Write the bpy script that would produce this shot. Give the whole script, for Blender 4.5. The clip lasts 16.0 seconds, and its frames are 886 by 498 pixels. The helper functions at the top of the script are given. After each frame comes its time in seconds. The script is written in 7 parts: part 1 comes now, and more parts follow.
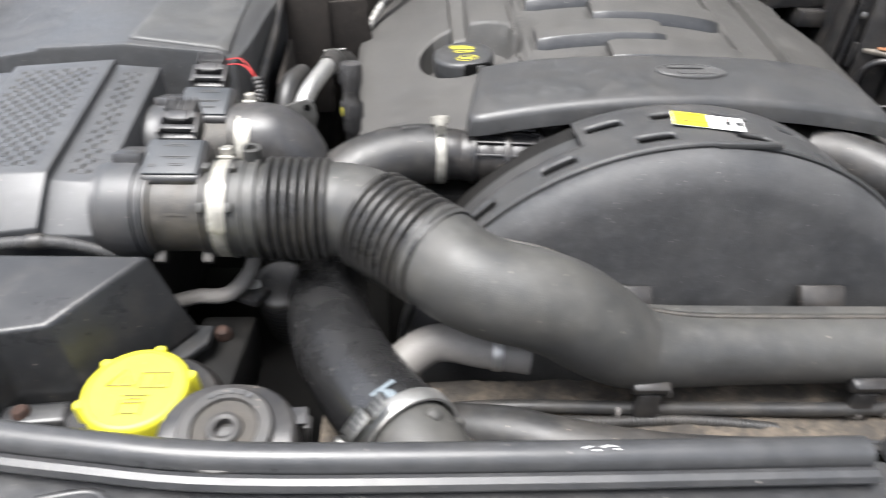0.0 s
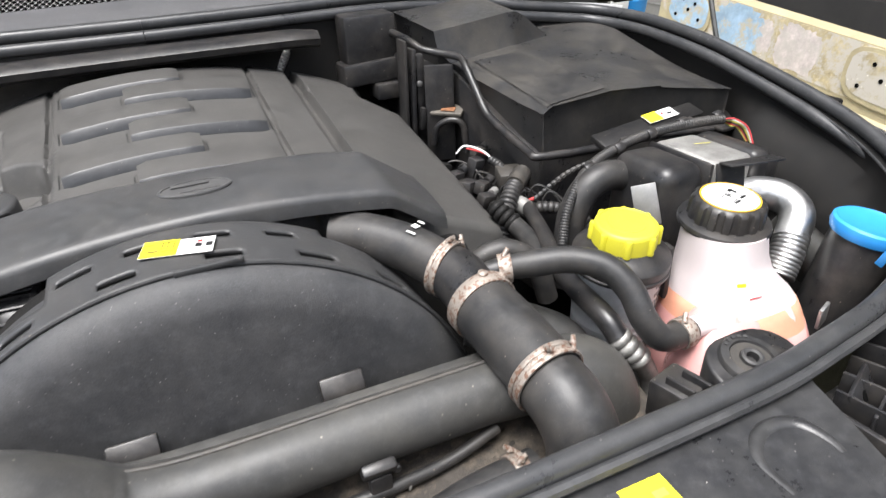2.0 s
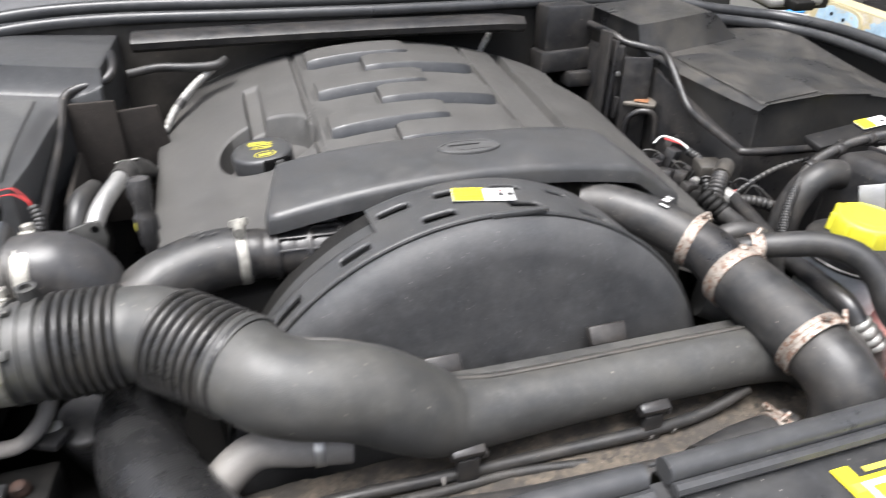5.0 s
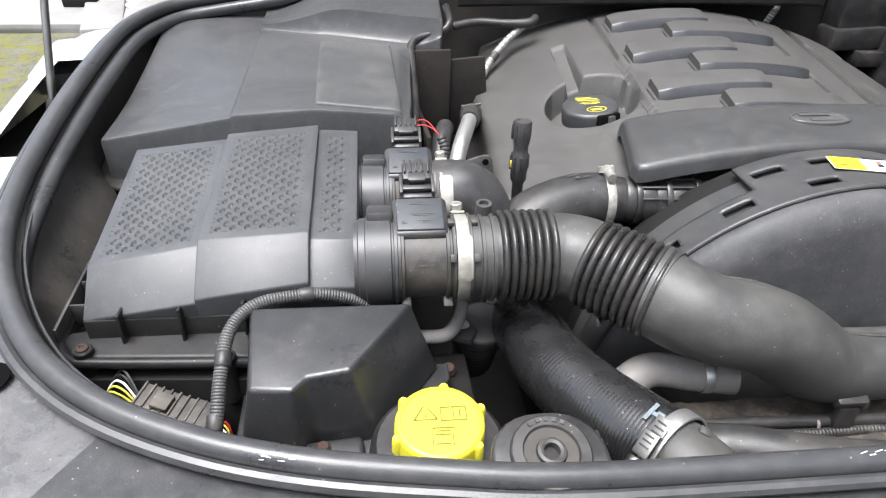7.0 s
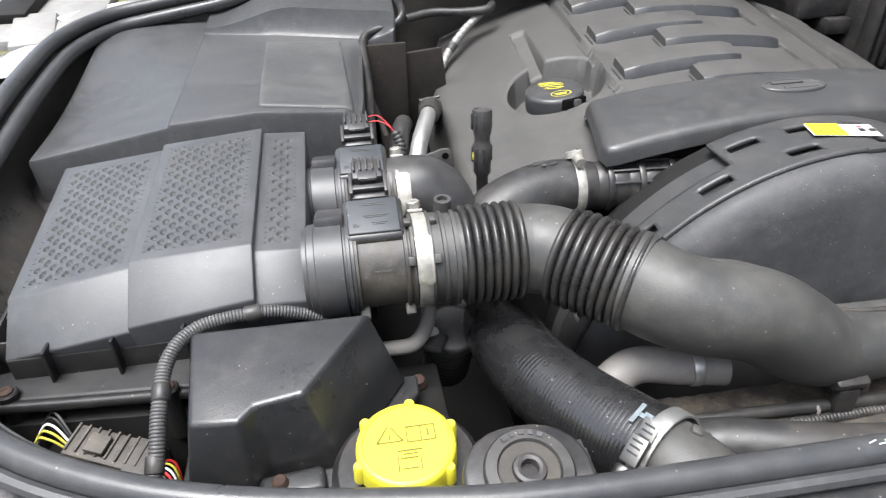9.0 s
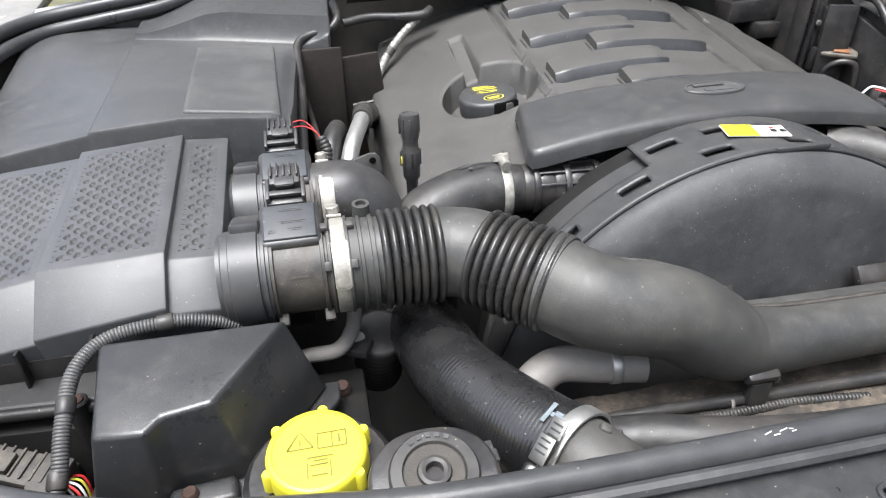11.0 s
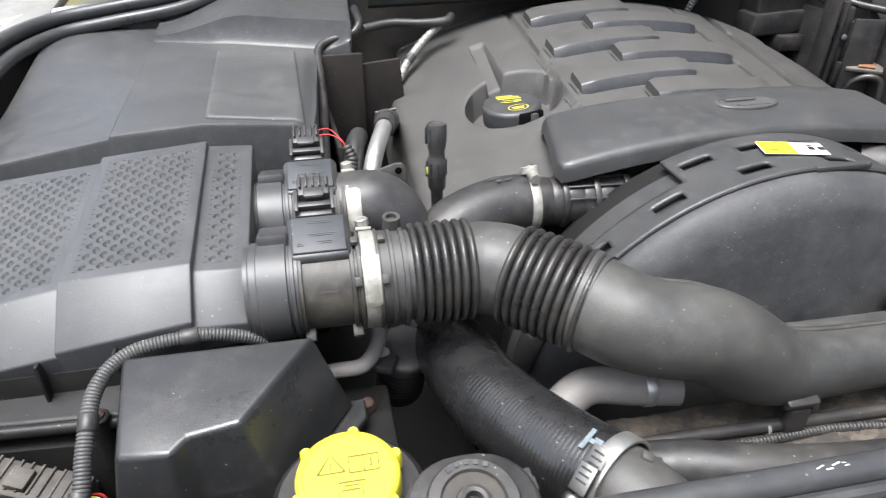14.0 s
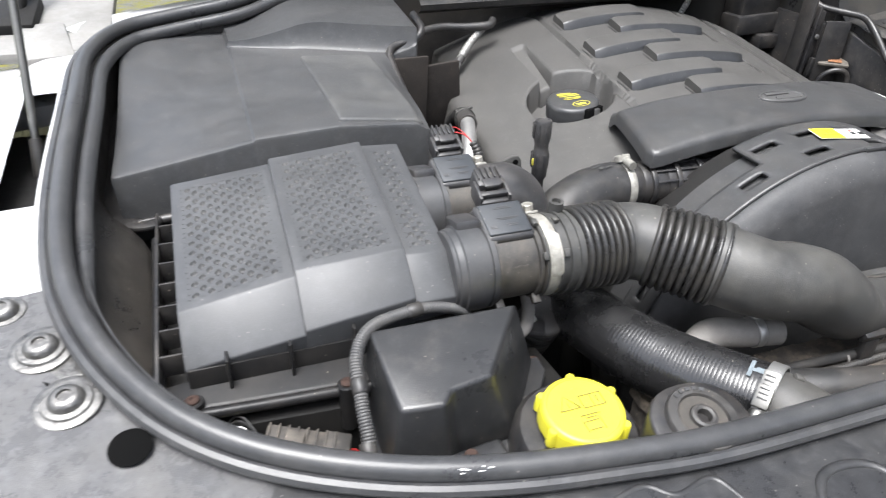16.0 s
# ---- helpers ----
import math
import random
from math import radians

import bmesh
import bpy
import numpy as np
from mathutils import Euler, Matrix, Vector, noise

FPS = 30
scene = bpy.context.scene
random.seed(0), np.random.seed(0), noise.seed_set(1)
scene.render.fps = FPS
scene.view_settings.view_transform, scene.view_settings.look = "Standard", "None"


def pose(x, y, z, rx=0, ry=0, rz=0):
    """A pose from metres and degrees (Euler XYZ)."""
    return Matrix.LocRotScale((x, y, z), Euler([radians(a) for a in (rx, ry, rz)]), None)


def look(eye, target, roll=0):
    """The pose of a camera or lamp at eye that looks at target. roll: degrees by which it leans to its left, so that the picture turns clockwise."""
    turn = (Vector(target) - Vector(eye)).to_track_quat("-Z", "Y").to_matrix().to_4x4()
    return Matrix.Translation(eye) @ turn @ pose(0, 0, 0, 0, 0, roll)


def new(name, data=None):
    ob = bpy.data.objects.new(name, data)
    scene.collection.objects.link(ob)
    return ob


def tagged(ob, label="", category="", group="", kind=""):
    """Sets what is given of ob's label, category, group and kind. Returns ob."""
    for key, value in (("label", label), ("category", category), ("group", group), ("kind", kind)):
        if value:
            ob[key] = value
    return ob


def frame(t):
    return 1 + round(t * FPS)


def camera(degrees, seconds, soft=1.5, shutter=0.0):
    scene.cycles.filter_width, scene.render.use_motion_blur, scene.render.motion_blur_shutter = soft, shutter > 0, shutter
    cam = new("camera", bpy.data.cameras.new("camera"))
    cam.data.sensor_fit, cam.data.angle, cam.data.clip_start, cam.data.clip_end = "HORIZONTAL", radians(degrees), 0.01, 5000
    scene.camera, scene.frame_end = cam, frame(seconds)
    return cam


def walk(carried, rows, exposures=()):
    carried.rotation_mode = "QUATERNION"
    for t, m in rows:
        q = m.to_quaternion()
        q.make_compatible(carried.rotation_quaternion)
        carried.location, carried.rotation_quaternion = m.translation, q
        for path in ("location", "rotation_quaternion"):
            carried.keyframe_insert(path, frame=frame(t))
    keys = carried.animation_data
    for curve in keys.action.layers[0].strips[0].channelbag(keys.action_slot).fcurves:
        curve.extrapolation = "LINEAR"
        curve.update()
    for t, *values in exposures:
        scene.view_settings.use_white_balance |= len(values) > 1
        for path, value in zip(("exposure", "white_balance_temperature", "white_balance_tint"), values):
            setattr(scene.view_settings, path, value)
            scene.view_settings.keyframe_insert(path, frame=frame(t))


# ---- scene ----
cam = camera(68.7, 16.0, soft=1.2, shutter=0.5)
EXPOSURES = [(0.0, 1.86, 6450, 10), (1.0, 1.93, 6350, 10), (1.6, 1.74, 6400, 10), (2.3, 1.46, 6500, 11), (3.2, 1.44, 6500, 11), (5.3, 1.82, 6400, 11), (7.0, 1.77, 6350, 11), (9.0, 1.72, 6350, 10), (16.0, 1.73, 6350, 10)]
# seconds, eye, yaw to the left of +y, pitch and roll
ROWS = [
    (0, -0.2602, 0.0017, 1.3380, -3.973, -34.870, 2.359),
    (0.5, -0.1726, -0.0157, 1.3382, -9.626, -34.698, 1.771),
    (1, -0.0907, -0.0311, 1.3489, -15.399, -33.121, -0.648),
    (1.5, -0.0308, -0.0297, 1.3562, -20.651, -30.952, -2.660),
    (2, -0.0062, -0.0151, 1.3693, -23.885, -29.165, -2.484),
    (2.5, -0.0035, 0.0124, 1.3747, -25.351, -28.235, -1.945),
    (3, -0.0081, 0.0425, 1.3867, -24.369, -27.151, -2.193),
    (3.2, -0.0117, 0.0508, 1.3889, -24.043, -26.736, -2.239),
    (5.3, -0.2636, -0.0144, 1.3662, -15.803, -30.019, 0.772),
    (5.5, -0.2987, -0.0086, 1.3642, -13.330, -30.520, 0.062),
    (6, -0.3920, -0.0097, 1.3647, -7.676, -31.641, 0.451),
    (6.5, -0.4430, -0.0249, 1.3706, -5.823, -32.106, 0.670),
    (7, -0.4620, -0.0289, 1.3769, -6.152, -32.264, 1.335),
    (7.5, -0.4340, 0.0089, 1.3671, -5.856, -32.175, 1.889),
    (8, -0.4071, 0.0464, 1.3538, -4.555, -32.205, 0.780),
    (8.5, -0.4293, 0.0259, 1.3529, -5.258, -32.059, -1.402),
    (9, -0.4376, 0.0055, 1.3519, -7.737, -32.022, -2.031),
    (9.5, -0.4141, 0.0087, 1.3431, -9.466, -32.276, -2.112),
    (9.7, -0.4103, 0.0036, 1.3416, -10.002, -31.880, -2.050),
    (11.8, -0.3977, -0.0024, 1.3558, -11.365, -31.633, -1.043),
    (12, -0.4005, 0.0007, 1.3544, -11.412, -31.539, -0.891),
    (12.5, -0.4057, -0.0006, 1.3570, -11.272, -31.354, -0.790),
    (13, -0.4025, -0.0025, 1.3589, -11.134, -31.203, -0.987),
    (13.5, -0.4048, 0.0051, 1.3558, -10.991, -31.109, -0.820),
    (14, -0.4204, 0.0193, 1.3519, -11.010, -31.421, -0.260),
    (14.5, -0.4615, 0.0300, 1.3562, -11.218, -31.799, 0.379),
    (15, -0.5155, 0.0225, 1.3705, -14.033, -31.978, 0.171),
    (15.5, -0.5752, 0.0074, 1.3777, -17.742, -32.113, -0.025),
    (16, -0.6472, 0.0000, 1.3861, -20.029, -32.052, 1.620),
]
walk(cam, [(t, pose(x, y, z) @ pose(0, 0, 0, 0, 0, yaw) @ pose(0, 0, 0, 90 + pitch) @ pose(0, 0, 0, 0, 0, roll))
           for t, x, y, z, yaw, pitch, roll in ROWS], EXPOSURES)

# ---- light ----
world = bpy.data.worlds.new("sky")
scene.world = world
world.use_nodes = True
wn = world.node_tree
wn.nodes.clear()
sky = wn.nodes.new("ShaderNodeTexSky")
sky.sky_type, sky.sun_disc = "NISHITA", False
sky.sun_elevation, sky.sun_rotation = radians(74), radians(227)
sky.dust_density, sky.air_density = 4.0, 1.0
grey = wn.nodes.new("ShaderNodeHueSaturation")
grey.inputs["Saturation"].default_value = 0.45
back = wn.nodes.new("ShaderNodeBackground")
back.inputs["Strength"].default_value = 0.125
wout = wn.nodes.new("ShaderNodeOutputWorld")
wn.links.new(sky.outputs["Color"], grey.inputs["Color"])
wn.links.new(grey.outputs["Color"], back.inputs["Color"])
wn.links.new(back.outputs["Background"], wout.inputs["Surface"])
sun = new("sun", bpy.data.lights.new("sun", "SUN"))
sun.data.energy, sun.data.angle, sun.data.color = 2.1, radians(35), (1.0, 0.995, 0.985)
sun.matrix_world = look((-0.6, -0.55, 2.85), (0, 0, 0))


# ---- materials ----
def material(name, color, rough=0.5, metal=0.0, dust=0.0, dust_color=(0.20, 0.188, 0.17), grain=0.15, grain_size=900.0,
             stain=0.12, stain_size=14.0, bump=0.12, rust=0.0, spec=0.5, speck=(170.0, 0.5), patchy=(23.0, 0.42, 0.75), wear=0.0, scuff=0.12):
    """A procedural surface: broad stains, fine grain with relief, dust and rust that lie in patches of their own."""
    m = bpy.data.materials.new(name)
    m.use_nodes = True
    nt = m.node_tree
    N, L = nt.nodes, nt.links
    p = N["Principled BSDF"]
    tc = N.new("ShaderNodeTexCoord")
    info = N.new("ShaderNodeObjectInfo")
    at = N.new("ShaderNodeVectorMath")
    at.operation = "MULTIPLY_ADD"
    L.new(info.outputs["Random"], at.inputs[0])
    at.inputs[1].default_value = (3.1, 5.3, 7.7)
    L.new(tc.outputs["Object"], at.inputs[2])
    big = N.new("ShaderNodeTexNoise")
    big.inputs["Scale"].default_value, big.inputs["Detail"].default_value, big.inputs["Roughness"].default_value = stain_size, 6, 0.65
    fine = N.new("ShaderNodeTexNoise")
    fine.inputs["Scale"].default_value, fine.inputs["Detail"].default_value = grain_size, 3
    for n in (big, fine):
        L.new(at.outputs[0], n.inputs["Vector"])

    def span(socket, lo, hi, out_lo, out_hi):
        r = N.new("ShaderNodeMapRange")
        r.inputs["From Min"].default_value, r.inputs["From Max"].default_value = lo, hi
        r.inputs["To Min"].default_value, r.inputs["To Max"].default_value = out_lo, out_hi
        L.new(socket, r.inputs["Value"])
        return r.outputs["Result"]

    def mix(fac, a, b):
        x = N.new("ShaderNodeMix")
        x.data_type = "RGBA"
        if isinstance(fac, float):
            x.inputs["Factor"].default_value = fac
        else:
            L.new(fac, x.inputs["Factor"])
        for s, v in ((6, a), (7, b)):
            if isinstance(v, tuple):
                x.inputs[s].default_value = (*v, 1)
            else:
                L.new(v, x.inputs[s])
        return x.outputs[2]

    mottle = N.new("ShaderNodeTexNoise")
    mottle.inputs["Scale"].default_value, mottle.inputs["Detail"].default_value, mottle.inputs["Roughness"].default_value = 95.0, 9, 0.72
    L.new(at.outputs[0], mottle.inputs["Vector"])
    dark = tuple(c * (1 - stain) for c in color)
    light = tuple(min(1, c * (1 + stain)) for c in color)
    col = mix(span(big.outputs["Fac"], 0.3, 0.7, 0, 1), dark, light)
    col = mix(span(fine.outputs["Fac"], 0.35, 0.75, 0, grain), col, tuple(min(1, c * 1.8 + 0.01) for c in color))
    col = mix(span(mottle.outputs["Fac"], 0.52, 0.66, 0, scuff), col, tuple(min(1, c * 2.3 + 0.012) for c in color))
    col = mix(span(mottle.outputs["Fac"], 0.34, 0.48, scuff, 0), col, tuple(c * 0.45 for c in color))
    rsum = N.new("ShaderNodeMath")
    rsum.operation = "ADD"
    L.new(span(big.outputs["Fac"], 0.3, 0.7, max(0.02, rough - 0.08), min(1, rough + 0.06)), rsum.inputs[0])
    L.new(span(mottle.outputs["Fac"], 0.35, 0.65, -0.5 * scuff * rough, 0.5 * scuff * rough), rsum.inputs[1])
    rough_s = rsum.outputs[0]
    if dust:
        patch = N.new("ShaderNodeTexNoise")
        patch.inputs["Scale"].default_value, patch.inputs["Detail"].default_value, patch.inputs["Roughness"].default_value = patchy[0], 8, 0.75
        L.new(at.outputs[0], patch.inputs["Vector"])
        f = span(patch.outputs["Fac"], patchy[1], patchy[2], 0, dust)
        col = mix(f, col, dust_color)
        speck_scale, speck_part = speck
        speck = N.new("ShaderNodeTexVoronoi")
        speck.inputs["Scale"].default_value = speck_scale
        L.new(at.outputs[0], speck.inputs["Vector"])
        g = span(speck.outputs["Distance"], 0.05, 0.12, min(1.0, dust * 2.0 + 0.55), 0.0)
        pick = N.new("ShaderNodeSeparateColor")
        L.new(speck.outputs["Color"], pick.inputs["Color"])
        few = N.new("ShaderNodeMath")
        few.operation = "MULTIPLY"
        L.new(g, few.inputs[0])
        L.new(span(pick.outputs["Red"], 1.0 - speck_part, 1.0, 0, 1), few.inputs[1])
        g = few.outputs[0]
        thin = N.new("ShaderNodeMath")
        thin.operation = "MULTIPLY"
        L.new(g, thin.inputs[0])
        L.new(span(patch.outputs["Fac"], 0.40, 0.56, 0.1, 1), thin.inputs[1])
        col = mix(thin.outputs[0], col, tuple(min(1, c * 2.2) for c in dust_color))
        more = N.new("ShaderNodeMath")
        more.operation = "ADD"
        more.use_clamp = True
        L.new(rough_s, more.inputs[0])
        L.new(span(patch.outputs["Fac"], patchy[1], patchy[2], 0, 0.3 * dust + 0.08), more.inputs[1])
        rough_s = more.outputs[0]
    if rust:
        rp = N.new("ShaderNodeTexNoise")
        rp.inputs["Scale"].default_value, rp.inputs["Detail"].default_value = 260.0, 8
        L.new(at.outputs[0], rp.inputs["Vector"])
        rf = span(rp.outputs["Fac"], 0.62 - 0.25 * rust, 0.72 - 0.2 * rust, 0, 0.9)
        col = mix(rf, col, (0.13, 0.06, 0.033))
        inv = N.new("ShaderNodeMath")
        inv.operation = "MULTIPLY_ADD"
        L.new(rf, inv.inputs[0])
        inv.inputs[1].default_value, inv.inputs[2].default_value = -metal, metal
        L.new(inv.outputs[0], p.inputs["Metallic"])
    else:
        p.inputs["Metallic"].default_value = metal
    L.new(col, p.inputs["Base Color"])
    L.new(rough_s, p.inputs["Roughness"])
    p.inputs["Specular IOR Level"].default_value = spec
    b = N.new("ShaderNodeBump")
    b.inputs["Strength"].default_value, b.inputs["Distance"].default_value = bump, 0.0006
    L.new(fine.outputs["Fac"], b.inputs["Height"])
    normal = b.outputs["Normal"]
    b2 = N.new("ShaderNodeBump")
    b2.inputs["Strength"].default_value, b2.inputs["Distance"].default_value = wear + 0.02, 0.003
    mid = N.new("ShaderNodeTexNoise")
    mid.inputs["Scale"].default_value, mid.inputs["Detail"].default_value = 70.0, 4
    L.new(at.outputs[0], mid.inputs["Vector"])
    L.new(mid.outputs["Fac"], b2.inputs["Height"])
    L.new(normal, b2.inputs["Normal"])
    normal = b2.outputs["Normal"]
    L.new(normal, p.inputs["Normal"])
    return m


WARM = (0.24, 0.205, 0.165)
FUSEP = material("fuse_box_plastic", (0.020, 0.0205, 0.0215), 0.33, dust=0.10, dust_color=WARM, bump=0.2, patchy=(30.0, 0.5, 0.75), scuff=0.15, stain=0.14)
PLASTIC = material("black_plastic", (0.015, 0.015, 0.016), 0.34, dust=0.16, dust_color=WARM, bump=0.2, scuff=0.3)
COVERD = material("dusty_engine_cover_plastic", (0.044, 0.043, 0.0415), 0.48, dust=0.34, dust_color=(0.100, 0.093, 0.082), stain=0.10, patchy=(26.0, 0.28, 0.74), bump=0.25, grain=0.3, speck=(200.0, 0.5), scuff=0.25)
# Front faces of the bars are darker and smoother than their tops.
BARFRONT = material("darker_bar_front", (0.027, 0.028, 0.030), 0.34, dust=0.05, stain=0.14, bump=0.2, scuff=0.2)
COVER = material("engine_cover_plastic", (0.038, 0.0385, 0.0395), 0.40, dust=0.13, dust_color=(0.14, 0.12, 0.095), stain=0.14, patchy=(19.0, 0.44, 0.70), bump=0.22, grain=0.25, scuff=0.22)
TRAYP = material("tray_plastic", (0.012, 0.012, 0.0125), 0.36, dust=0.06, dust_color=WARM, bump=0.25, spec=0.22)
LID = material("airbox_plastic", (0.046, 0.0475, 0.050), 0.42, dust=0.07, bump=0.16, grain=0.25, grain_size=1100, scuff=0.16, stain=0.14)
# Dents painted lighter than the lid for light they catch, with some dust.
DENT = material("dusty_dents_painted_lit", (0.060, 0.0605, 0.061), 0.46, dust=0.22, dust_color=(0.20, 0.19, 0.175), bump=0.2)
BOXP = material("box_plastic", (0.042, 0.043, 0.0445), 0.40, dust=0.06, dust_color=WARM, bump=0.18, grain=0.25, speck=(210.0, 0.75), scuff=0.22, stain=0.16)
# Darker than the left lid: its weaker sky reflection is put into the colour.
RELAYLID = material("dusty_relay_lid_dimmed", (0.025, 0.025, 0.0258), 0.32, dust=0.38, dust_color=(0.105, 0.094, 0.076), stain=0.2, bump=0.22, patchy=(9.0, 0.42, 0.62), speck=(190.0, 0.6), scuff=0.3)
RELAY = material("black_relay_plastic", (0.030, 0.030, 0.0315), 0.38, dust=0.15, dust_color=WARM, bump=0.2, speck=(210.0, 0.6), scuff=0.3, stain=0.25)
BOXD = material("dusty_box_plastic", (0.046, 0.047, 0.048), 0.44, dust=0.20, dust_color=(0.20, 0.19, 0.165), bump=0.25, grain=0.4, speck=(190.0, 0.9), patchy=(16.0, 0.40, 0.7), scuff=0.3)
DUCT = material("duct_plastic", (0.039, 0.039, 0.038), 0.46, dust=0.20, dust_color=(0.175, 0.16, 0.13), bump=0.26, patchy=(17.0, 0.40, 0.7), speck=(105.0, 0.6), scuff=0.25, stain=0.16)
FACE = material("scratched_shroud_plastic", (0.034, 0.035, 0.037), 0.56, dust=0.17, dust_color=(0.22, 0.21, 0.20), bump=0.3, grain=0.4, speck=(240.0, 0.55), patchy=(13.0, 0.36, 0.66), scuff=0.3, spec=0.38)
RUBBER = material("black_rubber", (0.021, 0.021, 0.0213), 0.45, dust=0.16, dust_color=WARM, bump=0.22, scuff=0.35)
SHINY = material("wet_black_rubber", (0.011, 0.011, 0.0115), 0.24, spec=0.8, dust=0.04, bump=0.10, grain_size=500, scuff=0.15)
SEAL = material("seal_rubber", (0.036, 0.037, 0.039), 0.33, dust=0.12, bump=0.2, speck=(120.0, 0.25), scuff=0.2)
LINER = material("dusty_wing_liner", (0.024, 0.0225, 0.021), 0.32, dust=0.36, dust_color=(0.105, 0.092, 0.076), bump=0.35, wear=0.25, speck=(120.0, 0.6), patchy=(15.0, 0.36, 0.66), scuff=0.3)
RINGDUST = material("dusty_bush_ring", (0.036, 0.033, 0.029), 0.8, dust=0.22, dust_color=WARM, bump=0.5)
BLUEMARK = material("pale_blue_print", (0.13, 0.155, 0.17), 0.5, stain=0.2, stain_size=300)
METERB = material("grimy_meter_plastic", (0.030, 0.0285, 0.0265), 0.48, dust=0.34, dust_color=(0.15, 0.128, 0.10), bump=0.3, patchy=(40.0, 0.40, 0.68), speck=(320.0, 0.8), scuff=0.35)
PLUGM = material("dusty_plug_plastic", (0.026, 0.024, 0.022), 0.6, dust=0.5, dust_color=WARM, bump=0.4)
METERTOP = material("meter_plate_plastic", (0.028, 0.032, 0.037), 0.45, dust=0.12, bump=0.15)
CONDUIT = material("greyed_conduit", (0.050, 0.050, 0.0505), 0.45, dust=0.22, bump=0.2)
GREYHOSE = material("faded_rubber", (0.17, 0.16, 0.15), 0.55, dust=0.4, bump=0.3)
# Near black: shade deep in the bay is put into this colour too.
DEEP = material("grimy_metal_and_deep_shade", (0.008, 0.0078, 0.0075), 0.6, dust=0.3, dust_color=(0.030, 0.026, 0.022), bump=0.4, spec=0.22)
DIRT = material("dusty_radiator", (0.036, 0.031, 0.026), 0.85, dust=0.9, dust_color=(0.14, 0.115, 0.088), stain=0.6, stain_size=40, bump=1.0, grain_size=300, wear=0.9, patchy=(30.0, 0.45, 0.65))
FELT = material("dark_felt", (0.022, 0.019, 0.017), 0.85, dust=0.4, dust_color=(0.065, 0.055, 0.046), bump=0.6, grain_size=600, spec=0.25, wear=0.3)
ALU = material("dull_aluminium", (0.46, 0.455, 0.44), 0.44, metal=0.85, dust=0.25, stain=0.2, bump=0.2)
ZINC = material("worn_zinc", (0.17, 0.167, 0.16), 0.36, metal=0.85, dust=0.2, stain=0.4, stain_size=120, bump=0.6, grain_size=500, wear=0.3, scuff=0.3)
BOLT = material("scratched_zinc", (0.10, 0.098, 0.092), 0.38, metal=0.7, dust=0.3, stain=0.35, stain_size=90, bump=0.6, grain_size=500, wear=0.3)
CAST = material("stained_cast_alloy", (0.31, 0.305, 0.29), 0.5, metal=0.6, dust=0.35, dust_color=(0.20, 0.18, 0.15), stain=0.3, stain_size=40, bump=0.6, grain_size=500, wear=0.2)
INLET = material("smooth_collar_plastic", (0.040, 0.041, 0.043), 0.38, dust=0.12, dust_color=WARM, bump=0.15)
BELLOW = material("bellows_rubber", (0.022, 0.0215, 0.021), 0.30, dust=0.14, dust_color=(0.17, 0.15, 0.12), bump=0.2, patchy=(30.0, 0.45, 0.7), speck=(260.0, 0.5), scuff=0.2)
STRAP = material("pale_clamp_steel", (0.32, 0.308, 0.275), 0.5, metal=0.45, stain=0.3, stain_size=90, bump=0.3, scuff=0.3)
STEEL = material("bright_steel", (0.19, 0.187, 0.176), 0.46, metal=1.0, stain=0.2, bump=0.2)
RUSTY = material("rusty_clamp_steel", (0.29, 0.255, 0.22), 0.5, metal=0.4, rust=0.56, stain=0.35, bump=0.5)
CASTDIRT = material("dirty_metal_ledge", (0.10, 0.088, 0.072), 0.6, dust=0.3, stain=0.4, stain_size=80, bump=0.4)
RUSTSTAIN = material("orange_rust", (0.20, 0.085, 0.035), 0.8, stain=0.5, stain_size=150, bump=0.5)
RUST = material("rust", (0.030, 0.014, 0.009), 0.85, stain=0.5, stain_size=200, bump=0.8, grain_size=700)
YELLOW = material("yellow_plastic", (0.60, 0.55, 0.035), 0.42, stain=0.06, grain=0.04, dust=0.10, dust_color=(0.35, 0.31, 0.12), scuff=0.0)
YMARK = material("yellow_print", (0.50, 0.45, 0.06), 0.5, stain=0.15)
YDARK = material("grimy_relief", (0.15, 0.13, 0.025), 0.5, stain=0.15)
WHITE = material("white_print", (0.70, 0.70, 0.68), 0.5, stain=0.10, grain=0.05, scuff=0.05)
RED = material("red_plastic", (0.45, 0.03, 0.03), 0.45, stain=0.1)
BLUE = material("blue_plastic", (0.03, 0.25, 0.62), 0.35, stain=0.1, scuff=0.03)
# Flat black put on discs and blocks for the shade inside holes.
VOID = material("hole_shade_black", (0.004, 0.004, 0.004), 0.95, stain=0.05, grain=0.0, bump=0.0, spec=0.05, scuff=0.0)
# Print black, also laid flat for the shade in slots and grooves.
INK = material("black_print_and_groove_shade", (0.015, 0.015, 0.015), 0.5, stain=0.05)
GLOSS = material("dark_corner_panel", (0.075, 0.075, 0.077), 0.27, dust=0.25, dust_color=(0.22, 0.21, 0.19), bump=0.25, wear=0.05, scuff=0.3)
PAINT = material("silver_grey_paint", (0.44, 0.44, 0.437), 0.28, metal=0.2, dust=0.25, dust_color=(0.33, 0.31, 0.28), stain=0.08, grain_size=2500, speck=(90.0, 0.3), scuff=0.05)
PANEL = material("slam_panel_plastic", (0.024, 0.0245, 0.026), 0.32, dust=0.12, dust_color=(0.22, 0.21, 0.19), bump=0.25, scuff=0.3)
TRIM = material("smooth_grey_trim", (0.11, 0.11, 0.113), 0.40, dust=0.15, bump=0.2)
GLOSSBLACK = material("gloss_black_arm", (0.012, 0.014, 0.015), 0.15, stain=0.1)
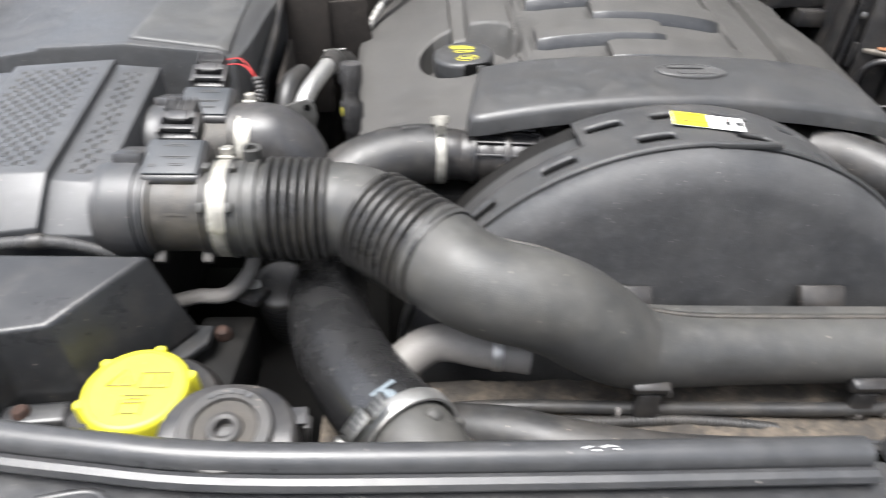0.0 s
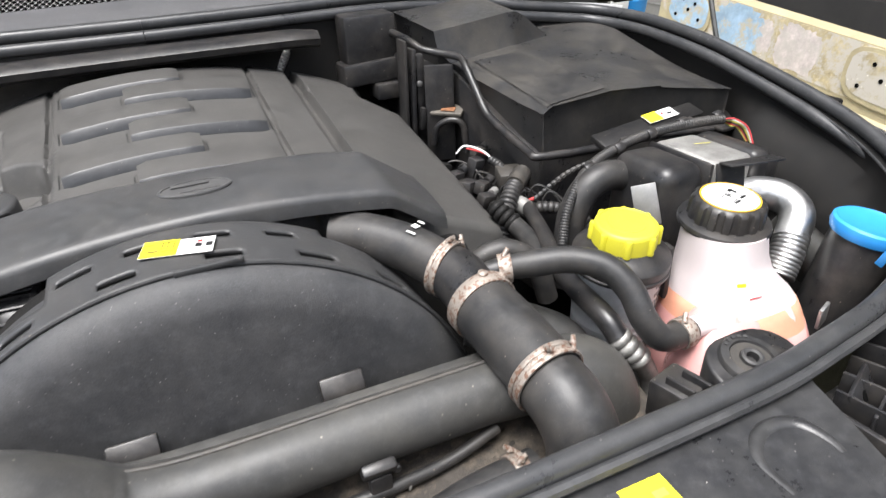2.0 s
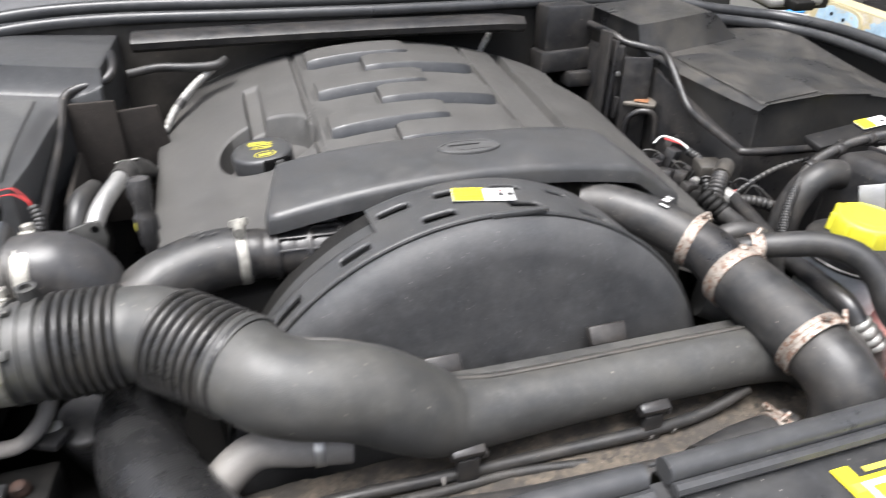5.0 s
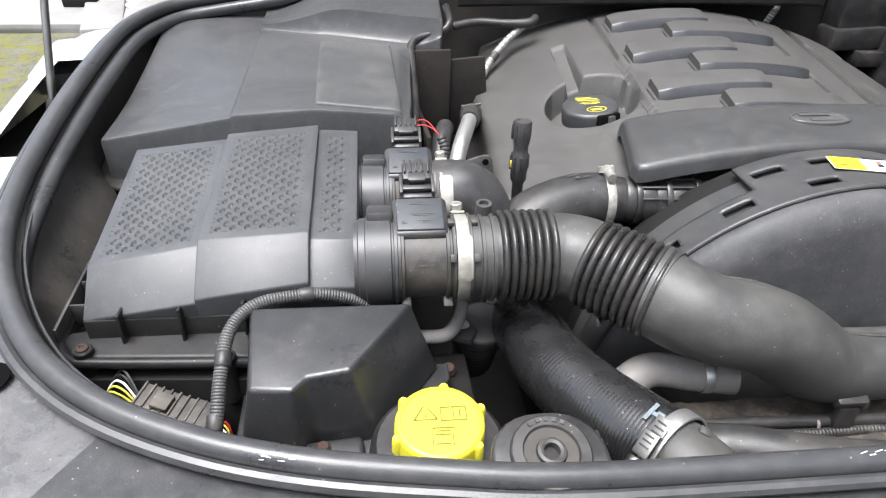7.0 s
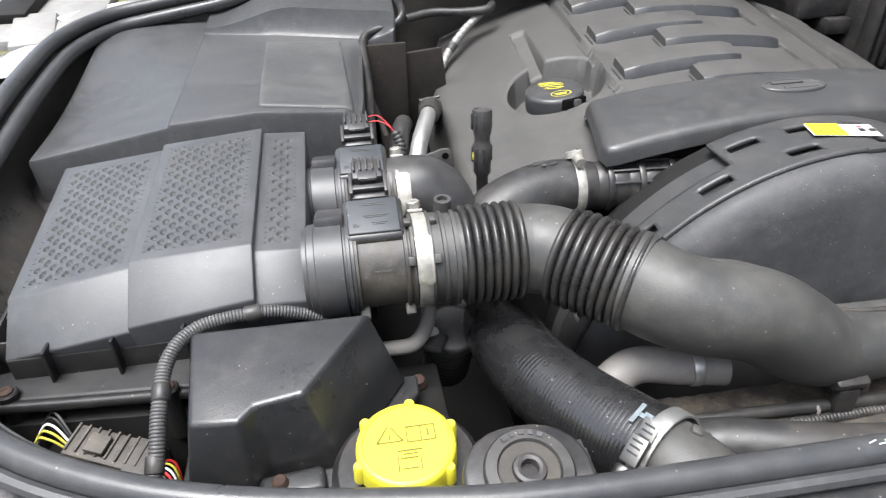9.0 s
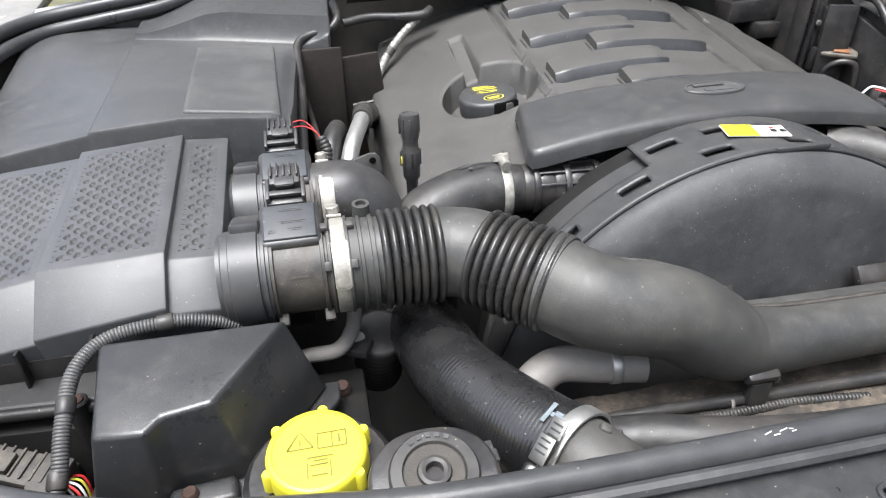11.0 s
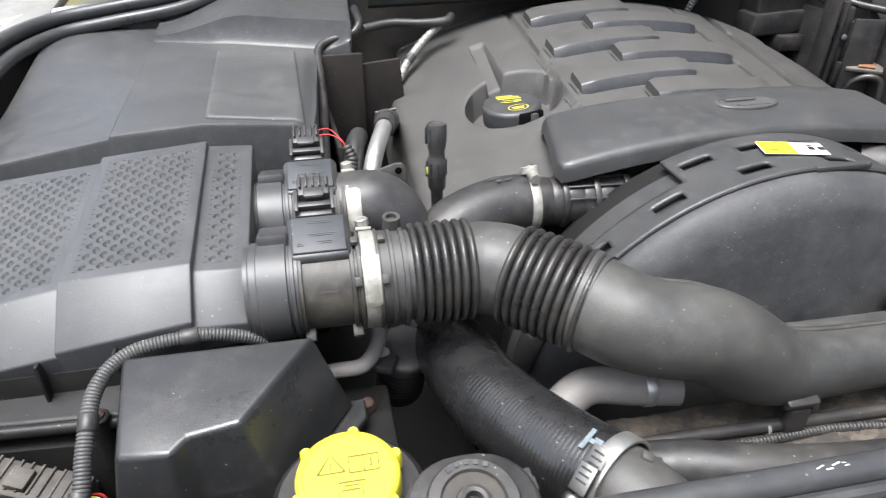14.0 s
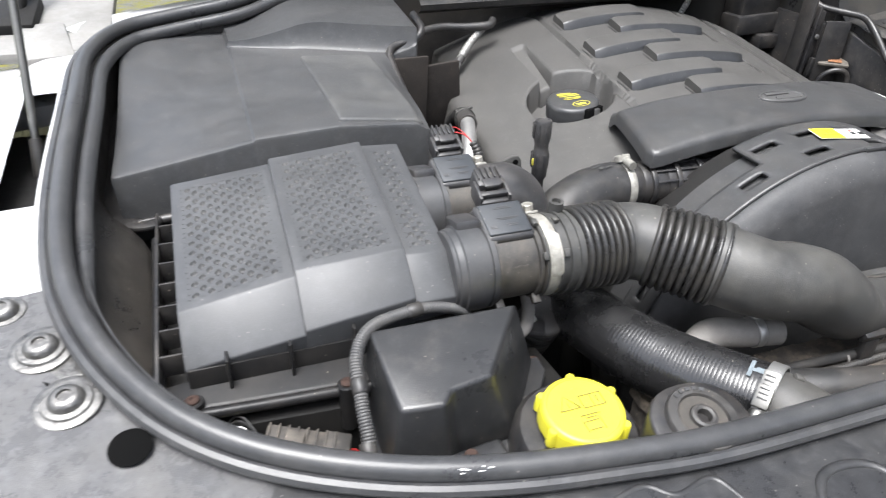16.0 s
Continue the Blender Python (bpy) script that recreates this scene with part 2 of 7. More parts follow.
HINGEP = material("dirty_grey_panel", (0.20, 0.195, 0.185), 0.45, dust=0.4, dust_color=(0.12, 0.11, 0.095), stain=0.2, stain_size=8)
GRILLE = material("grey_grille_plastic", (0.22, 0.22, 0.215), 0.4, dust=0.3, dust_color=(0.26, 0.25, 0.23))
TANK = material("milky_tank_plastic", (0.58, 0.52, 0.515), 0.35, stain=0.05, grain=0.03, dust=0.05, scuff=0.0)
PINK = material("pink_coolant_in_tank", (0.62, 0.32, 0.30), 0.33, stain=0.12, stain_size=25, grain=0.03, scuff=0.0)
CORAL = material("orange_coolant_in_tank", (0.62, 0.29, 0.19), 0.33, stain=0.14, stain_size=25, grain=0.03, scuff=0.0)
MILKY = material("clouded_reservoir_plastic", (0.50, 0.52, 0.53), 0.4, stain=0.3, dust=0.35)
FOIL = material("crumpled_foil", (0.52, 0.52, 0.51), 0.40, metal=1.0, stain=0.1, bump=1.0, grain_size=160)
STICKER = material("white_label", (0.80, 0.80, 0.78), 0.35, stain=0.04, grain=0.02, scuff=0.0)
AMBER = material("amber_ring", (0.62, 0.36, 0.03), 0.4, stain=0.08, scuff=0.0)
STICKY = material("yellow_label", (0.82, 0.72, 0.03), 0.35, stain=0.04, grain=0.02, scuff=0.0)
BADGE = material("badge_grey", (0.06, 0.06, 0.06), 0.35, stain=0.1, dust=0.2)
STRIPPED = material("half_stripped_paint", (0.40, 0.335, 0.20), 0.6, stain=0.3, stain_size=10, dust=0.95, dust_color=(0.47, 0.44, 0.385), bump=0.4, speck=(60.0, 0.6), patchy=(11.0, 0.47, 0.56), scuff=0.3)
BEIGE = material("old_cream_paint", (0.36, 0.315, 0.195), 0.35, dust=0.5, dust_color=(0.45, 0.36, 0.22), stain=0.2, stain_size=9, bump=0.3, scuff=0.1)
PRIMER = material("bare_primer_patches", (0.50, 0.44, 0.41), 0.8, stain=0.35, stain_size=25, dust=0.8, dust_color=(0.45, 0.42, 0.37), bump=0.5, speck=(70.0, 0.8), patchy=(40.0, 0.42, 0.6))
BLUEP = material("blue_undercoat", (0.27, 0.38, 0.48), 0.7, stain=0.3, stain_size=18, dust=0.9, dust_color=(0.44, 0.39, 0.28), bump=0.4, patchy=(22.0, 0.50, 0.58))
GRAVEL = material("mossy_gravel", (0.075, 0.074, 0.068), 0.95, stain=0.7, stain_size=6, dust=0.98, dust_color=(0.125, 0.120, 0.022), bump=1.0, grain_size=60, grain=0.9, spec=0.2, speck=(40.0, 0.6), patchy=(9.0, 0.44, 0.58), wear=1.0)
WALL = material("garage_wall", (0.26, 0.25, 0.235), 0.85, stain=0.12, stain_size=2)
# Store walls, bench and plinth are darkened here for the shade inside.
SHADEWALL = material("painted_shade_dark", (0.03, 0.028, 0.026), 0.9, stain=0.4, stain_size=3)
ORANGE = material("orange_plastic", (0.6, 0.12, 0.02), 0.5, stain=0.1)
GLASS = material("windscreen_glass", (0.05, 0.055, 0.055), 0.05, spec=0.8, stain=0.02, grain=0.0, bump=0.0, scuff=0.0)


# ---- shapes ----
def mesh_of(name, verts, faces, smooth=35):
    me = bpy.data.meshes.new(name)
    me.from_pydata([tuple(v) for v in verts], [], faces)
    me.validate()
    bm = bmesh.new()
    bm.from_mesh(me)
    bmesh.ops.recalc_face_normals(bm, faces=bm.faces)
    bm.to_mesh(me)
    bm.free()
    soften(me, smooth)
    return me


def soften(me, smooth=35):
    me.polygons.foreach_set("use_smooth", [True] * len(me.polygons))
    me.set_sharp_from_angle(angle=radians(smooth))
    me.update()


def thing(name, label, category, at=(0, 0, 0), group="", kind=""):
    ob = new(name)
    ob.empty_display_size = 0.02
    ob.location = at
    return tagged(ob, label, category, group, kind)


def part(name, me, mat, parent, label=""):
    """One mesh object under a thing or a part; the mesh is given in world places."""
    ob = new(name, me)
    if not me.materials:
        me.materials.append(mat)
    if parent is not None:
        ob.parent = parent
        base = Vector()
        up = parent
        while up is not None:
            base += up.location
            up = up.parent
        ob.location = -base
    return tagged(ob, label)


def whole(name, me, mat, label, category, group="", kind=""):
    ob = new(name, me)
    me.materials.append(mat)
    return tagged(ob, label, category, group, kind)


def spline(pts, sub=8):
    """Catmull-Rom through rows of any width."""
    P = np.array(pts, float)
    if len(P) < 3:
        return np.array([P[0] + (P[-1] - P[0]) * k / sub for k in range(sub + 1)])
    Q = np.vstack([2 * P[0] - P[1], P, 2 * P[-1] - P[-2]])
    out = []
    for i in range(1, len(Q) - 2):
        a, b, c, d = Q[i - 1:i + 3]
        for k in range(sub):
            t = k / sub
            out.append(0.5 * (2 * b + (c - a) * t + (2 * a - 5 * b + 4 * c - d) * t * t + (3 * b - a - 3 * c + d) * t ** 3))
    out.append(P[-1])
    return np.array(out)


def frames_along(P, closed=False):
    T = np.gradient(P, axis=0)
    if closed:
        T = np.roll(P, -1, 0) - np.roll(P, 1, 0)
    T /= np.linalg.norm(T, axis=1)[:, None] + 1e-12
    n = np.cross(T[0], (0, 0, 1))
    if np.linalg.norm(n) < 1e-3:
        n = np.array((1.0, 0, 0))
    n /= np.linalg.norm(n)
    A, B = [], []
    for t in T:
        n = n - t * (n @ t)
        n /= np.linalg.norm(n)
        A.append(n)
        B.append(np.cross(t, n))
    return T, np.array(A), np.array(B)


def tube(name, rows, seg=20, sub=8, ridges=0, depth=0.0, smooth=40, straight=False, power=0.6):
    """A pipe along rows of (x, y, z, radius); ridges: rings of a bellows along it."""
    R = np.array(rows, float)
    if straight:
        D = R
    else:
        D = spline(R, sub)
    if ridges:
        s = np.r_[0, np.cumsum(np.linalg.norm(np.diff(D[:, :3], axis=0), axis=1))]
        n = ridges * 12 + 1
        u = np.linspace(0, s[-1], n)
        D = np.stack([np.interp(u, s, D[:, k]) for k in range(4)], 1)
        ph = np.linspace(0, ridges * 2 * np.pi, n)
        D[:, 3] -= depth * (1 - np.abs(np.sin(ph / 2)) ** power)
    P, rad = D[:, :3], D[:, 3]
    T, A, B = frames_along(P)
    ang = np.linspace(0, 2 * np.pi, seg, endpoint=False)
    verts, faces = [], []
    for p, r, a, b in zip(P, rad, A, B):
        verts += [p + r * (math.cos(w) * a + math.sin(w) * b) for w in ang]
    m = len(P)
    for i in range(m - 1):
        for j in range(seg):
            k = (j + 1) % seg
            faces.append((i * seg + j, i * seg + k, (i + 1) * seg + k, (i + 1) * seg + j))
    faces.append(tuple(range(seg - 1, -1, -1)))
    faces.append(tuple((m - 1) * seg + j for j in range(seg)))
    return mesh_of(name, verts, faces, smooth)


def lathe(name, at, axis, profile, seg=32, smooth=40, bumps=0, bump=0.0, twist=0.0, hollow=False):
    """A turned form: profile rows of (height along the axis, radius), with lugs round it where bumps are given as a third value."""
    axis = Vector(axis).normalized()
    side = axis.orthogonal().normalized()
    if abs(axis.z) > 0.5:
        side = Vector((1, 0, 0)) - axis * axis.x
        side.normalize()
    other = axis.cross(side)
    verts, faces = [], []
    for row in profile:
        h, r = row[:2]
        for j in range(seg):
            w = 2 * math.pi * j / seg + twist
            q = r
            if bumps and len(row) > 2:
                q += row[2] * (1 if math.cos(w * bumps) > -0.2 else 0)
            verts.append(Vector(at) + axis * h + (side * math.cos(w) + other * math.sin(w)) * q)
    for i in range(len(profile) - 1):
        for j in range(seg):
            k = (j + 1) % seg
            faces.append((i * seg + j, i * seg + k, (i + 1) * seg + k, (i + 1) * seg + j))
    if hollow:
        faces += [((len(profile) - 1) * seg + j, (len(profile) - 1) * seg + (j + 1) % seg, (j + 1) % seg, j) for j in range(seg)]
    else:
        faces.append(tuple(range(seg - 1, -1, -1)))
        faces.append(tuple((len(profile) - 1) * seg + j for j in range(seg)))
    return mesh_of(name, verts, faces, smooth)


def bevelled(name, verts, faces, width=0.003, seg=2, smooth=35, only=None):
    bm = bmesh.new()
    vs = [bm.verts.new(v) for v in verts]
    for f in faces:
        bm.faces.new([vs[i] for i in f])
    bmesh.ops.recalc_face_normals(bm, faces=bm.faces)
    if width:
        es = [e for e in bm.edges if len(e.link_faces) == 2 and e.calc_face_angle(0) > 0.25]
        bmesh.ops.bevel(bm, geom=es, offset=width, segments=seg, profile=0.5, affect="EDGES", clamp_overlap=True)
    me = bpy.data.meshes.new(name)
    bm.to_mesh(me)
    bm.free()
    soften(me, smooth)
    return me


def box(name, c, size, width=0.003, turn=(0, 0, 0), taper=1.0, seg=2):
    """A block round c with rounded edges; taper narrows its top."""
    x, y, z = (s / 2 for s in size)
    m = Euler([radians(a) for a in turn]).to_matrix()
    vs = []
    for k, f in ((-z, 1.0), (z, taper)):
        vs += [Vector(c) + m @ Vector((sx * x * f, sy * y * f, k)) for sx, sy in ((-1, -1), (1, -1), (1, 1), (-1, 1))]
    fs = [(3, 2, 1, 0), (4, 5, 6, 7)] + [(i, (i + 1) % 4, 4 + (i + 1) % 4, 4 + i) for i in range(4)]
    return bevelled(name, vs, fs, width, seg)


def loft(name, loops, width=0.003, seg=2, smooth=35):
    """A closed body through loops of equal length, bottom to top."""
    n = len(loops[0])
    vs = [p for lp in loops for p in lp]
    fs = [tuple(range(n - 1, -1, -1)), tuple((len(loops) - 1) * n + i for i in range(n))]
    for k in range(len(loops) - 1):
        fs += [(k * n + i, k * n + (i + 1) % n, (k + 1) * n + (i + 1) % n, (k + 1) * n + i) for i in range(n)]
    return bevelled(name, vs, fs, width, seg, smooth)


def field(name, nx, ny, place, drop=0.03, edge=0.004, flare=0.002, smooth=40, cut=None):
    """A shell over a grid: place(u, v) gives its top; its border rolls over and falls by drop."""
    vs = [Vector(place(i / nx, j / ny)) for j in range(ny + 1) for i in range(nx + 1)]
    w = nx + 1
    fs = [(j * w + i, j * w + i + 1, (j + 1) * w + i + 1, (j + 1) * w + i) for j in range(ny) for i in range(nx)
          if cut is None or not cut((i + 0.5) / nx, (j + 0.5) / ny)]
    ring = list(range(nx + 1)) + [j * w + nx for j in range(1, ny + 1)] + [ny * w + i for i in range(nx - 1, -1, -1)] + [j * w for j in range(ny - 1, 0, -1)]
    prev = ring
    n = len(ring)
    outs = []
    for k in range(n):
        a, b = vs[ring[k - 1]], vs[ring[(k + 1) % n]]
        d = Vector((b.y - a.y, a.x - b.x, 0))
        outs.append(d.normalized() if d.length > 1e-9 else Vector((0, 0, 0)))
    for o, dz in ((edge * 0.7, -edge * 0.3), (edge, -edge), (edge + flare, -drop)):
        cur = []
        for k in range(n):
            vs.append(vs[ring[k]] + outs[k] * o + Vector((0, 0, dz)))
            cur.append(len(vs) - 1)
        fs += [(prev[k], cur[k], cur[(k + 1) % n], prev[(k + 1) % n]) for k in range(n)]
        prev = cur
    return mesh_of(name, vs, fs, smooth)


def smoothstep(x, a, b):
    t = min(1.0, max(0.0, (x - a) / (b - a)))
    return t * t * (3 - 2 * t)


def dotted(name, place, normal, rows, cols, pitch_u, pitch_v, u0, v0, r, depth, seg=12, mat=None, dent=None):
    """A sheet of staggered round dents: cells on the surface place(u, v), each with its own bowl."""
    vs, fs, inner = [], [], []
    n = Vector(normal).normalized()
    for j in range(rows):
        off = 0.5 * pitch_u if j % 2 else 0.0
        cells = cols - (1 if j % 2 else 0)
        v = v0 + j * pitch_v
        if j % 2:
            for e in (0, 1):
                ua = u0 - 0.5 * pitch_u if e == 0 else u0 + (cols - 1) * pitch_u
                q = [place(ua + a * 0.5 * pitch_u, v + (b - 0.5) * pitch_v) for a, b in ((0, 0), (1, 0), (1, 1), (0, 1))]
                k = len(vs)
                vs += q
                fs.append((k, k + 1, k + 2, k + 3))
        for i in range(cells):
            u = u0 + off + i * pitch_u
            c = Vector(place(u, v))
            k = len(vs)
            du = Vector(place(u + 1e-4, v)) - c
            dv = Vector(place(u, v + 1e-4)) - c
            du.normalize(), dv.normalize()
            for ring in range(4):
                for s in range(seg):
                    w = 2 * math.pi * (s + 0.5) / seg
                    cw, sw = math.cos(w), math.sin(w)
                    if ring == 0:
                        g = 1 / max(abs(cw), abs(sw))
                        vs.append(Vector(place(u + cw * g * pitch_u / 2, v + sw * g * pitch_v / 2)))
                    else:
                        rr, dd = ((r, 0), (r * 0.8, depth * 0.55), (r * 0.45, depth))[ring - 1]
                        vs.append(c + du * cw * rr + dv * sw * rr - n * dd)
            for ring in range(3):
                for s in range(seg):
                    t = (s + 1) % seg
                    fs.append((k + ring * seg + s, k + ring * seg + t, k + (ring + 1) * seg + t, k + (ring + 1) * seg + s))
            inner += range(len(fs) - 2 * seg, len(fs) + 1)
            fs.append(tuple(k + 3 * seg + s for s in range(seg)))
    me = bpy.data.meshes.new(name)
    me.from_pydata([tuple(v) for v in vs], [], fs)
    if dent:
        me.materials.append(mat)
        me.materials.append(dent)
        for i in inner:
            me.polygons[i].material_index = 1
    soften(me, 24)
    return me


def decal(name, c, u, v, w, h, lift=0.0006, thick=0.0004):
    """A thin flat sheet round c, w along u and h along v."""
    u, v = Vector(u).normalized(), Vector(v)
    v = (v - u * v.dot(u)).normalized()
    n = u.cross(v)
    c = Vector(c) + n * lift
    vs = [c + u * a * w / 2 + v * b * h / 2 + n * k for k in (0, thick) for a, b in ((-1, -1), (1, -1), (1, 1), (-1, 1))]
    fs = [(3, 2, 1, 0), (4, 5, 6, 7)] + [(i, (i + 1) % 4, 4 + (i + 1) % 4, 4 + i) for i in range(4)]
    return mesh_of(name, vs, fs, 20)


def band(name, c, axis, r, width, thick=0.0012, seg=36):
    """A flat metal strap round a pipe."""
    h = width / 2
    axis = Vector(axis).normalized()
    return lathe(name, Vector(c), axis, [(-h, r - 0.0005), (-h, r + thick), (-h + 0.0006, r + thick + 0.0004), (h - 0.0006, r + thick + 0.0004), (h, r + thick), (h, r - 0.0005)], seg, hollow=True)


def arc_strip(name, c, r, a0, a1, width, thick, notch=0.0, n=16):
    """A curved plate round the x axis through c, from angle a0 to a1 (degrees from straight up towards the front)."""
    vs, fs = [], []
    for k in range(n + 1):
        a = radians(a0 + (a1 - a0) * k / n)
        w = width / 2 - (notch if k in (0, n) else 0.0)
        for q, x in ((r, -w), (r + thick, -w), (r + thick, w), (r, w)):
            vs.append(Vector(c) + Vector((x, -q * math.sin(a), q * math.cos(a))))
    for k in range(n):
        fs += [(k * 4 + i, k * 4 + (i + 1) % 4, k * 4 + 4 + (i + 1) % 4, k * 4 + 4 + i) for i in range(4)]
    fs += [(0, 1, 2, 3), (n * 4 + 3, n * 4 + 2, n * 4 + 1, n * 4)]
    return mesh_of(name, vs, fs, 30)


def ribbon(name, pts, width, thick, sub=6, lean=0.0):
    """A flat band laid along a line, width across it on the level."""
    P = spline(pts, sub)
    T, A, B = frames_along(P)
    vs, fs = [], []
    for p, t in zip(P, T):
        o = np.array((t[1], -t[0], lean))
        o /= np.linalg.norm(o)
        for a, z in ((-1, 0), (-1, thick), (1, thick), (1, 0)):
            vs.append(p + o * a * width / 2 + (0, 0, z))
    m = len(P)
    for i in range(m - 1):
        fs += [(i * 4 + k, i * 4 + (k + 1) % 4, i * 4 + 4 + (k + 1) % 4, i * 4 + 4 + k) for k in range(4)]
    fs += [(0, 1, 2, 3), tuple((m - 1) * 4 + k for k in (3, 2, 1, 0))]
    return bevelled(name, vs, fs, min(thick, width) * 0.3, 2, 35)


# ---- the car's body ----
CX = 0.0


def rim_z(y):
    """Height of the bonnet seal, which climbs to the rear."""
    return 1.043 + 0.205 * (y - 0.225)


HALF = [(0.008, 0.225), (0.2, 0.225), (0.35, 0.227), (0.43, 0.235), (0.51, 0.247), (0.579, 0.265), (0.644, 0.293), (0.693, 0.327), (0.73, 0.369),
        (0.76, 0.421), (0.779, 0.476), (0.789, 0.544), (0.792, 0.63), (0.789, 0.741), (0.789, 0.880), (0.757, 0.975), (0.690, 1.008),
        (0.608, 1.025), (0.545, 1.052), (0.47, 1.062), (0.36, 1.062), (0.18, 1.058), (0.0, 1.055)]
RIM = [rim_z(y) for x, y in HALF[:14]] + [1.161, 1.167, 1.174, 1.184, 1.198, 1.209, 1.2145, 1.2135, 1.213]
body = thing("car_body", "silver grey car front with its bonnet open", "car", (0, 0.6, 0.8))


def seal_path(side):
    return np.array([(side * x + (0.007 if x < 0.1 else 0.0), y, z) for (x, y), z in zip(HALF, RIM)])


for side in (-1, 1):
    P = spline(seal_path(side), 5)
    T = np.gradient(P, axis=0)
    out = np.stack([T[:, 1], -T[:, 0], 0 * T[:, 0]], 1) * side * -1
    out /= np.linalg.norm(out, axis=1)[:, None]
    out *= np.sign((out[:, :2] * (P[:, :2] - (0, 0.6))).sum(1).mean())
    seal = part("seal", tube("seal", [(*p, 0.0088) for p in P], 16, straight=True), SEAL, body, "black rubber bonnet seal, scuffed in places")
    part("lip", tube("lip", [(*(p + o * 0.0125 - (0, 0, 0.0045)), 0.0048) for p, o in zip(P, out)], 8, straight=True), SEAL, body)
    part("inner_bead", tube("inner_bead", [(*(p - o * (0.004 + 0.011 * k) - (0, 0, 0.024 - 0.009 * k)), 0.003 + 0.0055 * k) for p, o, k in zip(P[44:], out[44:], [min(1.0, j / 10) for j in range(len(P))])], 12, straight=True), SEAL, body, "second rubber bead under the seal")
    # inner wing below the seal
    vs, fs = [], []
    n = len(P)
    for dx, dz, shelf in ((0.006, -0.004, 0.0), (-0.010, -0.012, 0.0), (-0.012, -0.034, 0.0), (-0.012, -0.055, -0.018), (-0.012, -0.075, -0.042), (-0.012, -0.10, -0.050), (-0.012, -0.16, -0.054), (0.0, -0.5, -0.055)):
        vs += [p + o * (dx + shelf * smoothstep(abs(p[0]), 0.70, 0.77) * (1 - smoothstep(p[1], 0.60, 0.68))) + (0, 0, dz) for p, o in zip(P, out)]
    for k in range(7):
        fs += [(k * n + i, k * n + i + 1, (k + 1) * n + i + 1, (k + 1) * n + i) for i in range(n - 1)]
    part("flange_edge", tube("flange_edge", [(*(p - o * 0.0135 - (0, 0, 0.010)), 0.0014) for p, o in zip(P, out)], 6, straight=True), SEAL, body, "thin pale edge of the inner flange")
    # Right wing takes DEEP, so its shade is painted in.
    part("inner_wing", mesh_of("inner_wing", vs, fs), LINER if side < 0 else DEEP, body, "dusty inner wing liner, right side painted near black for shade")
    # outer apron: slam panel in front, painted wing at the side
    for nm, lo, hi, mat, steps in (("front_panel", 0, 30, PANEL, ((0.0, -0.010), (0.02, -0.012), (0.05, -0.012), (0.10, -0.014), (0.16, -0.020), (0.215, -0.034), (0.25, -0.09), (0.255, -0.3))),
                                   ("corner_panel", 30, 51, GLOSS, ((0.0, -0.010), (0.018, -0.012), (0.05, -0.012), (0.09, -0.014), (0.13, -0.022), (0.15, -0.05), (0.155, -0.3))),
                                   ("wing", 51, 74, PAINT, ((0.0, -0.010), (0.018, -0.012), (0.024, -0.012), (0.056, -0.013), (0.072, -0.017), (0.088, -0.028), (0.105, -0.06), (0.118, -0.2), (0.12, -0.7))),
                                   ("cowl_edge", 74, n, PAINT, ((0.0, -0.010), (0.02, -0.012), (0.05, -0.005), (0.07, 0.0)))):
        hi = min(hi + 1, n)
        if side > 0 and nm == "front_panel":
            hi = 14
        wide = 0.45 if side > 0 and nm in ("corner_panel", "wing") else 1.0
        q = [[p + o * d * wide + (0, 0, z) for p, o in zip(P[lo:hi], out[lo:hi])] for d, z in steps]
        if side > 0 and nm == "front_panel":
            q = [[p - (0.42 * d * smoothstep(p[0], 0.28, 0.40), 0, 0) for p in row] for row, (d, z) in zip(q, steps)]
        if nm == "front_panel":
            q = [[np.array((0.007, 0.225 - d, rim_z(0.225) + z))] + row for row, (d, z) in zip(q, steps)]
            lo -= 1
        m = hi - lo
        vs = [v for row in q for v in row]
        fs = []
        for k in range(len(steps) - 1):
            for i in range(m - 1):
                mid = (np.array(q[k][i]) + q[k + 1][i + 1]) / 2
                if nm == "wing" and 0.60 < mid[1] < 0.79 and k == 2:
                    continue
                fs.append((k * m + i, k * m + i + 1, (k + 1) * m + i + 1, (k + 1) * m + i))
        part(nm, mesh_of(nm, vs, fs), mat, body, {"front_panel": "black plastic slam panel cover", "corner_panel": "dark grey corner panel", "wing": "silver grey painted wing top", "cowl_edge": ""}[nm])
    part("strut_well", box("strut_well", (side * 0.838, 0.70, 1.030), (0.100, 0.26, 0.11), 0.004), DEEP, body, "gas strut recess, near black with its shade painted in")

# cowl, grille and windscreen behind the engine
vs, fs = [], []
xs = [-0.34 + 0.59 * k / 40 for k in range(41)]
rows = ((1.02, 1.160), (1.0, 1.164), (0.988, 1.170), (0.985, 1.179), (0.993, 1.186), (1.012, 1.189), (1.04, 1.186))
for r_, (y, z) in enumerate(rows):
    for k, x in enumerate(xs):
        e = smoothstep(x, 0.215, 0.25)
        vs.append((x, y - 0.05 * (x / 0.62) ** 2 + 0.012 * e * (1 if r_ < 5 else 0), z - 0.004 * e))
for k in range(len(rows) - 1):
    fs += [(k * 41 + i, k * 41 + i + 1, (k + 1) * 41 + i + 1, (k + 1) * 41 + i) for i in range(40)]
part("cowl_lip", mesh_of("cowl_lip", vs, fs), PLASTIC, body, "black plastic lip under the cowl seal")

def cowl_place(u, v):
    f = (u / 0.53) ** 2
    return Vector((u, v - 0.028 * f, 1.215 + 0.31 * (v - 1.09) - 0.013 * f))


